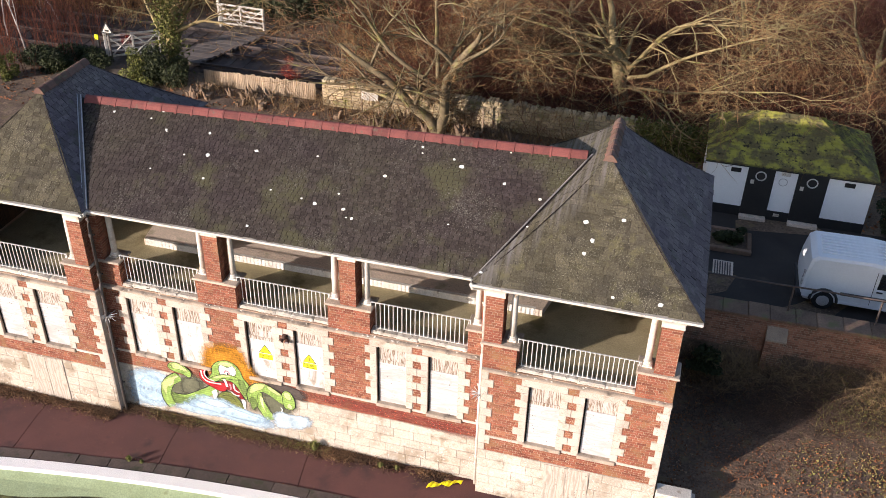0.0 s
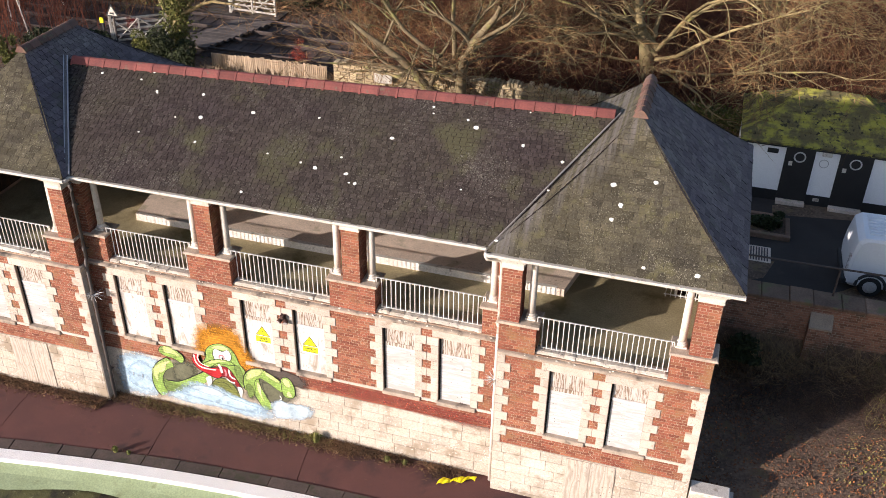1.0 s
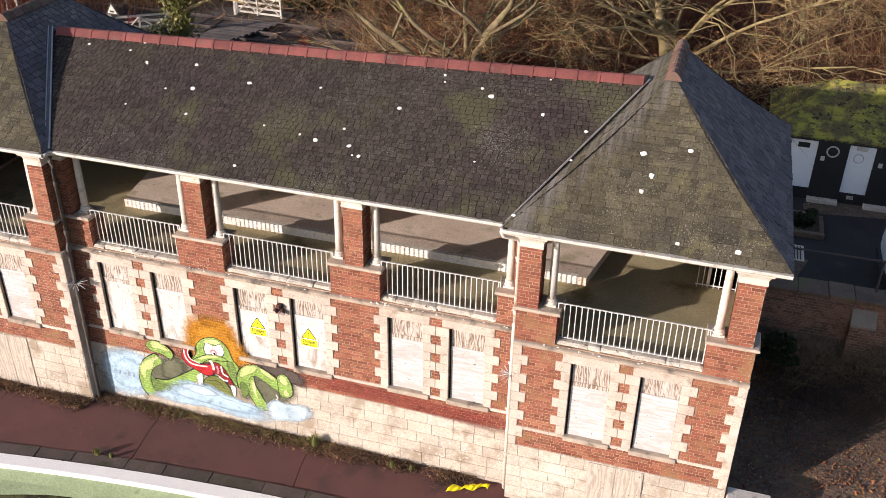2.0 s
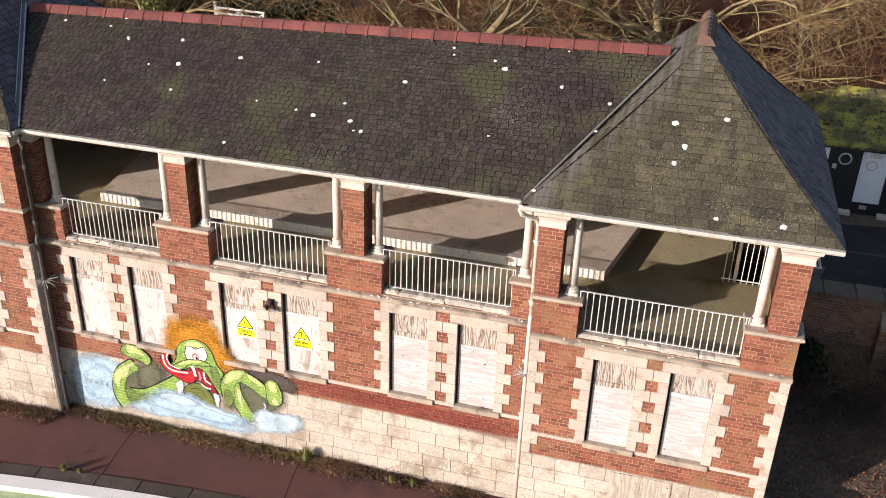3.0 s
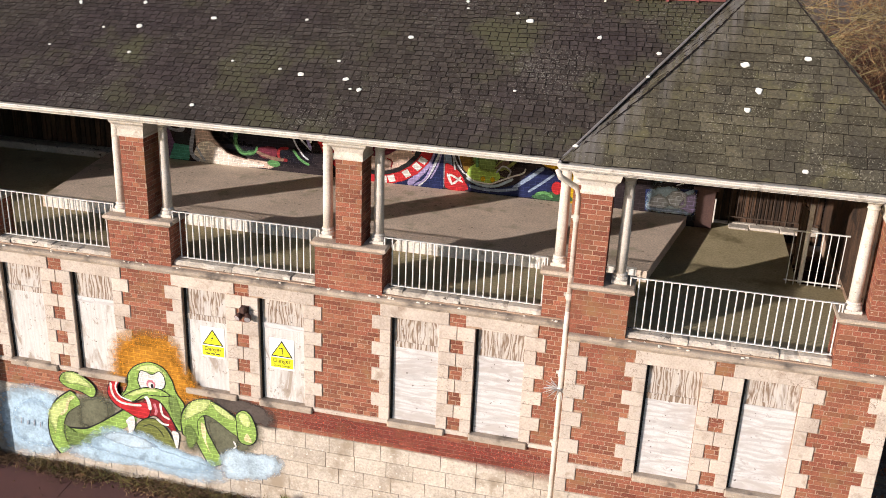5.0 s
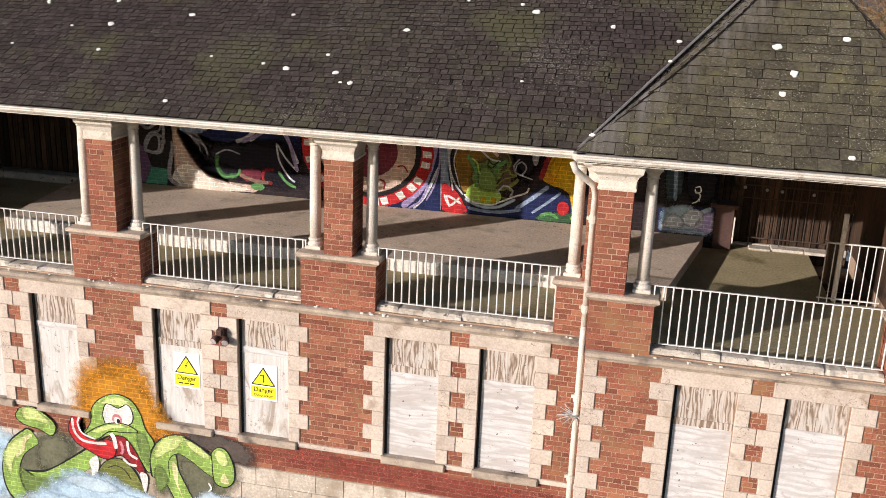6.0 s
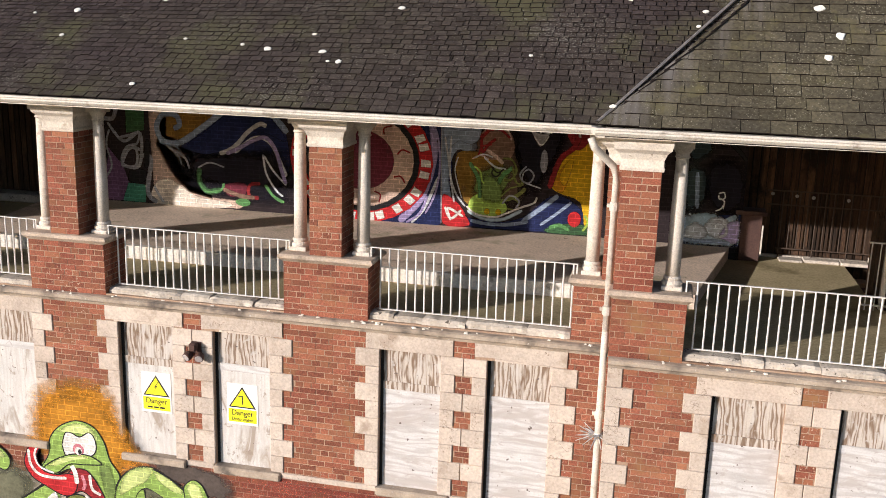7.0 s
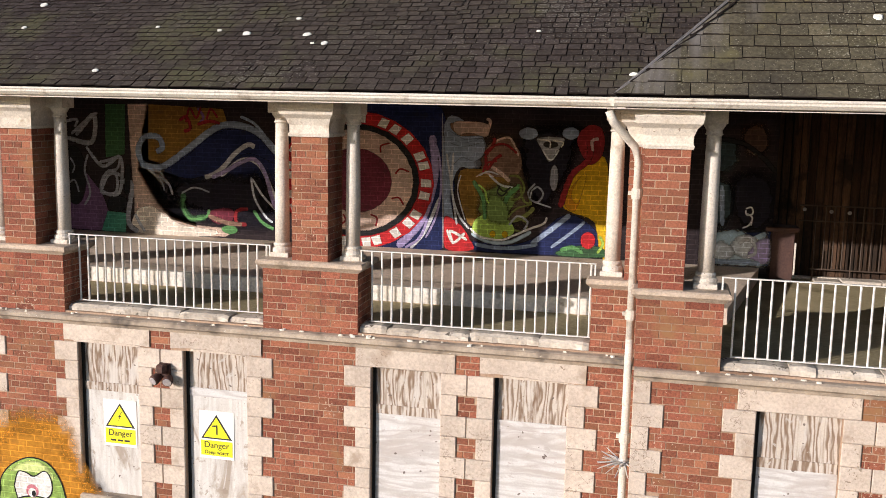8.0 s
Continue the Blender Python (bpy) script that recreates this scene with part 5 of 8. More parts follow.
P_ORANGE, P_SKY, P_SKYL = paint("paint_orange", (0.55, 0.24, 0.03), soft=True), paint("paint_sky", (0.44, 0.60, 0.73), False, True), paint("paint_pale_sky", (0.50, 0.63, 0.73), False, True)
P_WHITE, P_BLACK, P_RED = paint("paint_white", (0.80, 0.78, 0.74)), paint("paint_black", (0.025, 0.024, 0.026)), paint("paint_red", (0.55, 0.035, 0.04))
P_SUNPATCH = paint("paint_sun_patch", (0.86, 0.77, 0.67))
P_TAN, P_SOOT, P_PURPLE = paint("paint_tan", (0.62, 0.46, 0.38)), paint("paint_soot", (0.10, 0.08, 0.07), False, True), paint("paint_purple", (0.20, 0.11, 0.21))
P_GREEND, P_TEAL, P_OCHRE = paint("paint_deep_green", (0.055, 0.13, 0.06)), paint("paint_teal", (0.09, 0.33, 0.23)), paint("paint_ochre", (0.27, 0.15, 0.035))
P_NAVY, P_BLUEG, P_PALE = paint("paint_navy", (0.022, 0.030, 0.095)), paint("paint_blue_grey", (0.30, 0.38, 0.52)), paint("paint_pale", (0.62, 0.64, 0.68))
P_GREY, P_LILAC, P_BROWN = paint("paint_grey", (0.36, 0.37, 0.41)), paint("paint_lilac", (0.38, 0.32, 0.56)), paint("paint_brown", (0.26, 0.16, 0.12))
P_OLIVE, P_YELLOW, P_AMBER = paint("paint_olive", (0.18, 0.20, 0.06)), paint("paint_yellow", (0.68, 0.42, 0.02)), paint("paint_amber", (0.60, 0.28, 0.02))
P_GREENB = paint("paint_bottle_green", (0.12, 0.30, 0.11))
P_MAROON = paint("paint_maroon", (0.17, 0.035, 0.055))
P_REDD = paint("paint_dark_red", (0.30, 0.03, 0.035))
P_FADED = paint("paint_faded_red", (0.33, 0.075, 0.06), soft=True)
for lk in P_FADED.node_tree.links:
    if lk.to_socket.name == "Alpha":
        lk.from_node.inputs[4].default_value = 0.5
wall_mural.data.materials[0] = paint("mural_ground", (0.036, 0.027, 0.030), whole=True)
FRONT, BACK_W = (-0.017, wall_main), (BACK - 0.004, wall_mural)
BACK_SAVE, BACK = BACK, BACK_W


def smooth_loop(pts, closed, n=5):
    out, k = [], len(pts)
    for i in range(k if closed else k - 1):
        p = [Vector(pts[(i + d) % k] if closed else pts[min(max(i + d, 0), k - 1)]) for d in (-1, 0, 1, 2)]
        for s in range(n):
            t = s / n
            out.append(0.5 * (2 * p[1] + (p[2] - p[0]) * t + (2 * p[0] - 5 * p[1] + 4 * p[2] - p[3]) * t * t + (3 * p[1] - p[0] - 3 * p[2] + p[3]) * t ** 3))
    if not closed:
        out.append(Vector(pts[-1]))
    return out


SOFT = (P_FADED, P_ORANGE, P_SKY, P_SKYL, P_DARKG, P_SOOT)
COAT = [0]


def film_depth(where, layer):
    """Each coat lies a hair over the one before."""
    COAT[0] += 1
    return where[0] - 0.0012 * layer - 0.00001 * COAT[0]


def film(where, layer, pts, material):
    """A thin film of paint on the wall, with an outline in x and z."""
    y = film_depth(where, layer)
    bm = bmesh.new()
    cov = bm.verts.layers.float.new("cover")
    outer = [bm.verts.new((p[0], y, p[1])) for p in pts]
    k = len(pts)
    if where is BACK_W or material in SOFT:
        cx, cz = sum(p[0] for p in pts) / k, sum(p[1] for p in pts) / k
        turn = sum(pts[i][0] * pts[(i + 1) % k][1] - pts[(i + 1) % k][0] * pts[i][1] for i in range(k))
        inner = []
        for i, p in enumerate(pts):
            if material in SOFT:
                q = (cx + (p[0] - cx) * 0.55, cz + (p[1] - cz) * 0.55)
            else:
                d = Vector((pts[(i + 1) % k][0] - pts[i - 1][0], pts[(i + 1) % k][1] - pts[i - 1][1])).normalized() * (0.03 if turn > 0 else -0.03)
                q = (p[0] - d.y, p[1] + d.x)
            inner.append(bm.verts.new((q[0], y, q[1])))
            inner[-1][cov] = 1.0
        for i in range(k):
            j = (i + 1) % k
            bm.faces.new((outer[i], outer[j], inner[j], inner[i]))
        f = bm.faces.new(inner)
    else:
        for v in outer:
            v[cov] = 1.0
        f = bm.faces.new(outer)
    bmesh.ops.triangulate(bm, faces=[f])
    bmesh.ops.recalc_face_normals(bm, faces=bm.faces)
    if sum(f.normal.y for f in bm.faces) > 0:
        bmesh.ops.reverse_faces(bm, faces=bm.faces)
    part("paint", bm, material, where[1])


def blob(where, layer, material, pts):
    film(where, layer, smooth_loop(pts, True), material)


def oval(where, layer, material, c, rx, rz):
    film(where, layer, [(c[0] + rx * math.cos(t * 0.2618), c[1] + rz * math.sin(t * 0.2618)) for t in range(24)], material)


def stroke(where, layer, material, pts, w):
    """A brushed band of width w with rounded ends; on the back wall its edges are thin."""
    c = smooth_loop(pts, False, 6)
    y = film_depth(where, layer)
    bm = bmesh.new()
    cov = bm.verts.layers.float.new("cover")
    edge = 0.25 if where is BACK_W else 1.0
    prev = None
    for i, p in enumerate(c):
        d = (c[min(i + 1, len(c) - 1)] - c[max(i - 1, 0)]).normalized()
        k = w / 2 * (0.55 if i in (0, len(c) - 1) else 1.0)
        q = Vector((-d.y, d.x)) * k
        ring = [bm.verts.new((p.x + q.x * g, y, p.y + q.y * g)) for g in (1, 0, -1)]
        ring[0][cov], ring[1][cov], ring[2][cov] = edge, 1.0, edge
        if prev:
            bm.faces.new((prev[0], prev[1], ring[1], ring[0]))
            bm.faces.new((prev[1], prev[2], ring[2], ring[1]))
        prev = ring
    part("paint", bm, material, where[1])


def wheel(where, c, rx, rz):
    """A great ring of white blocks on red round a pale disc."""
    for lay_no, k, mt in ((2, 1.0, P_RED), (3, 0.82, P_BLACK), (4, 0.74, P_TAN), (5, 0.47, P_MAROON)):
        oval(where, lay_no, mt, c, rx * k, rz * k)
    for i in range(26):
        a = 2 * math.pi * (i + 0.2 * math.sin(i * 2.3)) / 26
        q = []
        for da, r in ((-0.075, 0.83), (0.075, 0.83), (0.055, 0.965), (-0.06, 0.965)):
            q.append((c[0] + rx * r * math.cos(a + da), c[1] + rz * r * math.sin(a + da)))
        film(where, 5, q, P_WHITE)
    for i in range(9):
        a = 0.9 + i * 0.7
        stroke(where, 7, P_REDD, [(c[0] + rx * 0.52 * math.cos(a), c[1] + rz * 0.52 * math.sin(a)), (c[0] + rx * 0.6 * math.cos(a + 0.1), c[1] + rz * 0.6 * math.sin(a + 0.1)), (c[0] + rx * 0.7 * math.cos(a), c[1] + rz * 0.7 * math.sin(a))], 0.03)


# sea-serpent mural, as plain coils and waves
P_LIGHTG, P_SHADEG = paint("paint_light_green", (0.60, 0.70, 0.27), soft=True), paint("paint_shade_green", (0.18, 0.26, 0.08), soft=True)
P_PINK, P_CREAM = paint("paint_pink", (0.62, 0.22, 0.26)), paint("paint_cream", (0.70, 0.62, 0.34))
P_MIST, P_LILACS, P_NIGHT, P_DUSK, P_EARTH = paint("paint_mist", (0.72, 0.76, 0.82), soft=True), paint("paint_soft_lilac", (0.50, 0.42, 0.70), soft=True), paint("paint_night", (0.018, 0.016, 0.024), soft=True), paint("paint_dusk", (0.05, 0.075, 0.085), soft=True), paint("paint_earth", (0.11, 0.07, 0.055), soft=True)
SOFT = SOFT + (P_LIGHTG, P_SHADEG, P_MIST, P_LILACS, P_NIGHT, P_DUSK, P_EARTH)


def lined(layer, material, pts, w=0.016):
    """A painted shape with a thin dark outline."""
    blob(FRONT, layer, material, pts)
    stroke(FRONT, layer + 1, P_BLACK, pts + pts[:1], w)


blob(FRONT, 0, P_ORANGE, [(-4.78, 1.94), (-4.74, 2.34), (-4.60, 2.72), (-3.95, 2.92), (-3.40, 2.82), (-3.22, 2.36), (-3.04, 2.04), (-2.86, 1.78), (-3.30, 1.50), (-4.0, 1.50), (-4.5, 1.70)])
blob(FRONT, 0, P_ORANGE, [(-4.60, 1.98), (-4.52, 2.45), (-3.95, 2.74), (-3.50, 2.62), (-3.30, 2.2), (-3.06, 1.86), (-3.5, 1.6), (-4.3, 1.7)])
blob(FRONT, 0, P_SKY, [(-7.05, 1.13), (-6.35, 1.48), (-5.75, 1.30), (-5.85, 0.76), (-5.75, 0.25), (-6.21, -0.02), (-7.05, 0.02)])
blob(FRONT, 0, P_SKY, [(-6.75, 0.9), (-6.28, 1.2), (-5.85, 0.9), (-5.95, 0.3), (-6.3, 0.15), (-6.8, 0.3)])
blob(FRONT, 1, P_DARKG, [(-5.95, 0.9), (-5.3, 1.5), (-4.6, 1.5), (-4.55, 0.9), (-4.7, 0.5), (-5.6, 0.25), (-6.0, 0.4)])
blob(FRONT, 2, P_DARKG, [(-5.45, 1.03), (-5.32, 1.33), (-4.99, 1.48), (-4.72, 1.32), (-4.82, 0.97), (-5.1, 0.72), (-5.4, 0.76)])
stroke(FRONT, 3, P_BLACK, [(-5.42, 1.37), (-5.75, 1.10), (-5.90, 0.74), (-5.89, 0.39), (-5.76, 0.18)], 0.335)
stroke(FRONT, 4, P_GREEN, [(-5.42, 1.36), (-5.75, 1.09), (-5.90, 0.74), (-5.88, 0.39), (-5.74, 0.2)], 0.295)
stroke(FRONT, 3, P_BLACK, [(-5.70, 0.55), (-5.30, 0.60), (-5.02, 0.73), (-4.70, 0.95), (-4.33, 1.24)], 0.315)
stroke(FRONT, 4, P_GREEN, [(-5.72, 0.54), (-5.30, 0.58), (-5.02, 0.72), (-4.70, 0.94), (-4.31, 1.22)], 0.28)
blob(FRONT, 5, P_SHADEG, [(-5.78, 0.75), (-5.5, 0.62), (-5.1, 0.66), (-4.9, 0.72), (-5.1, 0.42), (-5.7, 0.28)])
blob(FRONT, 5, P_LIGHTG, [(-6.06, 0.9), (-5.85, 1.2), (-5.5, 1.42), (-5.62, 1.12), (-5.85, 0.85), (-5.95, 0.5)])
stroke(FRONT, 6, P_CREAM, [(-5.47, 1.36), (-5.60, 1.24), (-5.66, 1.06), (-5.79, 0.93)], 0.05)
lined(5, P_GREEN, [(-5.65, 1.80), (-5.42, 1.86), (-5.12, 1.71), (-5.02, 1.55), (-5.11, 1.40), (-5.32, 1.48), (-5.59, 1.53), (-5.73, 1.65)])
blob(FRONT, 7, P_LIGHTG, [(-5.64, 1.80), (-5.42, 1.85), (-5.14, 1.70), (-5.10, 1.58), (-5.36, 1.62), (-5.60, 1.62)])
# head, eye, lip
lined(5, P_GREEN, [(-4.54, 1.52), (-4.40, 1.74), (-4.36, 1.99), (-4.20, 2.18), (-3.94, 2.29), (-3.69, 2.23), (-3.54, 2.03), (-3.46, 1.77), (-3.33, 1.57), (-3.34, 1.30), (-3.44, 1.02), (-3.62, 1.30), (-3.80, 1.55), (-4.09, 1.56), (-4.36, 1.42)])
blob(FRONT, 7, P_LIGHTG, [(-4.26, 2.10), (-3.94, 2.26), (-3.70, 2.20), (-3.60, 2.02), (-3.80, 2.10), (-4.10, 2.10)])
blob(FRONT, 7, P_SHADEG, [(-3.62, 1.72), (-3.45, 1.70), (-3.38, 1.30), (-3.46, 1.10), (-3.60, 1.36)])
lined(8, P_WHITE, [(-4.18, 1.91), (-4.12, 2.09), (-4.02, 2.10), (-3.90, 2.06), (-3.76, 2.14), (-3.68, 2.07), (-3.66, 1.91), (-3.74, 1.80), (-3.94, 1.79), (-4.11, 1.72)])
oval(FRONT, 10, P_PINK, (-3.93, 1.87), 0.085, 0.085)
oval(FRONT, 11, P_WHITE, (-3.93, 1.85), 0.055, 0.06)
oval(FRONT, 12, P_BLACK, (-3.91, 1.84), 0.028, 0.04)
lined(9, P_GREEN, [(-4.50, 1.53), (-4.29, 1.68), (-4.03, 1.79), (-3.77, 1.80), (-3.59, 1.70), (-3.83, 1.66), (-4.09, 1.63), (-4.30, 1.47)], 0.018)
blob(FRONT, 11, P_LIGHTG, [(-4.42, 1.58), (-4.2, 1.72), (-3.9, 1.79), (-3.72, 1.77), (-4.0, 1.71), (-4.3, 1.58)])
# red tongue and mouth
lined(9, P_REDD, [(-4.06, 1.56), (-3.84, 1.58), (-3.67, 1.40), (-3.52, 1.08), (-3.52, 0.92), (-3.70, 1.10), (-3.91, 1.25), (-4.16, 1.14), (-4.24, 1.30)])
lined(11, P_RED, [(-4.70, 1.82), (-4.53, 1.85), (-4.59, 1.69), (-4.52, 1.50), (-4.31, 1.45), (-4.10, 1.49), (-3.98, 1.44), (-4.02, 1.22), (-4.20, 1.15), (-4.48, 1.26), (-4.68, 1.37), (-4.79, 1.58)])
stroke(FRONT, 13, P_WHITE, [(-4.71, 1.78), (-4.69, 1.56), (-4.56, 1.42), (-4.33, 1.40), (-4.14, 1.42)], 0.042)
stroke(FRONT, 13, P_WHITE, [(-4.58, 1.82), (-4.62, 1.70), (-4.55, 1.54), (-4.33, 1.47)], 0.03)
stroke(FRONT, 13, P_WHITE, [(-4.05, 1.62), (-4.00, 1.52), (-3.98, 1.36)], 0.07)
stroke(FRONT, 13, P_WHITE, [(-3.78, 1.52), (-3.75, 1.31), (-3.62, 1.24)], 0.045)
stroke(FRONT, 13, P_WHITE, [(-3.87, 1.20), (-3.75, 1.12), (-3.64, 1.12)], 0.04)
stroke(FRONT, 13, P_PINK, [(-3.90, 1.50), (-3.86, 1.36), (-3.90, 1.28)], 0.05)
blob(FRONT, 13, P_WHITE, [(-4.47, 1.06), (-4.33, 1.18), (-4.30, 1.0), (-4.42, 0.72), (-4.44, 0.95)])
blob(FRONT, 13, P_WHITE, [(-3.59, 1.00), (-3.46, 0.96), (-3.52, 0.66)])
lined(11, P_OLIVE, [(-4.35, 0.86), (-4.22, 1.07), (-4.02, 1.19), (-3.82, 1.15), (-3.64, 0.94), (-3.55, 0.62), (-4.01, 0.58), (-4.37, 0.62)])
stroke(FRONT, 13, P_BLACK, [(-4.15, 1.0), (-4.0, 1.06), (-3.85, 1.0), (-3.75, 0.85)], 0.016)
# arched coil with its blunt end
blob(FRONT, 1, P_DARKG, [(-3.1, 1.45), (-2.6, 1.5), (-2.1, 1.6), (-1.86, 1.2), (-2.2, 0.75), (-2.8, 0.6), (-3.4, 0.7)])
blob(FRONT, 2, P_DARKG, [(-2.95, 1.35), (-2.6, 1.35), (-2.28, 1.12), (-2.4, 0.80), (-2.69, 0.62), (-2.85, 0.9)])
stroke(FRONT, 3, P_BLACK, [(-3.12, 1.42), (-3.08, 1.11), (-2.94, 0.80), (-2.77, 0.44)], 0.33)
stroke(FRONT, 4, P_GREEN, [(-3.12, 1.42), (-3.08, 1.11), (-2.94, 0.80), (-2.77, 0.46)], 0.29)
stroke(FRONT, 5, P_BLACK, [(-3.24, 0.95), (-3.26, 1.28), (-3.14, 1.50), (-2.92, 1.60), (-2.66, 1.50), (-2.40, 1.32), (-2.18, 1.22)], 0.33)
stroke(FRONT, 6, P_GREEN, [(-3.23, 0.95), (-3.25, 1.28), (-3.13, 1.50), (-2.92, 1.59), (-2.66, 1.49), (-2.40, 1.31), (-2.18, 1.21)], 0.29)
blob(FRONT, 7, P_LIGHTG, [(-3.36, 1.26), (-3.28, 1.56), (-3.06, 1.73), (-2.80, 1.74), (-2.92, 1.54), (-3.14, 1.40)])
blob(FRONT, 7, P_LIGHTG, [(-2.82, 1.70), (-2.58, 1.62), (-2.36, 1.44), (-2.5, 1.42), (-2.74, 1.56)])
blob(FRONT, 7, P_SHADEG, [(-3.36, 1.1), (-3.2, 1.2), (-3.1, 0.9), (-3.3, 0.7)])
lined(7, P_GREEN, [(-2.37, 1.40), (-2.37, 1.55), (-2.24, 1.66), (-2.10, 1.58), (-2.01, 1.33), (-2.03, 1.10), (-2.17, 0.99), (-2.34, 1.06)])
blob(FRONT, 9, P_LIGHTG, [(-2.34, 1.54), (-2.24, 1.63), (-2.13, 1.55), (-2.10, 1.36), (-2.26, 1.36)])
blob(FRONT, 9, P_CREAM, [(-2.24, 1.08), (-2.18, 1.22), (-2.10, 1.06)])
blob(FRONT, 7, P_CREAM, [(-3.03, 1.28), (-2.95, 1.19), (-2.95, 0.92), (-2.88, 0.68), (-2.99, 0.92), (-3.03, 1.07)])
stroke(FRONT, 9, P_WHITE, [(-2.44, 1.02), (-2.40, 0.93), (-2.45, 0.86)], 0.03)
# waves
blob(FRONT, 14, P_SKY, [(-5.90, 0.18), (-5.45, 0.44), (-5.14, 0.74), (-4.84, 0.90), (-4.52, 0.88), (-4.15, 0.92), (-3.74, 0.74), (-3.39, 0.66), (-3.04, 0.60), (-2.70, 0.50), (-2.50, 0.20), (-3.11, 0.02), (-3.72, 0.06), (-4.46, 0.12), (-5.21, 0.05)])
blob(FRONT, 15, P_SKY, [(-5.35, 0.36), (-5.10, 0.62), (-4.80, 0.78), (-4.20, 0.78), (-3.76, 0.60), (-3.10, 0.48), (-2.74, 0.38), (-3.2, 0.2), (-4.4, 0.28)])
blob(FRONT, 16, P_SKYL, [(-5.0, 0.66), (-4.7, 0.80), (-4.2, 0.78), (-3.9, 0.62), (-4.4, 0.5)])
blob(FRONT, 14, P_SKYL, [(-2.72, 0.70), (-2.52, 0.90), (-2.22, 0.86), (-1.60, 0.88), (-1.52, 0.60), (-1.85, 0.36), (-2.44, 0.22), (-2.72, 0.34)])
for k in range(4):
    stroke(FRONT, 15, P_GREY, [(-6.62 + 0.13 * k, 0.60), (-6.60 + 0.13 * k, 0.74 - 0.03 * (k % 2))], 0.02)
blob(FRONT, 0, P_FADED, [(-2.01, 1.9), (-0.45, 1.86), (1.04, 1.8), (2.28, 1.75), (3.15, 1.72), (3.21, 1.31), (2.31, 1.31), (1.06, 1.39), (-0.45, 1.47), (-1.77, 1.52)])
blob(FRONT, 1, P_SOOT, [(-2.95, 1.95), (-2.48, 1.90), (-2.10, 1.86), (-1.70, 1.72), (-1.62, 1.38), (-2.02, 1.40), (-2.34, 1.55), (-2.75, 1.62)])
# dark mural on the back wall, as plain fields and bands
film(BACK, 0, [(-7.15, 5.18), (-6.58, 5.3), (-6.25, 4.92), (-6.11, 4.54), (-6.28, 4.25), (-7.2, 4.26)], P_PURPLE)
oval(BACK, 1, P_BLACK, (-6.79, 5.2), 0.245, 0.520)
film(BACK, 0, [(-6.16, 6.45), (-5.75, 6.46), (-5.79, 5.6), (-6.18, 5.53)], P_GREEND)
film(BACK, 0, [(-5.73, 6.46), (-5.33, 6.47), (-5.45, 5.92), (-5.54, 5.34), (-5.38, 5.06), (-5.17, 4.76), (-4.92, 4.54), (-4.46, 4.44), (-3.74, 4.41), (-3.94, 4.26), (-5.64, 4.23), (-5.66, 4.95)], P_TAN)
# pale patch painted in for the sunlight on the wall foot
blob(BACK, 1, P_SUNPATCH, [(-5.62, 4.62), (-5.35, 4.74), (-5.1, 4.62), (-4.75, 4.44), (-4.1, 4.36), (-4.3, 4.25), (-5.6, 4.25)])
film(BACK, 1, [(-6.17, 4.61), (-5.78, 4.59), (-5.82, 4.24), (-6.3, 4.25)], P_TEAL)
film(BACK, 0, [(-5.33, 6.47), (-3.95, 6.42), (-3.87, 6.17), (-4.48, 5.83), (-5.02, 5.44), (-5.36, 5.52)], P_OCHRE)
blob(BACK, 1, P_NAVY, [(-5.07, 5.36), (-4.58, 5.7), (-4.07, 6.05), (-3.61, 6.12), (-3.21, 5.93), (-2.99, 5.62), (-3.0, 4.92), (-3.73, 5.01), (-4.65, 5.22)])
blob(BACK, 1, P_NIGHT, [(-5.30, 5.12), (-4.65, 5.30), (-3.72, 5.36), (-2.9, 5.40), (-2.8, 4.50), (-3.53, 4.34), (-4.5, 4.50), (-5.04, 4.70)])
blob(BACK, 1, P_NIGHT, [(-5.15, 5.10), (-4.5, 5.28), (-3.4, 5.32), (-2.95, 5.0), (-3.3, 4.52), (-4.3, 4.62), (-4.9, 4.78)])
stroke(BACK, 2, P_BLUEG, [(-5.49, 5.44), (-5.12, 5.4), (-4.64, 5.7), (-4.11, 6.08), (-3.71, 6.15), (-3.31, 6.02), (-2.99, 5.7)], 0.118)
stroke(BACK, 2, P_BLUEG, [(-5.43, 5.38), (-5.54, 5.67), (-5.41, 5.9), (-5.16, 5.91), (-5.08, 5.74), (-5.2, 5.66)], 0.107)
stroke(BACK, 3, P_PALE, [(-4.29, 5.26), (-4.03, 5.4), (-3.73, 5.71), (-3.45, 5.87), (-3.15, 5.73)], 0.083)
stroke(BACK, 3, P_PALE, [(-4.01, 5.29), (-3.61, 5.58), (-3.31, 5.5), (-3.12, 5.15), (-3.02, 4.92)], 0.072)
stroke(BACK, 3, P_PALE, [(-3.46, 5.29), (-3.4, 4.95), (-3.22, 4.66), (-3.08, 4.55)], 0.040)
stroke(BACK, 3, P_PALE, [(-3.44, 5.27), (-3.26, 5.0), (-3.02, 4.76)], 0.040)
stroke(BACK, 3, P_GREEND, [(-4.7, 4.97), (-4.71, 4.74), (-4.56, 4.55), (-4.29, 4.59)], 0.116)
stroke(BACK, 4, P_GREY, [(-4.74, 4.97), (-4.5, 5.08), (-4.22, 5.01)], 0.032)
stroke(BACK, 3, P_REDD, [(-3.52, 4.76), (-3.73, 4.71), (-3.73, 4.52), (-3.55, 4.49)], 0.071)
oval(BACK, 3, P_GREENB, (-3.86, 4.39), 0.155, 0.080)
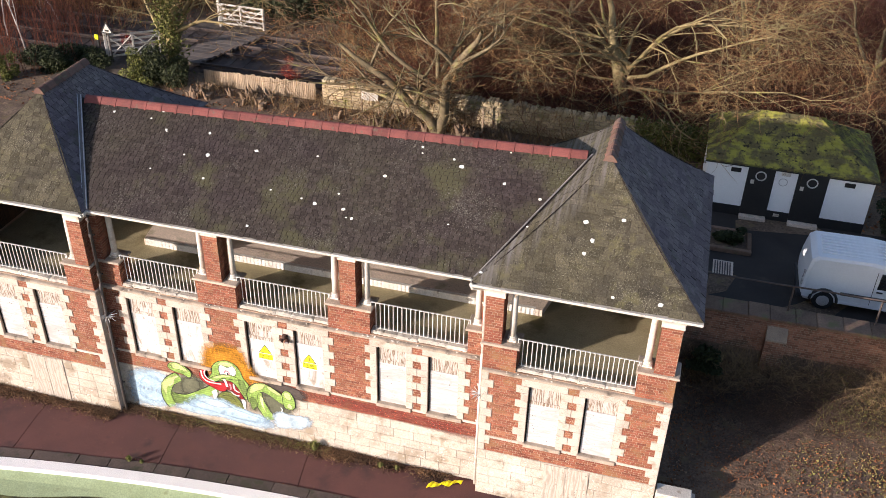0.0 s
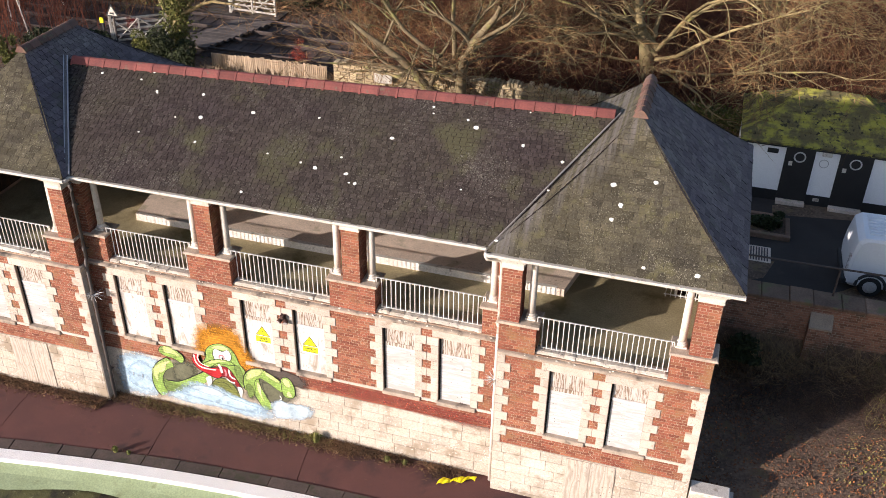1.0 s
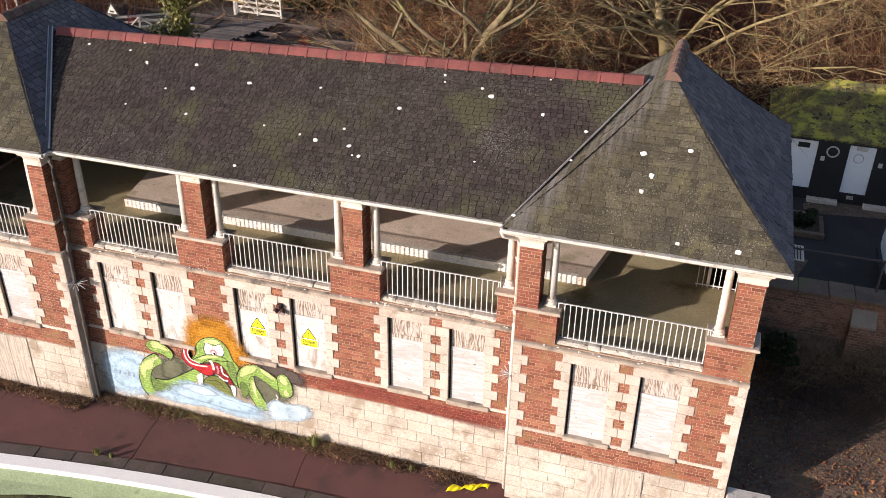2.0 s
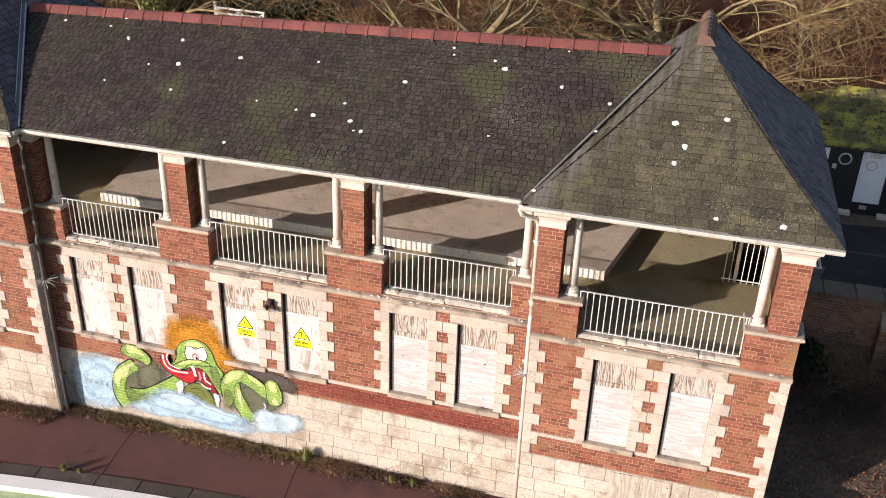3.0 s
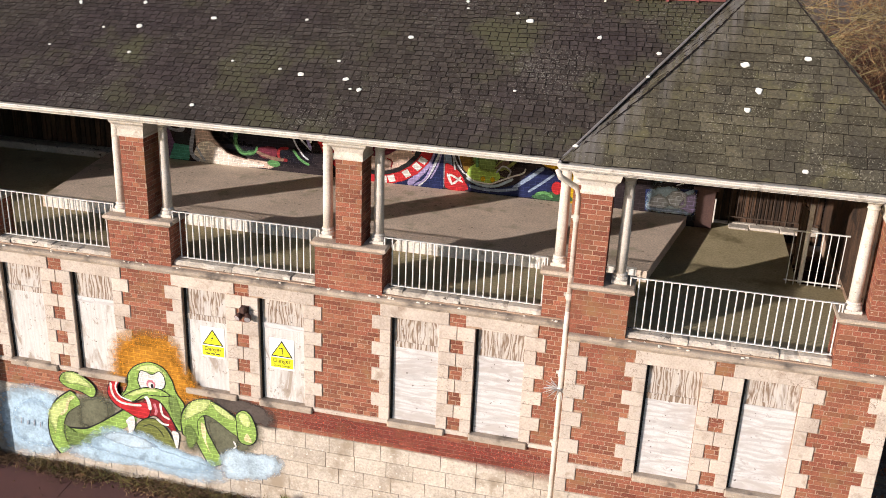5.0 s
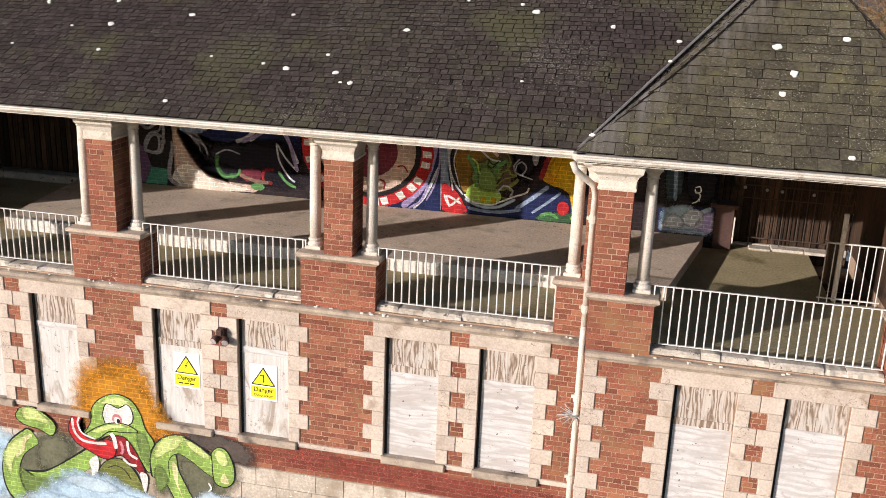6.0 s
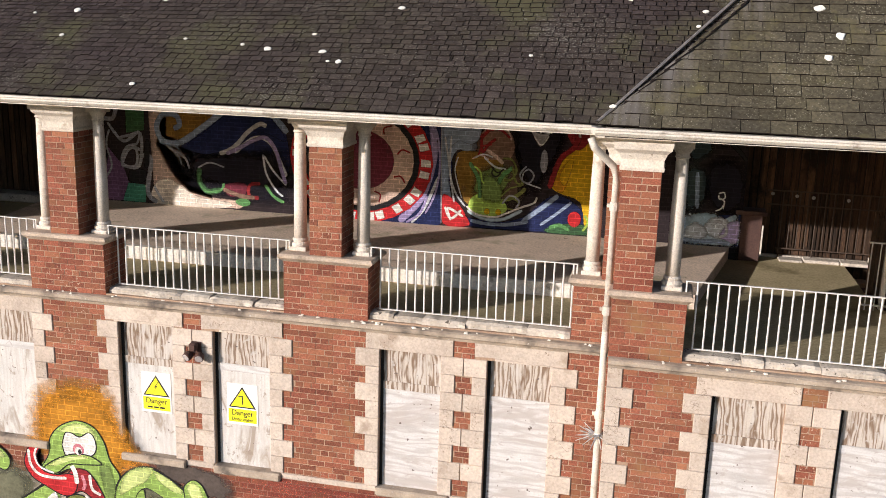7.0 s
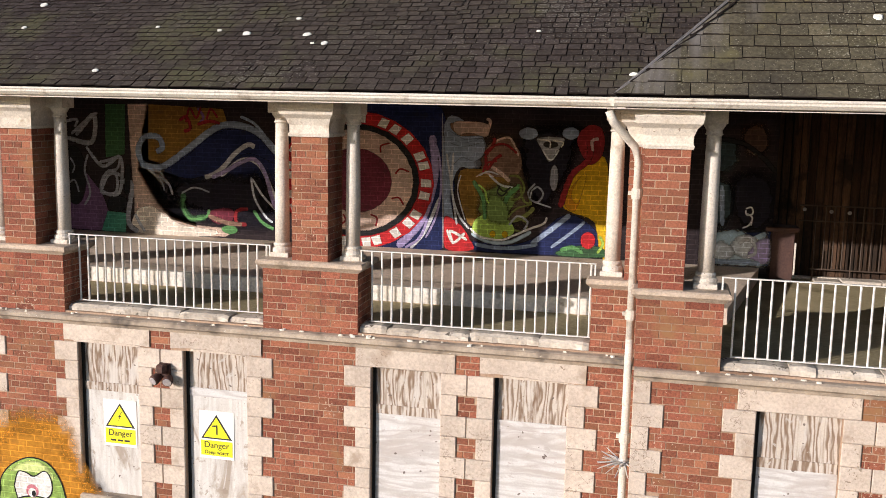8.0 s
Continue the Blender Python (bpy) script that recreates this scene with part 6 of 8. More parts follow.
blob(BACK, 2, P_MAROON, [(-4.23, 4.69), (-3.94, 4.76), (-3.77, 4.71), (-3.82, 4.52), (-4.04, 4.47), (-4.19, 4.52)])
stroke(BACK, 3, P_GREY, [(-6.91, 5.86), (-6.43, 5.79), (-6.37, 6.26), (-6.73, 5.9)], 0.089)
stroke(BACK, 3, P_GREY, [(-6.54, 5.71), (-6.23, 5.38), (-5.88, 5.54), (-5.92, 4.94), (-6.27, 4.96), (-6.15, 5.28), (-5.87, 5.23)], 0.066)
stroke(BACK, 3, P_GREY, [(-5.91, 5.13), (-5.68, 5.07), (-5.77, 4.46), (-5.58, 4.27)], 0.098)
blob(BACK, 2, P_BLACK, [(-6.1, 4.87), (-5.79, 4.85), (-5.83, 4.63), (-6.15, 4.63)])
wheel(BACK, (-1.63, 5.31), 1.32, 1.13)
blob(BACK, 0, P_NAVY, [(-1.94, 6.47), (-0.21, 6.51), (-0.16, 4.26), (-1.93, 4.23)])
stroke(BACK, 1, P_LILAC, [(-0.91, 4.26), (-0.51, 4.72), (-0.31, 5.45), (-0.36, 6.07)], 0.132)
stroke(BACK, 2, P_PALE, [(-0.69, 4.25), (-0.45, 4.54), (-0.22, 5.09)], 0.056)
stroke(BACK, 3, P_GREY, [(-0.2, 6.42), (-0.15, 4.28)], 0.023)
blob(BACK, 0, P_BLUEG, [(-0.17, 6.25), (0.19, 6.3), (0.52, 5.95), (0.39, 5.54), (0.1, 5.57), (-0.03, 5.19), (0.01, 4.7), (-0.14, 4.69)])
blob(BACK, 1, P_OCHRE, [(0.1, 5.53), (0.48, 5.57), (0.86, 5.47), (0.9, 5.14), (0.61, 4.91), (0.29, 4.65), (0.09, 5.15)])
blob(BACK, 1, P_BROWN, [(0.54, 5.95), (0.87, 6.05), (1.08, 5.78), (1.03, 5.5), (0.66, 5.45), (0.5, 5.65)])
blob(BACK, 1, P_SHADEG, [(0.37, 5.12), (0.67, 5.38), (1.06, 5.33), (0.97, 4.86), (0.68, 4.9), (0.42, 4.66)])
blob(BACK, 2, P_LIME, [(0.31, 4.62), (0.39, 4.8), (0.66, 4.9), (0.94, 4.75), (0.98, 4.56), (0.62, 4.43), (0.35, 4.49)])
stroke(BACK, 2, P_GREENB, [(0.52, 4.77), (0.49, 5.08), (0.32, 5.38)], 0.072)
stroke(BACK, 2, P_GREENB, [(0.77, 4.85), (0.87, 5.14), (1.07, 5.34)], 0.081)
stroke(BACK, 2, P_OLIVE, [(0.91, 4.75), (1.13, 4.84), (1.3, 4.99)], 0.071)
stroke(BACK, 3, P_PALE, [(0.12, 5.46), (0.07, 5.2), (0.2, 4.75)], 0.023)
blob(BACK, 2, P_RED, [(-0.14, 4.79), (0.12, 4.68), (0.28, 4.47), (0.34, 4.27), (-0.12, 4.28)])
stroke(BACK, 3, P_WHITE, [(-0.09, 4.58), (0.02, 4.38), (0.2, 4.54)], 0.046)
stroke(BACK, 3, P_WHITE, [(0.02, 4.35), (-0.04, 4.56), (0.24, 4.43)], 0.046)
blob(BACK, 1, P_NAVY, [(0.31, 4.42), (0.88, 4.39), (1.31, 4.53), (1.74, 4.9), (2.12, 4.82), (2.43, 4.43), (2.28, 4.28), (1.24, 4.25), (0.39, 4.26)])
stroke(BACK, 3, P_SKYL, [(0.31, 4.54), (0.59, 4.42), (0.92, 4.43), (1.26, 4.61)], 0.064)
stroke(BACK, 3, P_BLUEG, [(1.27, 4.42), (1.62, 4.7), (1.86, 4.91)], 0.080)
stroke(BACK, 3, P_BLUEG, [(1.58, 4.38), (1.89, 4.63), (2.09, 4.81)], 0.052)
blob(BACK, 1, P_YELLOW, [(1.73, 5.08), (1.9, 5.53), (2.13, 5.73), (2.4, 5.72), (2.49, 4.29), (2.33, 4.34), (2.23, 4.8), (1.88, 4.94)])
blob(BACK, 2, P_AMBER, [(1.76, 5.09), (1.94, 5.45), (2.03, 5.28), (1.93, 4.96)])
stroke(BACK, 2, P_REDD, [(1.7, 5.02), (1.85, 5.5), (2.11, 5.78), (2.12, 6.05)], 0.104)
blob(BACK, 1, P_REDD, [(1.91, 6.05), (2.07, 6.29), (2.31, 6.23), (2.33, 5.87), (2.12, 5.68)])
blob(BACK, 1, P_GREY, [(1.31, 6.08), (1.73, 6.08), (1.61, 5.85), (1.51, 5.71), (1.39, 5.88)])
oval(BACK, 2, P_BLACK, (1.52, 5.98), 0.120, 0.060)
oval(BACK, 1, P_GREY, (1.59, 5.47), 0.069, 0.210)
oval(BACK, 1, P_BLUEG, (1.17, 6.14), 0.157, 0.100)
oval(BACK, 1, P_BLUEG, (1.82, 6.16), 0.136, 0.100)
blob(BACK, 2, P_GREEND, [(1.67, 4.33), (2.02, 4.44), (2.36, 4.43), (2.44, 4.27), (1.76, 4.25)])
oval(BACK, 3, P_RED, (2.15, 4.52), 0.120, 0.140)
stroke(BACK, 3, P_OLIVE, [(1.07, 5.34), (1.12, 5.11), (1.24, 5.05), (1.2, 5.19)], 0.044)
blob(BACK, 0, P_DUSK, [(3.85, 6.14), (4.28, 6.12), (4.28, 5.71), (3.94, 5.61)])
stroke(BACK, 1, P_BLACK, [(4.03, 6.14), (4.37, 6.07), (4.65, 5.87), (4.83, 5.68)], 0.079)
blob(BACK, 0, P_EARTH, [(4.3, 6.32), (4.66, 6.37), (4.73, 5.97), (4.41, 5.88)])
blob(BACK, 0, P_DUSK, [(3.89, 5.53), (4.25, 5.52), (4.24, 4.87), (3.94, 4.8)])
stroke(BACK, 1, P_BLUEG, [(4.09, 5.45), (4.13, 4.85)], 0.072)
film(BACK, 0, [(3.85, 4.7), (4.83, 4.81), (4.83, 4.26), (3.88, 4.26)], P_NAVY)
blob(BACK, 1, P_SKY, [(3.9, 4.67), (4.17, 4.8), (4.42, 4.8), (4.57, 4.72), (4.80, 4.78), (4.82, 4.27), (4.45, 4.26), (3.93, 4.27)])
blob(BACK, 2, P_SKYL, [(3.93, 4.43), (4.19, 4.51), (4.51, 4.43), (4.80, 4.38), (4.81, 4.27), (4.45, 4.26), (3.94, 4.27)])
blob(BACK, 3, P_MIST, [(4.22, 4.5), (4.36, 4.72), (4.55, 4.74), (4.70, 4.62), (4.66, 4.42), (4.45, 4.36)])
blob(BACK, 3, P_MIST, [(3.92, 4.36), (4.05, 4.62), (4.24, 4.60), (4.34, 4.42), (4.16, 4.30)])
blob(BACK, 3, P_LILACS, [(4.50, 4.42), (4.64, 4.66), (4.83, 4.70), (4.83, 4.32), (4.66, 4.30)])
stroke(BACK, 4, P_PALE, [(4.38, 4.58), (4.48, 4.66), (4.60, 4.60), (4.62, 4.46), (4.52, 4.40)], 0.05)
stroke(BACK, 4, P_BLUEG, [(3.95, 4.33), (4.2, 4.31), (4.45, 4.33), (4.7, 4.30)], 0.07)
stroke(BACK, 3, P_WHITE, [(4.47, 5.05), (4.55, 4.99), (4.51, 4.88), (4.42, 4.83)], 0.024)
stroke(BACK, 3, P_WHITE, [(4.55, 4.99), (4.54, 4.87)], 0.024)
stroke(BACK, 3, P_WHITE, [(4.45, 5.12), (4.53, 5.14), (4.55, 5.05), (4.47, 5.03), (4.45, 5.1)], 0.024)
blob(BACK, 0, P_NIGHT, [(4.19, 5.62), (4.8, 5.68), (4.87, 4.82), (4.33, 4.81)])
blob(BACK, 0, P_EARTH, [(0.38, 6.07), (0.86, 6.14), (1.09, 5.93), (1.24, 5.59), (1.36, 5.16), (1.26, 4.7), (0.87, 4.5), (0.42, 4.55), (0.21, 4.83), (0.29, 5.29)])
stroke(BACK, 3, P_TAN, [(0.66, 6.01), (0.86, 6.07), (0.97, 5.93), (1.02, 5.79)], 0.035)
stroke(BACK, 3, P_TAN, [(0.6, 5.61), (0.75, 5.52), (0.9, 5.39)], 0.062)
stroke(BACK, 3, P_TAN, [(0.36, 5.44), (0.5, 5.51), (0.65, 5.45)], 0.027)
stroke(BACK, 3, P_REDD, [(0.51, 5.78), (0.54, 5.57), (0.64, 5.71), (0.76, 5.8)], 0.053)
stroke(BACK, 3, P_REDD, [(0.49, 5.81), (0.61, 5.92), (0.65, 6.06)], 0.062)
stroke(BACK, 3, P_TAN, [(0.52, 6.13), (0.57, 6.3), (0.51, 6.35)], 0.053)
stroke(BACK, 3, P_OLIVE, [(0.89, 5.48), (1.05, 5.46), (1.13, 5.29), (1.05, 5.13), (0.92, 5.11)], 0.044)
stroke(BACK, 3, P_LIME, [(0.4, 5.32), (0.51, 5.23), (0.55, 5.07), (0.59, 5.04)], 0.032)
stroke(BACK, 3, P_OLIVE, [(0.88, 4.82), (1.03, 4.97), (1.24, 5.04)], 0.036)
stroke(BACK, 3, P_OLIVE, [(0.99, 4.63), (1.14, 4.61), (1.2, 4.72), (1.11, 4.8), (1.01, 4.76)], 0.036)
stroke(BACK, 3, P_BLACK, [(0.76, 5.33), (0.71, 5.22), (0.78, 5.16), (0.87, 5.23)], 0.027)
blob(BACK, 2, P_SHADEG, [(0.58, 5.22), (0.81, 5.14), (0.95, 4.9), (0.88, 4.68), (0.56, 4.72), (0.51, 5.04)])
stroke(BACK, 4, P_WHITE, [(0.29, 4.62), (0.42, 4.51), (0.58, 4.47), (0.8, 4.46), (1.01, 4.55), (1.22, 4.65), (1.45, 4.75), (1.5, 4.85)], 0.036)
stroke(BACK, 4, P_BLUEG, [(0.37, 4.37), (0.7, 4.33), (1.05, 4.35), (1.37, 4.42)], 0.064)
oval(BACK, 4, P_YELLOW, (0.65, 4.55), 0.054, 0.060)
oval(BACK, 4, P_YELLOW, (0.85, 4.55), 0.054, 0.060)
stroke(BACK, 3, P_LILAC, [(-0.38, 6.05), (-0.25, 5.79), (-0.2, 5.27), (-0.27, 4.8), (-0.44, 4.43)], 0.036)
stroke(BACK, 3, P_LILAC, [(-0.78, 4.25), (-0.54, 4.43), (-0.41, 4.74)], 0.047)
stroke(BACK, 3, P_PALE, [(-0.01, 5.81), (-0.02, 5.19), (0.1, 4.82), (0.27, 4.61)], 0.036)
blob(BACK, 2, P_BLUEG, [(-0.15, 6.14), (0.16, 6.03), (0.45, 6.04), (0.49, 5.81), (0.32, 5.68), (0.12, 5.73), (-0.06, 5.55), (-0.13, 5.54)])
blob(BACK, 3, P_BROWN, [(-0.06, 6.28), (0.46, 6.3), (0.48, 6.12), (0.27, 6.07), (0.04, 6.09)])
stroke(BACK, 3, P_WHITE, [(1.33, 6.05), (1.5, 6.03), (1.51, 5.93)], 0.022)
stroke(BACK, 3, P_WHITE, [(1.55, 6.04), (1.71, 6.02), (1.68, 5.94)], 0.021)
stroke(BACK, 3, P_PALE, [(1.4, 5.89), (1.53, 5.74), (1.65, 5.9)], 0.026)
stroke(BACK, 3, P_PALE, [(1.25, 5.25), (1.24, 5.12), (1.38, 5.06), (1.56, 5.01)], 0.026)
stroke(BACK, 3, P_REDD, [(1.99, 5.88), (2.11, 5.93), (2.22, 6.06)], 0.042)
stroke(BACK, 3, P_TAN, [(2.17, 5.9), (2.15, 6.05), (2.25, 6.09)], 0.051)
blob(BACK, 3, P_YELLOW, [(1.86, 5.22), (1.97, 5.48), (2.09, 5.54), (2.02, 5.19), (1.94, 5.08)])
stroke(BACK, 3, P_LIME, [(2.3, 4.33), (2.38, 4.48), (2.32, 4.6)], 0.043)
stroke(BACK, 3, P_GREENB, [(1.73, 4.34), (1.9, 4.4), (2.08, 4.32)], 0.070)
blob(BACK, 2, P_NAVY, [(-4.96, 5.36), (-4.54, 5.68), (-4.05, 6.03), (-3.55, 6.07), (-3.21, 5.86), (-3.01, 5.53), (-3.51, 5.68), (-3.92, 5.44), (-4.21, 5.3), (-4.65, 5.22)])
stroke(BACK, 4, P_PALE, [(-4.3, 5.26), (-4.13, 5.32), (-3.94, 5.46), (-3.75, 5.67), (-3.51, 5.83), (-3.39, 5.79)], 0.083)
stroke(BACK, 4, P_LILAC, [(-4.17, 5.26), (-3.88, 5.4), (-3.62, 5.54), (-3.39, 5.59), (-3.21, 5.37), (-3.1, 5.0), (-3.02, 4.78)], 0.072)
stroke(BACK, 4, P_BLUEG, [(-3.64, 6.29), (-3.42, 6.2), (-3.25, 6.04), (-3.11, 5.84)], 0.050)
stroke(BACK, 4, P_GREY, [(-5.37, 5.35), (-5.22, 5.28), (-5.16, 5.16)], 0.027)
stroke(BACK, 4, P_GREY, [(-5.28, 5.37), (-5.11, 5.3), (-5.05, 5.17)], 0.027)
stroke(BACK, 4, P_REDD, [(-4.75, 6.2), (-4.62, 6.26), (-4.55, 6.08), (-4.67, 6.02)], 0.062)
stroke(BACK, 4, P_REDD, [(-4.42, 6.14), (-4.21, 6.2), (-4.01, 6.17)], 0.062)
stroke(BACK, 4, P_GREENB, [(-4.7, 4.89), (-4.71, 4.7), (-4.57, 4.54), (-4.29, 4.59), (-4.23, 4.72)], 0.053)
stroke(BACK, 4, P_BROWN, [(-4.25, 4.61), (-3.94, 4.51), (-3.63, 4.49)], 0.083)
stroke(BACK, 4, P_GREENB, [(-3.42, 4.74), (-3.26, 4.54), (-3.06, 4.44)], 0.061)
stroke(BACK, 4, P_GREY, [(-6.29, 5.45), (-6.07, 5.5), (-5.9, 5.56), (-5.95, 5.35), (-6.15, 5.3)], 0.055)
stroke(BACK, 4, P_GREY, [(-6.29, 4.92), (-6.13, 5.22), (-5.97, 5.23), (-5.99, 4.94), (-6.27, 4.91)], 0.055)
stroke(BACK, 4, P_GREY, [(-6.96, 6.13), (-6.7, 6.17), (-6.75, 6.04)], 0.055)
stroke(BACK, 4, P_GREY, [(-6.82, 5.92), (-6.55, 6.14), (-6.3, 6.3)], 0.056)
stroke(BACK, 4, P_GREY, [(-6.86, 5.51), (-6.78, 5.37), (-6.83, 5.24)], 0.033)
stroke(BACK, 4, P_GREY, [(-6.95, 5.03), (-6.79, 5.12), (-6.71, 4.91)], 0.034)
stroke(BACK, 4, P_PALE, [(-5.63, 4.58), (-5.55, 4.43), (-5.45, 4.28)], 0.054)
blob(BACK, 2, P_BLACK, [(-5.79, 5.39), (-5.69, 5.39), (-5.72, 4.95), (-5.83, 4.94)])
blob(BACK, 0, P_NIGHT, [(1.08, 6.31), (1.94, 6.33), (1.99, 5.96), (1.76, 5.27), (1.39, 4.81), (1.11, 5.24), (1.0, 5.93)])
stroke(BACK, 3, P_GREY, [(1.24, 5.25), (1.34, 5.32), (1.43, 5.22), (1.36, 5.09), (1.24, 5.12), (1.2, 5.24), (1.3, 5.37)], 0.031)
stroke(BACK, 3, P_GREY, [(0.91, 4.7), (1.04, 4.85), (1.2, 4.77), (1.15, 4.64)], 0.036)
stroke(BACK, 3, P_PALE, [(0.57, 5.48), (0.76, 5.33), (0.95, 5.3)], 0.036)
stroke(BACK, 3, P_REDD, [(0.49, 5.74), (0.61, 5.92), (0.82, 5.96), (1.0, 5.83)], 0.044)
stroke(BACK, 3, P_REDD, [(0.47, 5.51), (0.53, 5.66), (0.69, 5.7)], 0.036)
stroke(BACK, 3, P_PALE, [(0.41, 5.46), (0.55, 5.53), (0.72, 5.49)], 0.027)
stroke(BACK, 3, P_BLUEG, [(-0.07, 5.99), (0.17, 5.94), (0.45, 6.02)], 0.072)
stroke(BACK, 3, P_PALE, [(-0.12, 5.79), (-0.06, 5.46), (0.01, 5.01), (0.07, 4.67)], 0.036)
stroke(BACK, 3, P_BLACK, [(0.7, 5.33), (0.81, 5.23), (0.92, 5.3)], 0.027)
blob(BACK, 3, P_TAN, [(-0.02, 6.29), (0.25, 6.31), (0.55, 6.26), (0.52, 6.07), (0.25, 6.12), (0.04, 6.09)])
stroke(BACK, 4, P_GREY, [(-6.51, 5.58), (-6.58, 5.3), (-6.49, 4.92), (-6.61, 4.69)], 0.044)
stroke(BACK, 3, P_GREY, [(-5.16, 5.26), (-4.97, 5.11), (-4.91, 4.94)], 0.042)
stroke(BACK, 3, P_GREY, [(-5.33, 5.33), (-5.12, 5.17), (-5.06, 5.0)], 0.032)
stroke(BACK, 3, P_PURPLE, [(-4.41, 6.42), (-4.31, 6.27), (-4.4, 6.14)], 0.052)
stroke(BACK, 3, P_REDD, [(-4.63, 6.17), (-4.56, 6.41), (-4.44, 6.25), (-4.35, 6.43)], 0.041)
stroke(BACK, 3, P_REDD, [(-4.25, 6.23), (-4.17, 6.4), (-4.05, 6.26)], 0.041)
BACK = BACK_SAVE

# ---- behind the pavilion: lane, brick wall, lavatory block, van ----
bm = bmesh.new()
box(bm, 7.7, 60, 6.3, 13.4, 1.0, 1.405)
tagged(part("road", bm, ASPH), "dark damp asphalt lane", "road", kind="structure")
BRICK_OLD = surf("old_dark_brick", (0.27, 0.13, 0.085), (0.19, 0.10, 0.07), 1.5, 30, 0.95, 0.4, rand=0.3, island=True, stain=(0.09, 0.07, 0.05), stain_at=0.55, stain_scale=1.2)
MORTAR_OLD = surf("old_mortar", (0.34, 0.27, 0.21), (0.24, 0.19, 0.15), 2, 40, 0.95, 0.3)
COPE_M = surf("mossy_coping", (0.24, 0.15, 0.10), (0.14, 0.09, 0.065), 1.8, 25, 0.95, 0.5, rand=0.25, stain=(0.16, 0.14, 0.07), stain_at=0.56, stain_scale=2)
lw = tagged(new("lane_wall"), "old brick retaining wall with buttress and worn coping", "wall", kind="structure")
one("mortar_body", 7.4, 30, 5.758, 6.35, 0.3, 2.52, MORTAR_OLD, lw, 0)
lay(brick_rects(14.0, 2.0), wall_frame(7.4, 5.758, 0.52, 1, 0), lw, mats=(BRICK, BRICK_OLD))
x = 7.4
while x < 28:
    w = rk.uniform(0.5, 0.75)
    one("coping_stone", x + 0.004, x + w - 0.004, 5.70, 6.40, 2.52, 2.62 + rk.uniform(-0.012, 0.012), COPE_M, lw, 0.02)
    x += w
bt = thing("wall_buttress", (10.35, 5.6, 0.6), "brick buttress with sloping cap against the wall", "buttress")
bm = bmesh.new()
prism(bm, [(5.76, 0.3), (5.46, 0.3), (5.46, 2.05), (5.76, 2.35)], 10.05, 10.62, 'x')
part("core", bm, MORTAR_OLD, bt)
lay(brick_rects(0.57, 1.5), wall_frame(10.05, 5.46, 0.5, 1, 0), bt, mats=(BRICK, BRICK_OLD))
lay(brick_rects(0.30, 1.5), wall_frame(10.05, 5.76, 0.5, 0, -1), bt, mats=(BRICK, BRICK_OLD))
STEEL = surf("rusty_rail", (0.10, 0.075, 0.065), (0.07, 0.055, 0.05), 5, 40, 0.7, 0.1)
gr = thing("guard_rail", (10, 6.25, 2.6), "thin rusty guard rail on the wall top", "railing")
bm = bmesh.new()
tube(bm, [(7.6, 6.25, 3.45), (12, 6.25, 3.47), (20, 6.25, 3.5)], 0.026, 6)
part("rail", bm, STEEL, gr)
for x in (8.2, 10.55, 12.9, 15.2):
    bm = bmesh.new()
    tube(bm, [(x, 6.25, 2.6), (x, 6.25, 3.46)], 0.028, 6)
    part("post", bm, STEEL, gr)
# low front boundary wall right of the tower
bw = tagged(new("front_boundary_wall"), "low stone wall with whitish coping", "wall", kind="structure")
one("body", 7.56, 8.5, -0.42, -0.12, GROUND - 0.4, 1.18, STONE, bw, 0.0)
x = 7.56
while x < 8.2:
    w = rk.uniform(0.6, 0.9)
    one("coping_stone", x + 0.004, x + w - 0.004, -0.46, -0.08, 1.18, 1.27 + rk.uniform(-0.01, 0.01), PALE, bw, 0.02)
    x += w

# lavatory block
LAV_W = surf("white_render", (0.92, 0.91, 0.90), (0.88, 0.87, 0.86), 1.5, 30, 0.7, 0.2, fine_amt=0.06, stain=(0.45, 0.43, 0.41), stain_at=0.72, stain_scale=2)
LAV_K = surf("black_paint", (0.022, 0.021, 0.021), (0.03, 0.028, 0.027), 2, 30, 0.6, 0.1)
MOSS = surf("moss", (0.12, 0.10, 0.05), (0.17, 0.15, 0.055), 2.0, 14, 1.0, 0.9, dist=0.03, stain=(0.33, 0.31, 0.06), stain_at=0.47, stain_scale=2.0, speck=(0.045, 0.04, 0.025), speck_at=0.60, speck_scale=6)
lav = thing("lavatory_block", (10.8, 14, 1.4), "small white rendered lavatory with black doors and mossy roof", "outbuilding")
LX0, LX1, LY0, LY1, LZ0, LZ1 = 7.95, 13.45, 13.4, 17.0, 1.35, 3.50
bm = bmesh.new()
box(bm, LX0, LX1, LY0 + 0.02, LY1, LZ0, LZ1)
part("wall", bm, LAV_W, lav)
one("plinth_band", LX0 - 0.01, LX1 + 0.01, LY0 - 0.0, LY0 + 0.1, LZ0, LZ0 + 0.42, LAV_K, lav, 0.004, "black painted plinth")
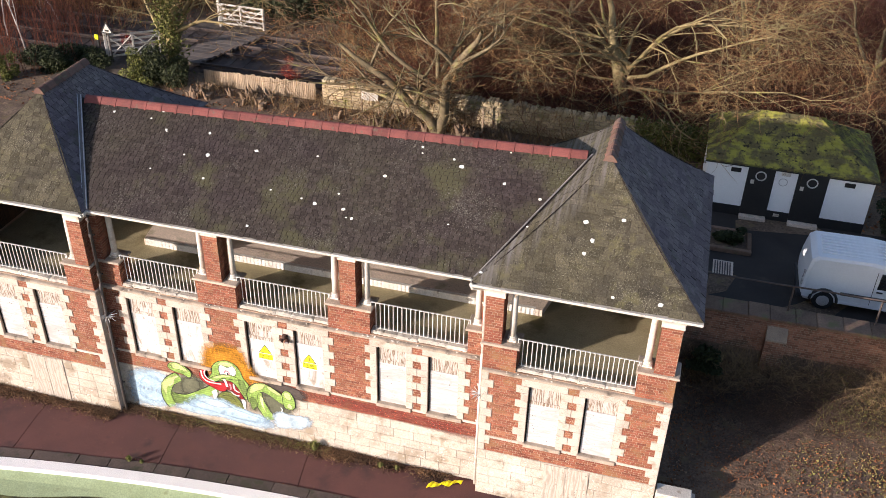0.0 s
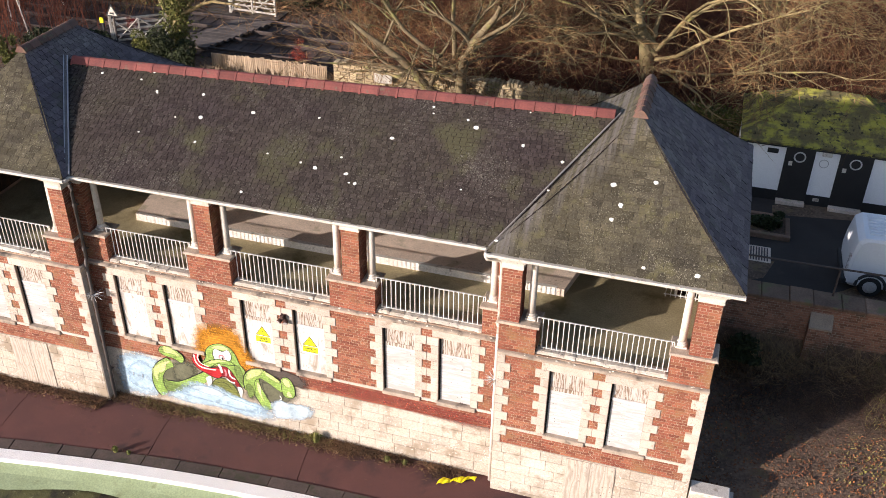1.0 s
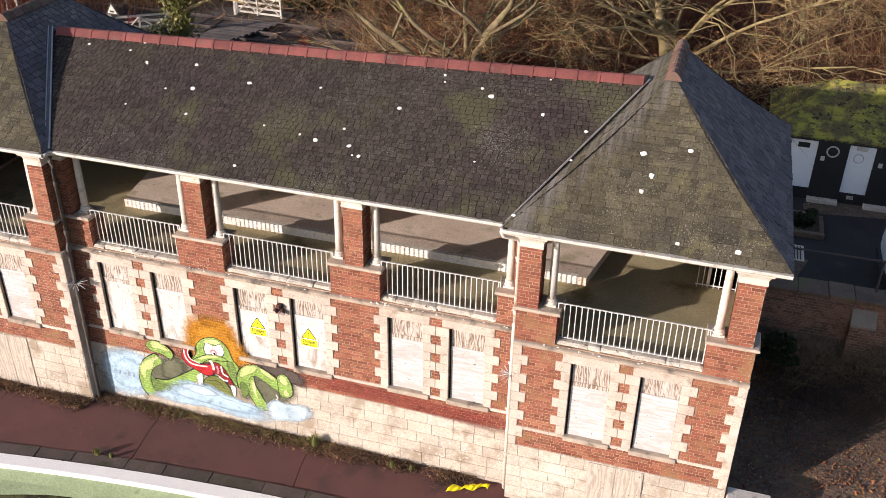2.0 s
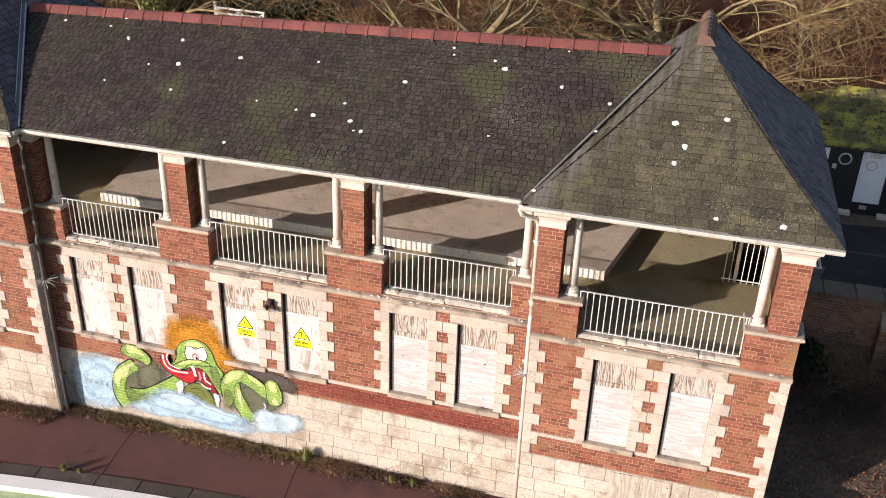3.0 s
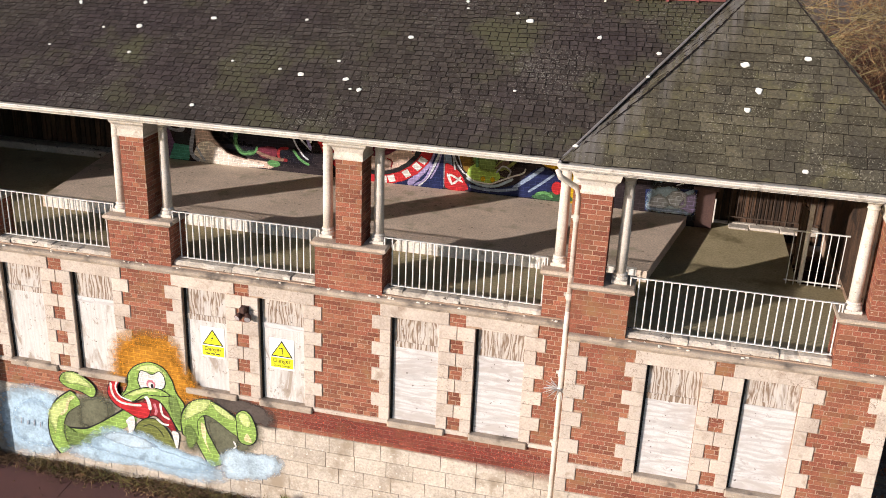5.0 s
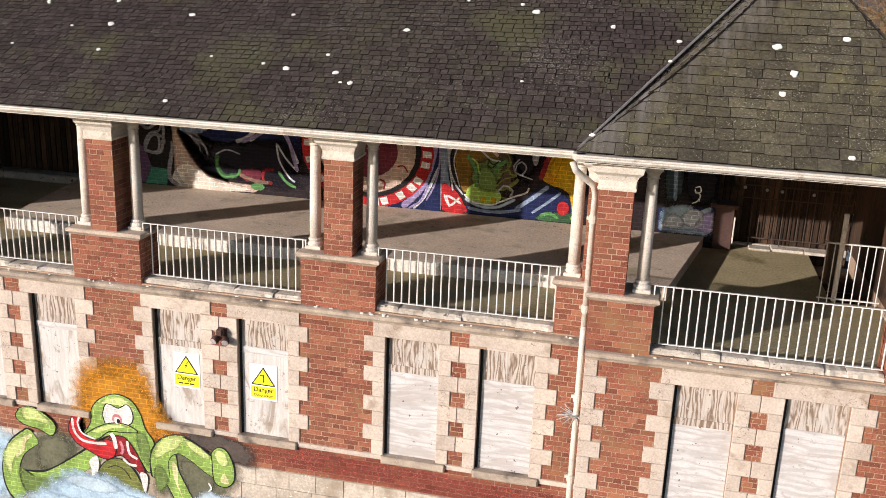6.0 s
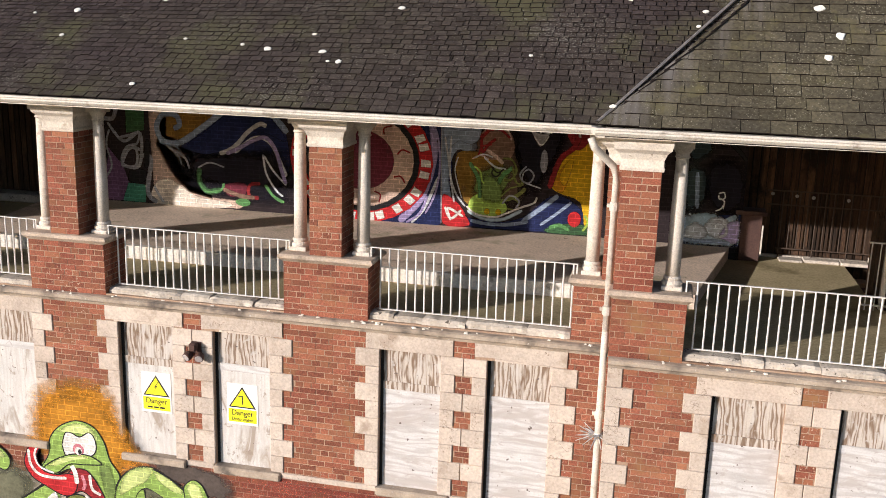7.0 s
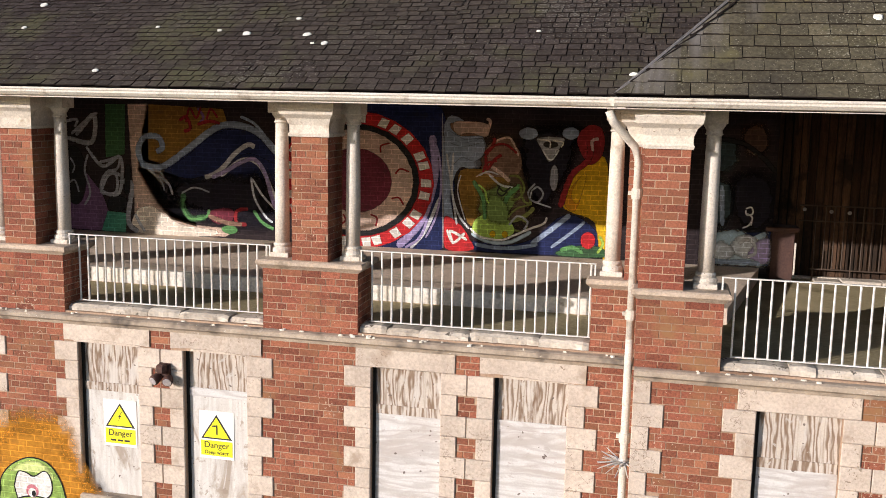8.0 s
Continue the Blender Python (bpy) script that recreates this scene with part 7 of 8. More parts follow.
for dx0, dx1 in ((9.32, 10.22), (10.97, 11.97)):
    d = one("door", dx0, dx1, LY0 - 0.03, LY0 + 0.04, LZ0 + 0.18, LZ1 - 0.02, LAV_K, lav, 0.006, "black painted door with round window")
    bm = bmesh.new()
    lathe(bm, [(0.17, 0), (0.19, 0.012), (0.15, 0.022), (0.14, 0.003)], 0, 0, 24, cap=False)
    o = part("porthole_ring", bm, SPIKE, d, "steel ring")
    o.matrix_parent_inverse = Matrix.Identity(4)
    o.matrix_basis = pose((dx0 + dx1) / 2, LY0 - 0.03, LZ1 - 0.42, 90)
    bm = bmesh.new()
    lathe(bm, [(0.145, 0.0), (0.143, 0.006)], 0, 0, 24)
    o = part("pane", bm, LAV_K, d, "dark round window pane")
    o.matrix_parent_inverse = Matrix.Identity(4)
    o.matrix_basis = pose((dx0 + dx1) / 2, LY0 - 0.03, LZ1 - 0.42, 90)
    one("step", dx0, dx1, LY0 - 0.25, LY0 - 0.02, LZ0, LZ0 + 0.17, CONC, lav, 0.01, "pale concrete step")
    one("notice", dx0 + 0.14, dx0 + 0.26, LY0 - 0.036, LY0 - 0.031, LZ1 - 0.75, LZ1 - 0.60, PALE, d, 0)
for x in (8.75, 12.5):
    one("vent", x, x + 0.34, LY0 - 0.012, LY0 + 0.01, LZ1 - 0.40, LZ1 - 0.24, LAV_K, lav, 0.003)
bm = bmesh.new()
lathe(bm, [(0.15, 0), (0.15, 0.008), (0.125, 0.008)], 0, 0, 20, cap=False)
o = part("round_notice", bm, SPIKE, lav)
put_at(o, (10.53, LY0 - 0.005, LZ1 - 0.55), 90)
one("bulkhead_light", 10.42, 10.72, LY0 - 0.09, LY0, LZ1 - 0.28, LZ1 - 0.13, PALE, lav, 0.02)
one("plinth_plate", 10.46, 10.66, LY0 - 0.012, LY0 - 0.001, LZ0 + 0.22, LZ0 + 0.34, PALE, lav, 0.003)
bm = bmesh.new()
e = 0.10
A = [(LX0 - e, LY0 - e, LZ1 - 0.03), (LX1 + e, LY0 - e, LZ1 - 0.03), (LX1 + e, LY1 + e, LZ1 - 0.03), (LX0 - e, LY1 + e, LZ1 - 0.03)]
mid = (LY0 + LY1) / 2
rows = 9
def lerp3(p, q, t):
    return tuple(a + (b2 - a) * t for a, b2 in zip(p, q))
R0, R1 = (LX0 + 1.7, mid, LZ1 + 1.2), (LX1 - 2.0, mid, LZ1 + 1.2)
for p, q, r, s in ((A[0], A[1], R0, R1), (A[1], A[2], R1, R1), (A[2], A[3], R1, R0), (A[3], A[0], R0, R0)):
    for i in range(rows):
        t0, t1 = i / rows, (i + 1) / rows
        a, b2, c, d = lerp3(p, r, t0), lerp3(q, s, t0), lerp3(q, s, t1), lerp3(p, r, t1)
        n = 14
        for k in range(n):
            u0, u1 = k / n, (k + 1) / n
            q4 = [Vector(lerp3(a, b2, u0)), Vector(lerp3(a, b2, u1)), Vector(lerp3(d, c, u1)), Vector(lerp3(d, c, u0))]
            if (q4[0] - q4[1]).length < 1e-4:
                continue
            h = 0.03 + 0.012 * ((k * 7 + i * 3) % 5)
            vs = [bm.verts.new(v + Vector((0, 0, h if j < 2 else h * 0.4))) for j, v in enumerate(q4)]
            bm.faces.new(vs)
            lo = [bm.verts.new(v) for v in q4[:2]]
            bm.faces.new((lo[0], lo[1], vs[1], vs[0]))
tagged(part("slating", bm, MOSS, lav, "slates thick with yellow-green moss"), kind="stuff")
bm = bmesh.new()
v = [bm.verts.new(p) for p in [(a[0], a[1], a[2] - 0.03) for a in A] + [(r[0], r[1], r[2] - 0.03) for r in (R0, R1)]]
for f in ((0, 1, 5, 4), (1, 2, 5), (2, 3, 4, 5), (3, 0, 4), (3, 2, 1, 0)):
    bm.faces.new([v[i] for i in f])
part("roof", bm, MOSS, lav, "hipped roof under moss")
one("fascia", LX0 - e, LX1 + e, LY0 - e + 0.01, LY0 - e + 0.05, LZ1 - 0.12, LZ1 - 0.02, LAV_K, lav, 0.004)

# van
VANP = surf("van_white", (0.80, 0.80, 0.81), (0.76, 0.76, 0.77), 1, 20, 0.3, 0.0, spec=0.5, fine_amt=0.04)
TYRE = surf("tyre", (0.02, 0.02, 0.02), (0.028, 0.028, 0.028), 4, 40, 0.9, 0.1)
GLASS = surf("dark_glass", (0.015, 0.016, 0.018), (0.02, 0.02, 0.022), 2, 20, 0.08, 0.0, spec=0.6)
TRIM = surf("black_trim", (0.03, 0.03, 0.032), (0.04, 0.04, 0.042), 4, 60, 0.6, 0.1)
van = thing("van", (13.1, 9.4, 1.4), "white panel van parked on the lane", "van")
VX, VY, VZ = 11.10, 8.40, 1.41
prof = [(0.03, 0.30), (0.0, 0.75), (0.03, 1.15), (0.12, 1.68), (0.28, 1.80), (1.9, 1.84), (2.75, 1.74), (3.05, 1.55), (3.45, 1.08), (4.1, 0.98), (4.3, 0.85), (4.36, 0.45), (4.3, 0.26), (0.2, 0.24)]
bm = bmesh.new()
sec = ((0.0, 0.10), (0.05, 0.02), (0.25, 0.0), (1.52, 0.0), (1.72, 0.02), (1.77, 0.10))
rings = []
for yy, inset in sec:
    rings.append([bm.verts.new((VX + x + (inset if x < 1 else -inset), VY + yy + (0.10 * max(0, z - 1.0) if yy < 0.8 else -0.10 * max(0, z - 1.0)), VZ + z - (inset if z > 0.6 else -inset))) for x, z in prof])
for a, b2 in zip(rings, rings[1:]):
    for i in range(len(prof)):
        j = (i + 1) % len(prof)
        bm.faces.new((a[j], a[i], b2[i], b2[j]))
bm.faces.new(rings[0])
bm.faces.new(rings[-1][::-1])
bmesh.ops.recalc_face_normals(bm, faces=bm.faces)
part("body", bm, VANP, van)
for i in range(7):
    one("roof_rib", VX + 0.4, VX + 2.6, VY + 0.35 + i * 0.17, VY + 0.39 + i * 0.17, VZ + 1.80, VZ + 1.845, VANP, van, 0.01)
for wx in (0.72, 3.45):
    bm = bmesh.new()
    lathe(bm, [(0.19, -0.02), (0.30, -0.02), (0.325, 0.02), (0.325, 0.16), (0.30, 0.2), (0.1, 0.2)], 0, 0, 28)
    w = part("wheel", bm, TYRE, van)
    put_at(w, (VX + wx, VY, VZ + 0.32), -90)
    bm = bmesh.new()
    lathe(bm, [(0.04, -0.045), (0.10, -0.05), (0.17, -0.03), (0.20, -0.015)], 0, 0, 20)
    hub = part("hub_cap", bm, SPIKE, w)
    hub.matrix_parent_inverse = Matrix.Identity(4)
    bm = bmesh.new()
    arc = [(VX + wx + 0.40 * math.cos(a), VY - 0.012, VZ + 0.33 + 0.40 * math.sin(a)) for a in [math.pi * k / 10 for k in range(11)]]
    tube(bm, arc, 0.045, 6)
    part("wheel_arch", bm, TRIM, van)
one("side_strip", VX + 1.15, VX + 3.0, VY - 0.03, VY + 0.03, VZ + 0.62, VZ + 0.72, TRIM, van, 0.01)
one("sill_strip", VX + 1.15, VX + 3.0, VY - 0.022, VY + 0.03, VZ + 0.30, VZ + 0.40, VANP, van, 0.01)
one("door_seam", VX + 2.02, VX + 2.035, VY - 0.004, VY + 0.02, VZ + 0.42, VZ + 1.6, TRIM, van, 0)
one("door_handle", VX + 2.12, VX + 2.30, VY - 0.03, VY + 0.01, VZ + 0.90, VZ + 0.94, TRIM, van, 0.006)
bm = bmesh.new()
prism(bm, [(VX + 2.12, VZ + 1.02), (VX + 3.15, VZ + 1.02), (VX + 2.85, VZ + 1.5), (VX + 2.15, VZ + 1.55)], VY + 0.002, VY + 0.06)
part("side_window", bm, GLASS, van)
one("tail_light", VX - 0.012, VX + 0.05, VY + 0.05, VY + 0.16, VZ + 0.75, VZ + 1.25, paint("lamp_red", (0.30, 0.02, 0.02), False), van, 0.01)
one("rear_bumper", VX - 0.06, VX + 0.15, VY + 0.03, VY + 1.72, VZ + 0.28, VZ + 0.48, TRIM, van, 0.03)

# planting bed and drain
bed = thing("planting_bed", (9.0, 11.4, 1.4), "raised brick-edged planting bed with small evergreen", "planter")
for a in ((8.3, 9.75, 10.75, 10.9), (9.6, 9.75, 10.9, 12.0), (8.3, 9.6, 12.0, 12.15)):
    one("edging", *a, 1.4, 1.58, COPE_M, bed, 0.02)
one("soil", 8.3, 9.6, 10.9, 12.0, 1.40, 1.53, SOIL, bed, 0)
dr = thing("drain_grate", (8.9, 9.7, 1.4), "pale rectangular drain cover in the lane", "drain")
one("frame", 8.55, 9.2, 9.35, 10.25, 1.402, 1.412, CONC, dr, 0.003)
for i in range(7):
    one("bar", 8.6 + i * 0.08, 8.64 + i * 0.08, 9.42, 10.18, 1.412, 1.422, STEEL, dr, 0.003)

# ---- fence, stone wall, rails, gates ----
PALING = surf("pale_paling", (0.42, 0.32, 0.22), (0.30, 0.22, 0.15), 4, 30, 0.9, 0.3, rand=0.3, grain=(4, 4, 0.5))
fen = thing("paling_fence", (-11.5, 18.2, 1.4), "weathered upright timber paling fence", "fence")
x = -13.75
while x < -8.5:
    w = rk.uniform(0.07, 0.10)
    y = 17.8 + 0.06 * math.sin(x * 0.8)
    one("pale", x, x + w - 0.008, y, y + 0.02, 1.35, 2.10 + 0.10 * math.sin(x * 0.5) + rk.uniform(-0.05, 0.04), PALING, fen, 0.004)
    x += w
for z in (1.6, 2.0):
    one("rail", -13.75, -8.5, 17.87, 17.91, z, z + 0.07, PALING, fen, 0.005)
RUB = surf("rubble_stone", (0.50, 0.40, 0.25), (0.36, 0.285, 0.17), 2, 20, 0.95, 0.5, rand=0.32, stain=(0.27, 0.27, 0.09), stain_at=0.56, stain_scale=1.5)
RUB_J = surf("rubble_stone_joined", (0.50, 0.40, 0.25), (0.36, 0.285, 0.17), 2, 20, 0.95, 0.5, rand=0.32, island=True, stain=(0.27, 0.27, 0.09), stain_at=0.56, stain_scale=1.5)
sw = tagged(new("rubble_wall"), "rubble stone garden wall with upright cope stones", "wall", kind="structure")
one("core", -8.0, 9.0, 17.43, 17.8, 1.1, 2.42, MORTAR_OLD, sw, 0)
rects = []
z = 0.0
while z < 1.0:
    h = rk.uniform(0.10, 0.17)
    u = -rk.uniform(0, 0.2)
    while u < 17.0:
        w = rk.uniform(0.16, 0.42)
        rects.append((max(u, 0) + 0.008, min(u + w, 17.0) - 0.008, z + 0.007, z + h - 0.007))
        u += w
    z += h
rects = [r for r in rects if r[1] - r[0] > 0.04]
lay(rects, wall_frame(-8.0, 17.43, 1.37, 1, 0), sw, lambda u, v: 2.5 < u < 9.5 and v > 0.35, 0.035, 9, "stone", (RUB, RUB_J), 0.018)
x = -8.0
while x < 9.0:
    w = rk.uniform(0.12, 0.26)
    bm = bmesh.new()
    box(bm, x, x + w - 0.015, 17.40, 17.82, 2.40, 2.40 + rk.uniform(0.10, 0.26), 0.03)
    part("cope_stone", bm, RUB, sw)
    x += w
for x in (-6.1, -5.35, -4.1, -2.7, -0.9):
    p = thing("stake", (x, 17.0, 1.4), "thin pale timber stake before the stone wall", "stake")
    one("post", x - 0.035, x + 0.035, 17.0, 17.06, 1.35, 2.55 + 0.1 * math.sin(x), PALING, p, 0.006)
bn = thing("banner", (-5.75, 16.98, 2.3), "blank white cloth banner tied between two stakes", "banner")
bm = bmesh.new()
top = [Vector((-6.08 + 0.09 * i, 16.97, 2.52 - 0.05 * math.sin(math.pi * i / 8))) for i in range(9)]
a = [bm.verts.new(p) for p in top]
b2 = [bm.verts.new(p + Vector((0, -0.02 * math.sin(i), -0.36))) for i, p in enumerate(top)]
for i in range(8):
    bm.faces.new((b2[i], b2[i + 1], a[i + 1], a[i]))
o = part("cloth", bm, WHITE, bn)
so = o.modifiers.new("thick", 'SOLIDIFY')
so.thickness = 0.006
# railway
SLEEPER = surf("sleeper", (0.11, 0.08, 0.065), (0.075, 0.058, 0.05), 3, 20, 0.95, 0.4, rand=0.3)
BALLAST = surf("ballast", (0.12, 0.085, 0.07), (0.075, 0.057, 0.05), 1.5, 12, 1.0, 1.0, dist=0.06)
bm = bmesh.new()
prism(bm, [(18.7, 1.38), (19.2, 1.46), (23.4, 1.46), (23.9, 1.38)], -60, 40, 'x')
tagged(part("track_bed", bm, BALLAST), "dark stone ballast of the railway", "ballast", kind="structure")
for yc in (20.05, 22.6):
    tr = thing("railway_track", (-10, yc, 1.46), "rusty railway track on dark sleepers", "railway track", "tracks")
    for s in (-0.72, 0.72):
        bm = bmesh.new()
        prism(bm, [(yc + s - 0.07, 1.56), (yc + s - 0.07, 1.575), (yc + s - 0.012, 1.59), (yc + s - 0.035, 1.66), (yc + s - 0.035, 1.70), (yc + s + 0.035, 1.70), (yc + s + 0.035, 1.66), (yc + s + 0.012, 1.59), (yc + s + 0.07, 1.575), (yc + s + 0.07, 1.56)], -60, 40, 'x')
        part("rail", bm, STEEL, tr)
    x = -32.0
    while x < -6:
        one("sleeper", x, x + 0.25, yc - 1.2, yc + 1.2, 1.44, 1.485, SLEEPER, tr, 0)
        x += 0.7
    bm = bmesh.new()
    while x < 30:
        box(bm, x, x + 0.25, yc - 1.2, yc + 1.2, 1.44, 1.485)
        x += 0.7
    tagged(part("sleepers", bm, SLEEPER, tr), kind="stuff")
# level crossing
GRAVEL = surf("lane_gravel", (0.17, 0.13, 0.10), (0.10, 0.078, 0.062), 1.0, 20, 0.95, 0.6, stain=(0.06, 0.045, 0.035), stain_at=0.54, stain_scale=0.8)
DECKING = surf("crossing_boards", (0.15, 0.122, 0.105), (0.10, 0.082, 0.072), 2, 25, 0.9, 0.3, rand=0.25, stain=(0.07, 0.055, 0.045), stain_at=0.55, stain_scale=1.5)
xing = tagged(new("level_crossing"), "grey timber boards of a foot crossing over the rails", "crossing", kind="structure")
for i in range(11):
    y = 19.2 + i * 0.36
    one("board", -16.5 + i * 0.13, -14.7 + i * 0.13, y, y + 0.34, 1.6, 1.715, DECKING, xing, 0.008)
bm = bmesh.new()
box(bm, -17.4, -13.6, 23.6, 25.4, 1.3, 1.47)
box(bm, -20.5, -15.6, 16.2, 19.2, 1.3, 1.46)
tagged(part("crossing_lane", bm, GRAVEL), "pale gravel lane up to the crossing", "lane", kind="structure")


def gate(x0, y0, length, ang, label, red=False):
    """A five-bar field gate with a middle post and cross braces, hung on a taller post."""
    g = thing("field_gate", (0, 0, 0), label, "gate", "crossing gates")
    z = 1.5
    for k, (a, w, h) in enumerate(((0.0, 0.14, 1.42), (length / 2 - 0.04, 0.08, 1.15), (length - 0.09, 0.09, 1.18), (0.16, 0.07, 1.2))):
        one("post" if k == 0 else "stile", a, a + w, -0.06, 0.06, z if k == 0 else z + 0.1, z + h, WHITE, g, 0.008)
    for i in range(5):
        one("bar", 0.16, length, -0.02, 0.02, z + 0.16 + i * 0.24, z + 0.25 + i * 0.24, WHITE, g, 0.004)
    for a, b2 in ((0.2, length / 2), (length / 2, length - 0.05)):
        for z0, z1 in ((z + 0.18, z + 1.12), (z + 1.12, z + 0.18)):
            bm = bmesh.new()
            tube(bm, [(a, -0.03, z0), (b2, -0.03, z1)], 0.035, 4)
            part("brace", bm, WHITE, g)
    if red:
        one("red_plate", 0.75, 1.15, -0.05, -0.035, z + 0.70, z + 1.22, paint("plate_red", (0.50, 0.02, 0.025), False), g, 0.003)
        one("white_plate", 0.85, 1.3, -0.05, -0.035, z + 0.30, z + 0.62, WHITE, g, 0.003)
    g.matrix_basis = pose(x0, y0, 0, 0, 0, ang)


gate(-16.23, 24.3, 2.55, -3, "white five-bar gate with crossed braces at the crossing")
gate(-19.04, 18.58, 2.5, 38, "white crossing gate with a red plate on it", True)
tri = thing("warning_sign", (-18.7, 18.5, 1.4), "white triangular roadside sign with dark border on a post", "sign")
bm = bmesh.new()
tube(bm, [(-18.7, 18.52, 1.4), (-18.7, 18.52, 3.1)], 0.035, 6)
part("post", bm, STEEL, tri)
bm = bmesh.new()
prism(bm, [(-19.03, 2.90), (-18.37, 2.90), (-18.7, 3.45)], 18.45, 18.48)
part("border", bm, BLK, tri)
bm = bmesh.new()
prism(bm, [(-18.93, 2.955), (-18.47, 2.955), (-18.7, 3.345)], 18.44, 18.455)
part("face", bm, WHITE, tri)
one("symbol", -18.8, -18.6, 18.432, 18.44, 3.0, 3.08, BLK, tri, 0)
yb = thing("marker_post", (-19.3, 18.5, 1.4), "dark post with a yellow box beside the gate", "post")
one("post", -19.36, -19.26, 18.5, 18.58, 1.4, 2.75, LAV_K, yb, 0.01)
one("box", -19.40, -19.22, 18.44, 18.5, 2.55, 2.78, YEL, yb, 0.01)

# ---- trees, thickets, weeds ----
BARK = surf("grey_bark", (0.25, 0.195, 0.11), (0.12, 0.09, 0.055), 3, 18, 0.95, 0.6, stain=(0.27, 0.25, 0.09), stain_at=0.54, stain_scale=1.5)
BARK_MOSS = surf("mossy_bark", (0.33, 0.25, 0.12), (0.20, 0.15, 0.075), 3, 18, 0.95, 0.6, stain=(0.31, 0.29, 0.08), stain_at=0.57, stain_scale=1.5)
BIRCH = surf("birch_bark", (0.55, 0.50, 0.45), (0.40, 0.35, 0.31), 6, 20, 0.9, 0.3)
TWIG_RED = surf("red_twigs", (0.21, 0.068, 0.038), (0.065, 0.028, 0.022), 0.5, 5, 0.95, 0.0, rand=0.6, island=True)
TWIG_TAN = surf("tan_twigs", (0.30, 0.155, 0.062), (0.11, 0.055, 0.028), 0.5, 5, 0.95, 0.0, rand=0.6, island=True)
TWIG_BR = surf("brown_twigs", (0.30, 0.17, 0.07), (0.11, 0.055, 0.03), 0.6, 6, 0.95, 0.0, rand=0.7, island=True)
LEAF_OLD = surf("dead_leaves", (0.30, 0.115, 0.045), (0.12, 0.05, 0.028), 0.6, 8, 0.9, 0.0, rand=0.5, island=True)
IVY = surf("evergreen", (0.036, 0.045, 0.014), (0.022, 0.03, 0.011), 1.2, 8, 0.7, 0.0, rand=0.5, island=True)
IVY_Y = surf("yellow_evergreen", (0.14, 0.14, 0.03), (0.08, 0.09, 0.022), 1.2, 8, 0.7, 0.0, rand=0.5, island=True)
GRASS = surf("rough_grass", (0.17, 0.17, 0.045), (0.28, 0.21, 0.08), 0.7, 8, 0.9, 0.0, rand=0.4, island=True)
CANE = surf("pale_canes", (0.44, 0.30, 0.15), (0.27, 0.16, 0.08), 0.6, 6, 0.95, 0.0, rand=0.5, island=True)
BRAMBLE = surf("brambles", (0.10, 0.062, 0.042), (0.045, 0.03, 0.024), 0.8, 8, 0.95, 0.0, rand=0.5, island=True)
DRY = surf("dry_stalks", (0.30, 0.20, 0.10), (0.18, 0.115, 0.06), 1.5, 8, 0.95, 0.0, rand=0.5, island=True)


def limbs_mesh(name, limbs, material, seg=5):
    """Tapered limbs, rows of (points, radii), as one mesh."""
    V, F = [], []
    for pts, rad in limbs:
        base = len(V)
        for i, p in enumerate(pts):
            d = (pts[min(i + 1, len(pts) - 1)] - pts[max(i - 1, 0)])
            d = d / (np.linalg.norm(d) + 1e-9)
            up = np.array((0, 0, 1.0)) if abs(d[2]) < 0.9 else np.array((1.0, 0, 0))
            a = np.cross(d, up)
            a /= np.linalg.norm(a)
            b2 = np.cross(d, a)
            for k in range(seg):
                t = 2 * math.pi * k / seg
                V.append(tuple(p + rad[i] * (a * math.cos(t) + b2 * math.sin(t))))
        for i in range(len(pts) - 1):
            for k in range(seg):
                j = (k + 1) % seg
                F.append((base + i * seg + k, base + i * seg + j, base + (i + 1) * seg + j, base + (i + 1) * seg + k))
    me = bpy.data.meshes.new(name)
    me.from_pydata(V, [], F)
    me.materials.append(material)
    for p in me.polygons:
        p.use_smooth = True
    return me


def grow(rnd, start, way, length, radius, depth, limbs, droop=0.0, spread=0.9, kids=(3, 5)):
    """A limb that wanders and forks; returns nothing, fills limbs by depth."""
    n = 7
    p, d = np.array(start, float), np.array(way, float)
    d /= np.linalg.norm(d)
    pts, rad = [p.copy()], [radius]
    for i in range(n):
        d = d + np.array([rnd.gauss(0, 0.16), rnd.gauss(0, 0.16), rnd.gauss(0, 0.12) - droop * i / n * 0.35])
        d /= np.linalg.norm(d)
        p = p + d * length / n
        pts.append(p.copy())
        rad.append(radius * (1 - 0.72 * (i + 1) / n))
    limbs.setdefault(depth, []).append((pts, rad))
    if depth == 0:
        return
    for _ in range(rnd.randint(*kids)):
        k = rnd.randint(2, n)
        base = pts[k]
        dd = pts[k] - pts[k - 1]
        dd = dd / np.linalg.norm(dd) + np.array([rnd.gauss(0, spread), rnd.gauss(0, spread), rnd.gauss(0.05, spread * 0.6)])
        grow(rnd, base, dd, length * rnd.uniform(0.45, 0.72), max(rad[k] * 0.6, 0.0095), depth - 1, limbs, droop, spread, kids)


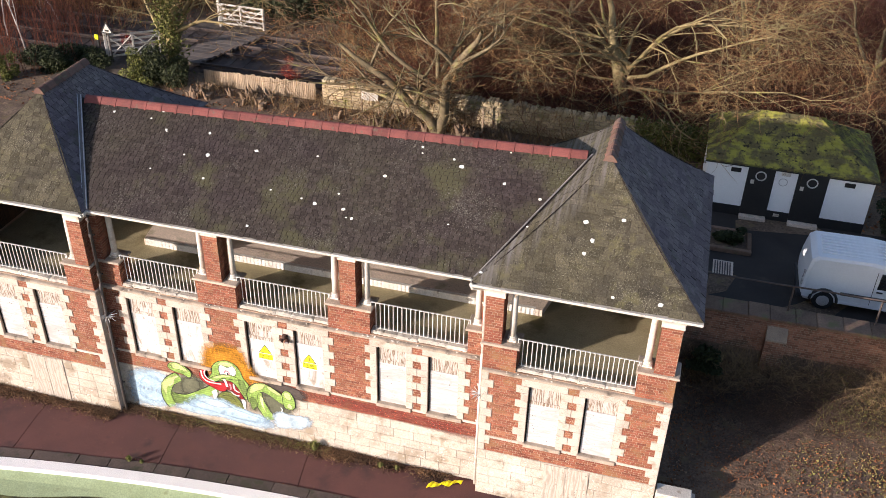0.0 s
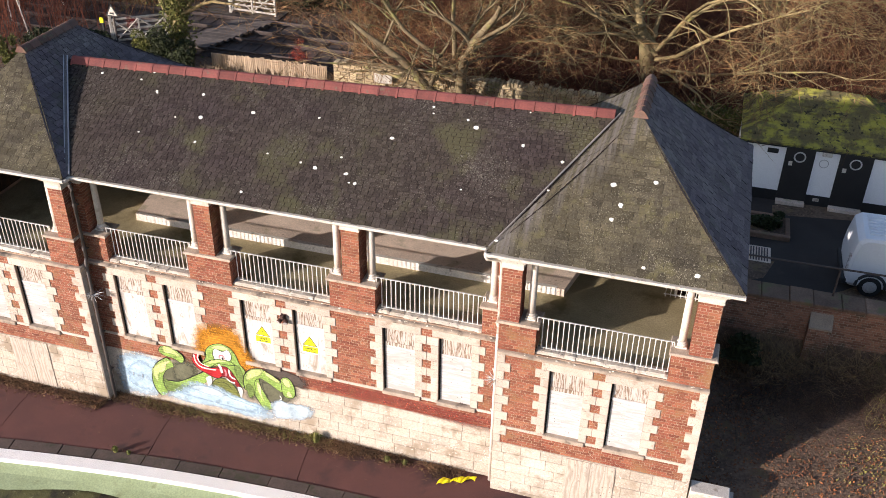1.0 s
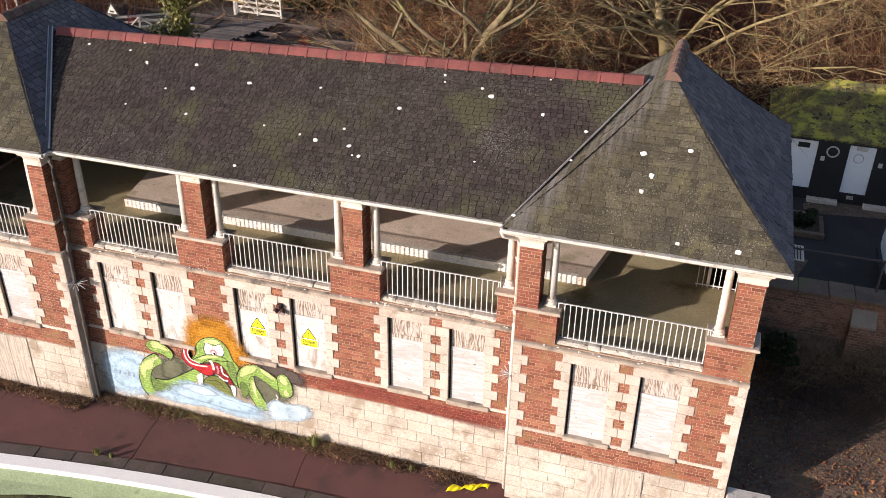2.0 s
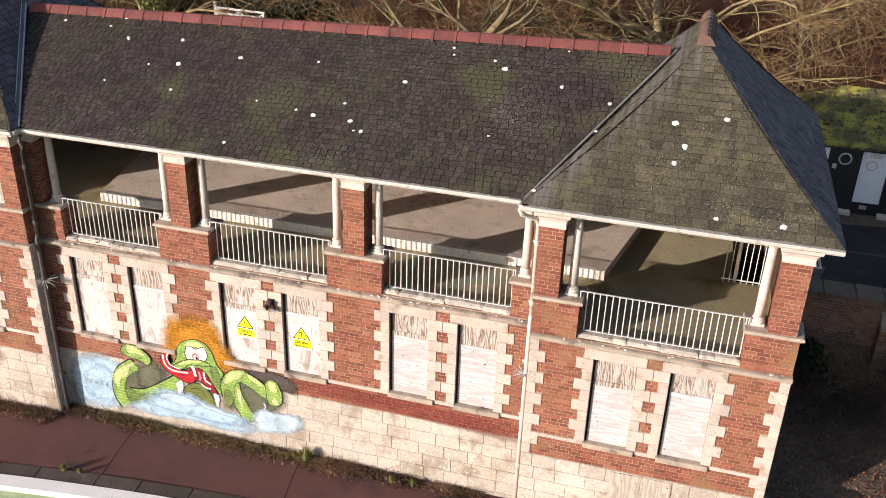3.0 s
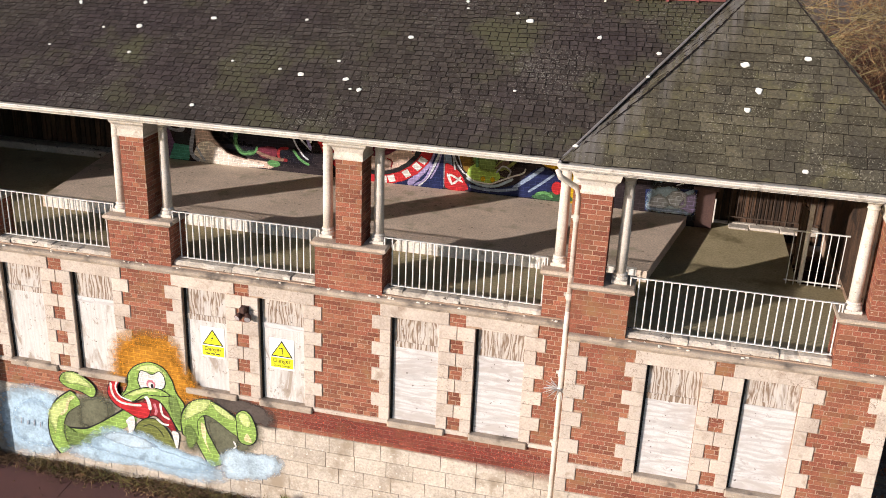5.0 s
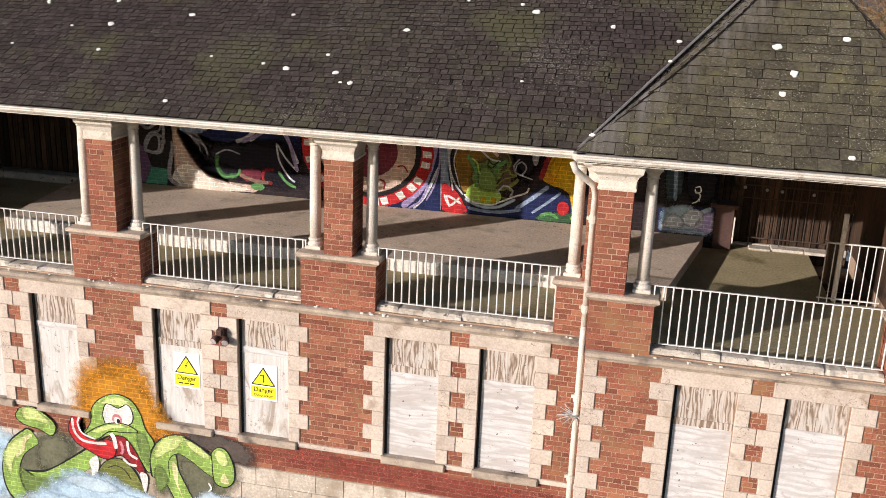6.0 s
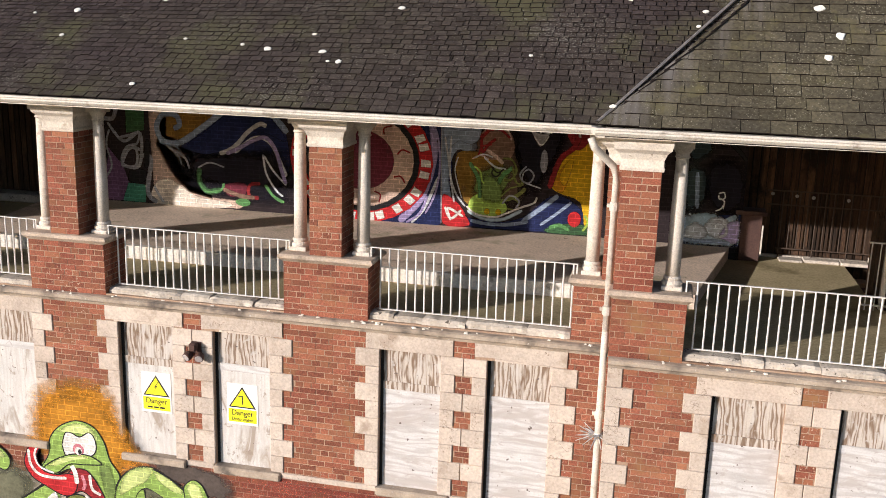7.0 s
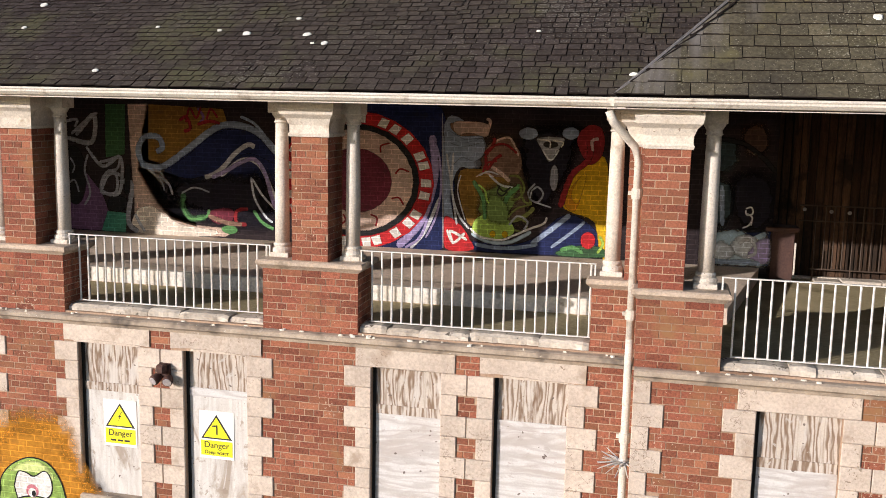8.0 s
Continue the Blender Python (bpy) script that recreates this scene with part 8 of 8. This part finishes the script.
def tree(name, label, at, starts, bark, seed, depth=3, droop=0.0, kids=(3, 5), twig=None, spread=0.7):
    """starts: rows of (way, length, radius, height up the trunk)."""
    rnd = random.Random(seed)
    t = thing(name, at, label, "tree")
    limbs = {}
    for way, length, radius, z in starts:
        grow(rnd, (at[0], at[1], at[2] + z), way, length, radius, depth, limbs, droop, spread, kids)
    big = limbs.get(depth, [])
    for pts, rad in big:
        ob = new("trunk" if pts[0][2] < at[2] + 0.4 else "limb", limbs_mesh("trunk", [(pts, rad)], bark, 9))
        ob.parent = t
        ob.matrix_parent_inverse = t.matrix_basis.inverted()
    for dpt in range(depth - 1, -1, -1):
        if limbs.get(dpt):
            ob = new("branchwork" if dpt else "twigwork", limbs_mesh("branches", limbs[dpt], bark if dpt or not twig else twig, 4 if dpt else 3))
            ob.parent = t
            ob.matrix_parent_inverse = t.matrix_basis.inverted()
            tagged(ob, kind="stuff")
    return t


tree("bare_tree", "bare grey-barked tree with two trunks behind the roof", (-2.65, 16.4, 1.35),
     [((-0.30, -0.05, 1.0), 5.5, 0.24, 0), ((0.16, 0.08, 1.0), 6.0, 0.26, 0), ((-0.9, 0.0, 0.55), 5.2, 0.10, 1.6), ((-0.75, -0.2, 0.9), 5.6, 0.11, 2.0), ((0.6, 0.2, 0.9), 5.0, 0.10, 2.4), ((-0.2, 0.3, 1.2), 5.0, 0.10, 2.4), ((0.75, 0.1, 0.28), 3.2, 0.06, 1.9), ((-1.0, -0.1, 0.2), 3.8, 0.07, 1.9)],
     BARK, 5, 4, 0.15, (4, 6), TWIG_BR, 0.75)
tree("mossy_tree", "large mossy tree with long drooping golden branches", (4.45, 20.3, 1.35),
     [((0.02, 0, 1.0), 5.5, 0.34, 0), ((0.9, -0.25, 0.55), 7.0, 0.085, 1.8), ((1.0, -0.35, 0.25), 7.5, 0.075, 1.4), ((0.7, 0.0, 0.8), 6.5, 0.09, 2.2), ((-0.7, -0.1, 0.6), 6.0, 0.085, 2.0), ((-0.9, -0.3, 0.4), 6.5, 0.085, 2.4), ((1.0, -0.5, 0.05), 5.5, 0.06, 1.4), ((0.3, -0.4, 0.9), 5.5, 0.085, 2.2), ((-1.0, -0.2, 0.15), 5.5, 0.07, 1.7), ((-0.4, 0.3, 0.9), 5.5, 0.085, 2.2)],
     BARK_MOSS, 11, 4, 0.45, (4, 6), TWIG_BR, 0.85)
tree("ivy_tree", "ivy-covered leaning tree beside the crossing", (-15.5, 18.3, 1.35),
     [((0.1, 0, 1), 5.5, 0.26, 0), ((-0.2, 0.1, 1), 5.0, 0.18, 0), ((-0.7, 0.1, 0.8), 3.5, 0.1, 1.5), ((0.8, 0, 0.7), 3.5, 0.1, 1.8)], BARK_MOSS, 7, 3, 0.3, (4, 6))
for i, (x, y, lean) in enumerate(((-22.1, 17.3, -0.14), (-24.9, 19.5, -0.16), (-27.0, 21.0, 0.05), (-24.2, 22.5, -0.1))):
    tree("birch", "slender pale birch in the scrub", (x, y, 1.35), [((lean, 0.02, 1), 6.5, 0.038, 0)], BIRCH, 30 + i, 2, 0.2, (5, 8))
for i, (x, y, s) in enumerate(((-9.0, 27.5, 1.0), (-4.0, 25.5, 0.9), (1.0, 27.0, 1.0), (9.5, 25.0, 1.0), (14.5, 24.5, 1.1), (18.0, 21.5, 1.0), (-20.0, 27.5, 1.0))):
    tree("bare_tree", "bare tree standing in the thicket", (x, y, 1.35), [((0.05, 0, 1), 5.5 * s, 0.18, 0), ((-0.5, 0, 0.8), 4.0, 0.1, 1.5), ((0.6, -0.2, 0.8), 4.0, 0.1, 1.8)], BARK, 50 + i, 3, 0.3, (3, 5))


def stalks(name, label, n, spots, h0, h1, r, material, lean=0.35, seed=1, bend=0.3, category="scrub", width=0.0):
    """n thin bent stalks as one object; spots gives (x, y, z) for two random numbers."""
    rs = np.random.RandomState(seed)
    P = np.array([spots(rs) for _ in range(n)])
    h = rs.uniform(h0, h1, n)
    d = np.c_[rs.normal(0, lean, n), rs.normal(0, lean, n), np.ones(n)]
    d /= np.linalg.norm(d, axis=1)[:, None]
    side = np.c_[rs.normal(0, bend, (n, 2)), rs.normal(0, bend * 0.4, n)]
    rings = []
    for i, t in enumerate((0, 0.4, 0.75, 1.0)):
        c = P + d * (h * t)[:, None] + side * (h * t * t)[:, None]
        rr = r * (1 - 0.75 * t)
        for k in range(3):
            a = 2 * math.pi * k / 3
            rings.append(c + np.array((math.cos(a), math.sin(a), 0.3 * math.sin(a))) * rr)
    V = np.stack(rings, 1).reshape(-1, 3)
    f = []
    for i in range(3):
        for k in range(3):
            j = (k + 1) % 3
            f.append((i * 3 + k, i * 3 + j, (i + 1) * 3 + j, (i + 1) * 3 + k))
    F = (np.arange(n)[:, None, None] * 12 + np.array(f)[None]).reshape(-1, 4)
    me = bpy.data.meshes.new(name)
    me.from_pydata(V.tolist(), [], F.tolist())
    me.materials.append(material)
    return tagged(new(name, me), label, category, kind="stuff")


def leaves(name, label, n, spots, size, material, seed=1, category="foliage"):
    """n small folded leaves as one object."""
    rs = np.random.RandomState(seed)
    P = np.array([spots(rs) for _ in range(n)])
    a = rs.normal(0, 1, (n, 3))
    a /= np.linalg.norm(a, axis=1)[:, None]
    b2 = np.cross(a, rs.normal(0, 1, (n, 3)))
    b2 /= np.linalg.norm(b2, axis=1)[:, None]
    c = np.cross(a, b2)
    s = rs.uniform(0.6, 1.4, n)[:, None] * size
    V = np.stack([P - a * s, P + b2 * s * 0.5 + c * s * 0.2, P + a * s, P - b2 * s * 0.5 + c * s * 0.2], 1).reshape(-1, 3)
    q = np.arange(n)[:, None] * 4
    F = np.concatenate([q + np.array([[0, 1, 2]]), q + np.array([[0, 2, 3]])], 0)
    me = bpy.data.meshes.new(name)
    me.from_pydata(V.tolist(), [], F.tolist())
    me.materials.append(material)
    return tagged(new(name, me), label, category, kind="stuff")


def clumps(x0, x1, y0, y1, n, spread, seed, z=1.4, rise=0.0):
    """Spots gathered round n centres."""
    r = np.random.RandomState(seed)
    C = np.c_[r.uniform(x0, x1, n), r.uniform(y0, y1, n)]

    def pick(rs):
        c = C[rs.randint(n)]
        x, y = c[0] + rs.normal(0, spread), c[1] + rs.normal(0, spread)
        return (x, y, z + rise * max(0.0, y - 24))
    return pick


def ball(cx, cy, cz, rx, ry, rz, seed=0):
    """Spots in an uneven mass of leaves."""
    r = np.random.RandomState(seed)
    K = r.normal(0, 0.45, (14, 3))

    def pick(rs):
        k = K[rs.randint(14)]
        v = rs.normal(0, 1, 3)
        v /= np.linalg.norm(v)
        p = k + v * 0.42 * rs.uniform(0.6, 1.0)
        return (cx + rx * p[0], cy + ry * p[1], max(cz + rz * p[2], 1.38))
    return pick


def on_yard(x, y, up):
    return (x, y, ground_height(x, y) + 0.05 * noise.noise((x * 0.5, y * 0.5, 0)) + up)


def yard_clumps(x0, x1, y0, y1, n, spread, seed):
    pick = clumps(x0, x1, y0, y1, n, spread, seed)

    def settle(rs):
        x, y, _ = pick(rs)
        return on_yard(max(x, 7.7), min(max(y, 0.0), 5.6), 0.0)
    return settle


stalks("red_thicket", "reddish brown bare thicket beyond the railway", 32000, clumps(-9, 30, 23.9, 36, 520, 0.7, 1), 1.2, 3.6, 0.013, TWIG_RED, 0.35, 1, 0.35, "thicket")
stalks("tan_thicket", "tan bramble and bracken thicket", 22000, clumps(-9, 28, 21.5, 35, 420, 0.7, 2), 0.8, 2.6, 0.012, TWIG_TAN, 0.45, 2, 0.45, "thicket")
stalks("near_thicket", "red-brown scrub behind the stone wall", 12000, clumps(-6, 24, 18.0, 21.5, 240, 0.5, 3), 0.8, 2.2, 0.011, TWIG_RED, 0.4, 3, 0.4, "thicket")
stalks("left_thicket", "pale brown scrub on the bank", 9000, clumps(-42, -18, 23.2, 36, 160, 0.8, 4), 0.8, 3.0, 0.014, TWIG_TAN, 0.35, 4, 0.35, "thicket")
stalks("left_red_scrub", "thin reddish saplings by the railway", 1600, clumps(-34, -21, 16, 22, 60, 0.6, 5), 1.0, 4.0, 0.011, TWIG_RED, 0.16, 5, 0.15, "thicket")
stalks("arching_canes", "thick arching bramble canes catching the sun", 3600, clumps(-8, 28, 18.6, 33, 260, 0.8, 51), 0.9, 2.6, 0.017, CANE, 0.6, 52, 0.8, "thicket")
stalks("dark_canes", "dark tangled undergrowth in the thicket", 5200, clumps(-8, 28, 18.6, 33, 200, 0.7, 53), 0.5, 1.8, 0.03, BRAMBLE, 0.8, 54, 0.8, "thicket")
leaves("fallen_leaves", "orange-brown dead leaves caught in the thicket", 70000, lambda rs: (rs.uniform(-8, 28), rs.uniform(18.2, 35), 1.45 + abs(rs.normal(0, 0.9))), 0.055, LEAF_OLD, 6)
leaves("leaf_litter", "brown leaf litter over the rough ground", 16000, lambda rs: (rs.uniform(-30, 26), rs.uniform(13.5, 36), 1.42), 0.08, LEAF_OLD, 7)
leaves("golden_brush", "golden bracken on the bank", 16000, lambda rs: (rs.uniform(-36, -19), rs.uniform(24.5, 34), 1.45 + abs(rs.normal(0, 0.7))), 0.08, TWIG_TAN, 8)
leaves("evergreen_bush", "dark evergreen bush beside the crossing", 8000, ball(-15.3, 17.2, 2.1, 1.1, 0.9, 0.9, 1), 0.06, IVY, 9)
leaves("yellow_bush", "yellow-green conifer bush by the gate", 3000, ball(-16.4, 17.0, 2.0, 0.8, 0.7, 0.7, 2), 0.055, IVY_Y, 10)
leaves("dark_hedge", "dark green hedge by the railway", 11000, ball(-20.4, 17.4, 1.9, 1.9, 1.1, 0.8, 3), 0.065, IVY, 11)
leaves("round_bush", "clipped green bush on the bank", 1500, ball(-22.3, 15.6, 1.9, 0.5, 0.5, 0.7, 4), 0.07, IVY_Y, 12)
leaves("far_evergreen", "dark evergreen beyond the far gate", 6000, ball(-12.6, 26.5, 2.6, 2.6, 1.5, 1.6, 5), 0.12, IVY, 13)
leaves("far_evergreen", "dark evergreen behind the white gate", 4000, ball(-17.0, 27.0, 2.6, 2.2, 1.2, 1.5, 6), 0.12, IVY, 14)
leaves("ivy", "ivy on the leaning trunk", 3500, lambda rs: (-15.4 + rs.normal(0, 0.3), 18.2 + rs.normal(0, 0.3), rs.uniform(1.5, 5.5)), 0.07, IVY_Y, 15)
leaves("mossy_hedge", "yellow-green ivy hedge along the stone wall", 6000, lambda rs: (rs.uniform(5.2, 8.7), 17.2 + rs.normal(0, 0.3), rs.uniform(1.5, 2.75)), 0.075, IVY_Y, 16)
leaves("red_shrub", "small bright red-brown shrub", 700, ball(-9.9, 18.5, 2.2, 0.45, 0.4, 0.6, 7), 0.07, paint("shrub_red", (0.34, 0.05, 0.03), False), 17)
leaves("bed_plant", "low evergreen in the planting bed", 1500, ball(9.0, 11.4, 1.65, 0.5, 0.4, 0.25, 8), 0.06, IVY, 18)
leaves("shade_ivy", "dark ivy at the tower corner", 1600, ball(8.5, 4.7, 1.2, 0.5, 0.6, 0.5, 9), 0.07, IVY, 19)
leaves("side_bush", "evergreen beside the lavatory", 2500, ball(14.6, 13.2, 1.9, 0.8, 0.8, 0.7, 10), 0.08, IVY, 20)
stalks("brambles", "tangled dead bramble stems at the wall foot", 1500, lambda rs: on_yard(rs.uniform(8, 15), min(4.9 + rs.normal(0, 0.4), 5.65), -0.02), 0.3, 0.9, 0.009, DRY, 0.9, 21, 0.7)
leaves("yard_leaves", "dead leaves over the yard", 9000, lambda rs: on_yard(rs.uniform(7.7, 18), rs.uniform(0, 5.6), rs.uniform(0.0, 0.03)), 0.035, LEAF_OLD, 22)
stalks("yard_brambles", "tangle of dead brown brambles over the yard", 5000, yard_clumps(8.0, 17, 2.8, 5.4, 60, 0.4, 41), 0.2, 0.6, 0.006, BRAMBLE, 1.1, 42, 0.9, "brambles")
leaves("yard_moss", "yellow-green moss and low growth in the sunny yard", 9000, yard_clumps(11.0, 18, 1.5, 5.4, 60, 0.5, 43), 0.045, GRASS, 44)
stalks("sun_grass", "dry grass in the sunlit yard corner", 1500, lambda rs: on_yard(rs.uniform(11.5, 17), rs.uniform(3.0, 5.5), -0.02), 0.1, 0.35, 0.008, GRASS, 0.5, 23, 0.4)
# stumps and roots behind the ridge
STUMP = surf("stump_wood", (0.25, 0.17, 0.11), (0.10, 0.07, 0.05), 4, 18, 0.95, 0.6)
for i in range(34):
    rs = random.Random(200 + i)
    x, y = (rs.uniform(-13.8, -7.5), rs.uniform(16.2, 17.3)) if i < 16 else (rs.uniform(-7.5, 0.8), rs.uniform(16.2, 17.1))
    st = thing("tree_stump", (x, y, 1.4), "broken grey-brown stump with jagged roots", "stump", "stumps")
    limbs = []
    for k in range(rs.randint(4, 7)):
        a = rs.uniform(0, 6.28)
        tip = np.array((x + 0.3 * math.cos(a), y + 0.22 * math.sin(a), 1.4 + rs.uniform(0.15, 0.5)))
        b0 = np.array((x + 0.1 * math.cos(a), y + 0.1 * math.sin(a), 1.36))
        limbs.append(([b0, (b0 + tip) / 2 + np.array((0, 0, 0.1)), tip], [rs.uniform(0.06, 0.10), 0.06, 0.018]))
    ob = new("root_mass", limbs_mesh("root_mass", limbs, STUMP, 6))
    ob.parent = st
    ob.matrix_parent_inverse = st.matrix_basis.inverted()
    bm = bmesh.new()
    lathe(bm, [(0.18, 1.3), (0.15, 1.45), (0.12, 1.4 + rs.uniform(0.12, 0.35))], x, y, 9)
    part("bole", bm, STUMP, st)
stalks("dead_stalks", "dead stalks among the stumps", 1600, clumps(-15, 3, 16.2, 17.9, 60, 0.3, 24), 0.2, 0.9, 0.010, DRY, 0.5, 24, 0.5)

# ---- the foot of the pavilion wall ----
FOOT_X = np.random.RandomState(77).uniform(-12, 3.0, 26)
DRY_DK = surf("matted_straw", (0.22, 0.125, 0.065), (0.09, 0.055, 0.034), 1.5, 8, 0.95, 0.0, rand=0.6, island=True)


def foot(rs):
    x = FOOT_X[rs.randint(len(FOOT_X))] + rs.normal(0, 0.28)
    x = min(max(x, -12.0), 2.95)
    return (x, (TY if x < -7.3 else 0.0) - abs(rs.normal(0, 0.16)) - 0.04, GROUND + 0.01)


stalks("wall_foot_weeds", "matted dead weeds and straw along the wall foot", 6000, foot, 0.05, 0.20, 0.007, DRY_DK, 1.3, 25, 0.8, "weeds")
leaves("wall_foot_litter", "brown leaf litter along the wall foot", 9000, lambda rs: tuple(np.array(foot(rs)) + np.array((0, 0, rs.uniform(0, 0.06)))), 0.035, DRY_DK, 26, "litter")
stalks("moss_grass", "green grass at the wall foot", 900, lambda rs: (rs.uniform(-6.5, -1.0), -abs(rs.normal(0, 0.12)) - 0.1, GROUND), 0.05, 0.22, 0.006, GRASS, 0.6, 27, 0.5, "grass")
leaves("path_litter", "small leaves scattered on the path", 160, lambda rs: (rs.uniform(-11, 3), rs.uniform(-2.0, -0.3), GROUND + 0.02), 0.02, DRY_DK, 28, "litter")
WEED = surf("green_weed", (0.16, 0.20, 0.05), (0.22, 0.20, 0.07), 3, 8, 0.8, 0.0, rand=0.4, island=True)
for i, (x, y, h) in enumerate(((-1.45, -0.22, 0.42), (-6.05, -1.98, 0.22), (0.9, -0.25, 0.18), (-5.7, -1.95, 0.15), (0.45, -0.28, 0.2))):
    rs2 = random.Random(70 + i)
    t = thing("weed", (x, y, GROUND), "green tuft of weed growing at the edge of the path", "weed", "weeds")
    V, F = [], []
    for k in range(90):
        a, r0 = rs2.uniform(0, 6.28), rs2.uniform(0.2, 1.0)
        tip = Vector((x + r0 * h * 0.6 * math.cos(a), y + r0 * h * 0.5 * math.sin(a), GROUND + h * (1.15 - 0.7 * r0)))
        b0 = Vector((x + 0.04 * math.cos(a), y + 0.04 * math.sin(a), GROUND))
        s = Vector((-math.sin(a), math.cos(a), 0)) * 0.008
        m2 = (b0 + tip) / 2 + Vector((0, 0, h * 0.25))
        n0 = len(V)
        V += [b0 - s, b0 + s, m2 + s, m2 - s, tip]
        F += [(n0, n0 + 1, n0 + 2, n0 + 3), (n0 + 3, n0 + 2, n0 + 4)]
    me = bpy.data.meshes.new("foliage")
    me.from_pydata(V, [], F)
    me.materials.append(WEED)
    ob = new("foliage", me)
    ob.parent = t
    ob.matrix_parent_inverse = t.matrix_basis.inverted()
# crumpled yellow strip
tape = thing("plastic_strip", (2.2, -0.4, GROUND), "crumpled bright yellow plastic strip on the path", "litter")
bm = bmesh.new()
prev = None
for i in range(22):
    t = i / 21
    x = 1.85 + 0.85 * t
    y = -0.58 + 0.38 * t + 0.025 * math.sin(i * 0.8)
    z = GROUND + 0.03 + 0.03 * abs(math.sin(i * 0.9))
    w = 0.075 + 0.03 * math.sin(i * 0.6)
    ring = [bm.verts.new((x - 0.2 * w, y - w, z)), bm.verts.new((x, y, z + 0.03)), bm.verts.new((x + 0.2 * w, y + w, z + 0.01))]
    if prev:
        for k in (0, 1):
            bm.faces.new((prev[k], ring[k], ring[k + 1], prev[k + 1]))
    prev = ring
o = part("strip", bm, surf("yellow_plastic", (0.85, 0.72, 0.01), (0.75, 0.62, 0.01), 6, 40, 0.4, 0.0), tape)
so = o.modifiers.new("thick", 'SOLIDIFY')
so.thickness = 0.006
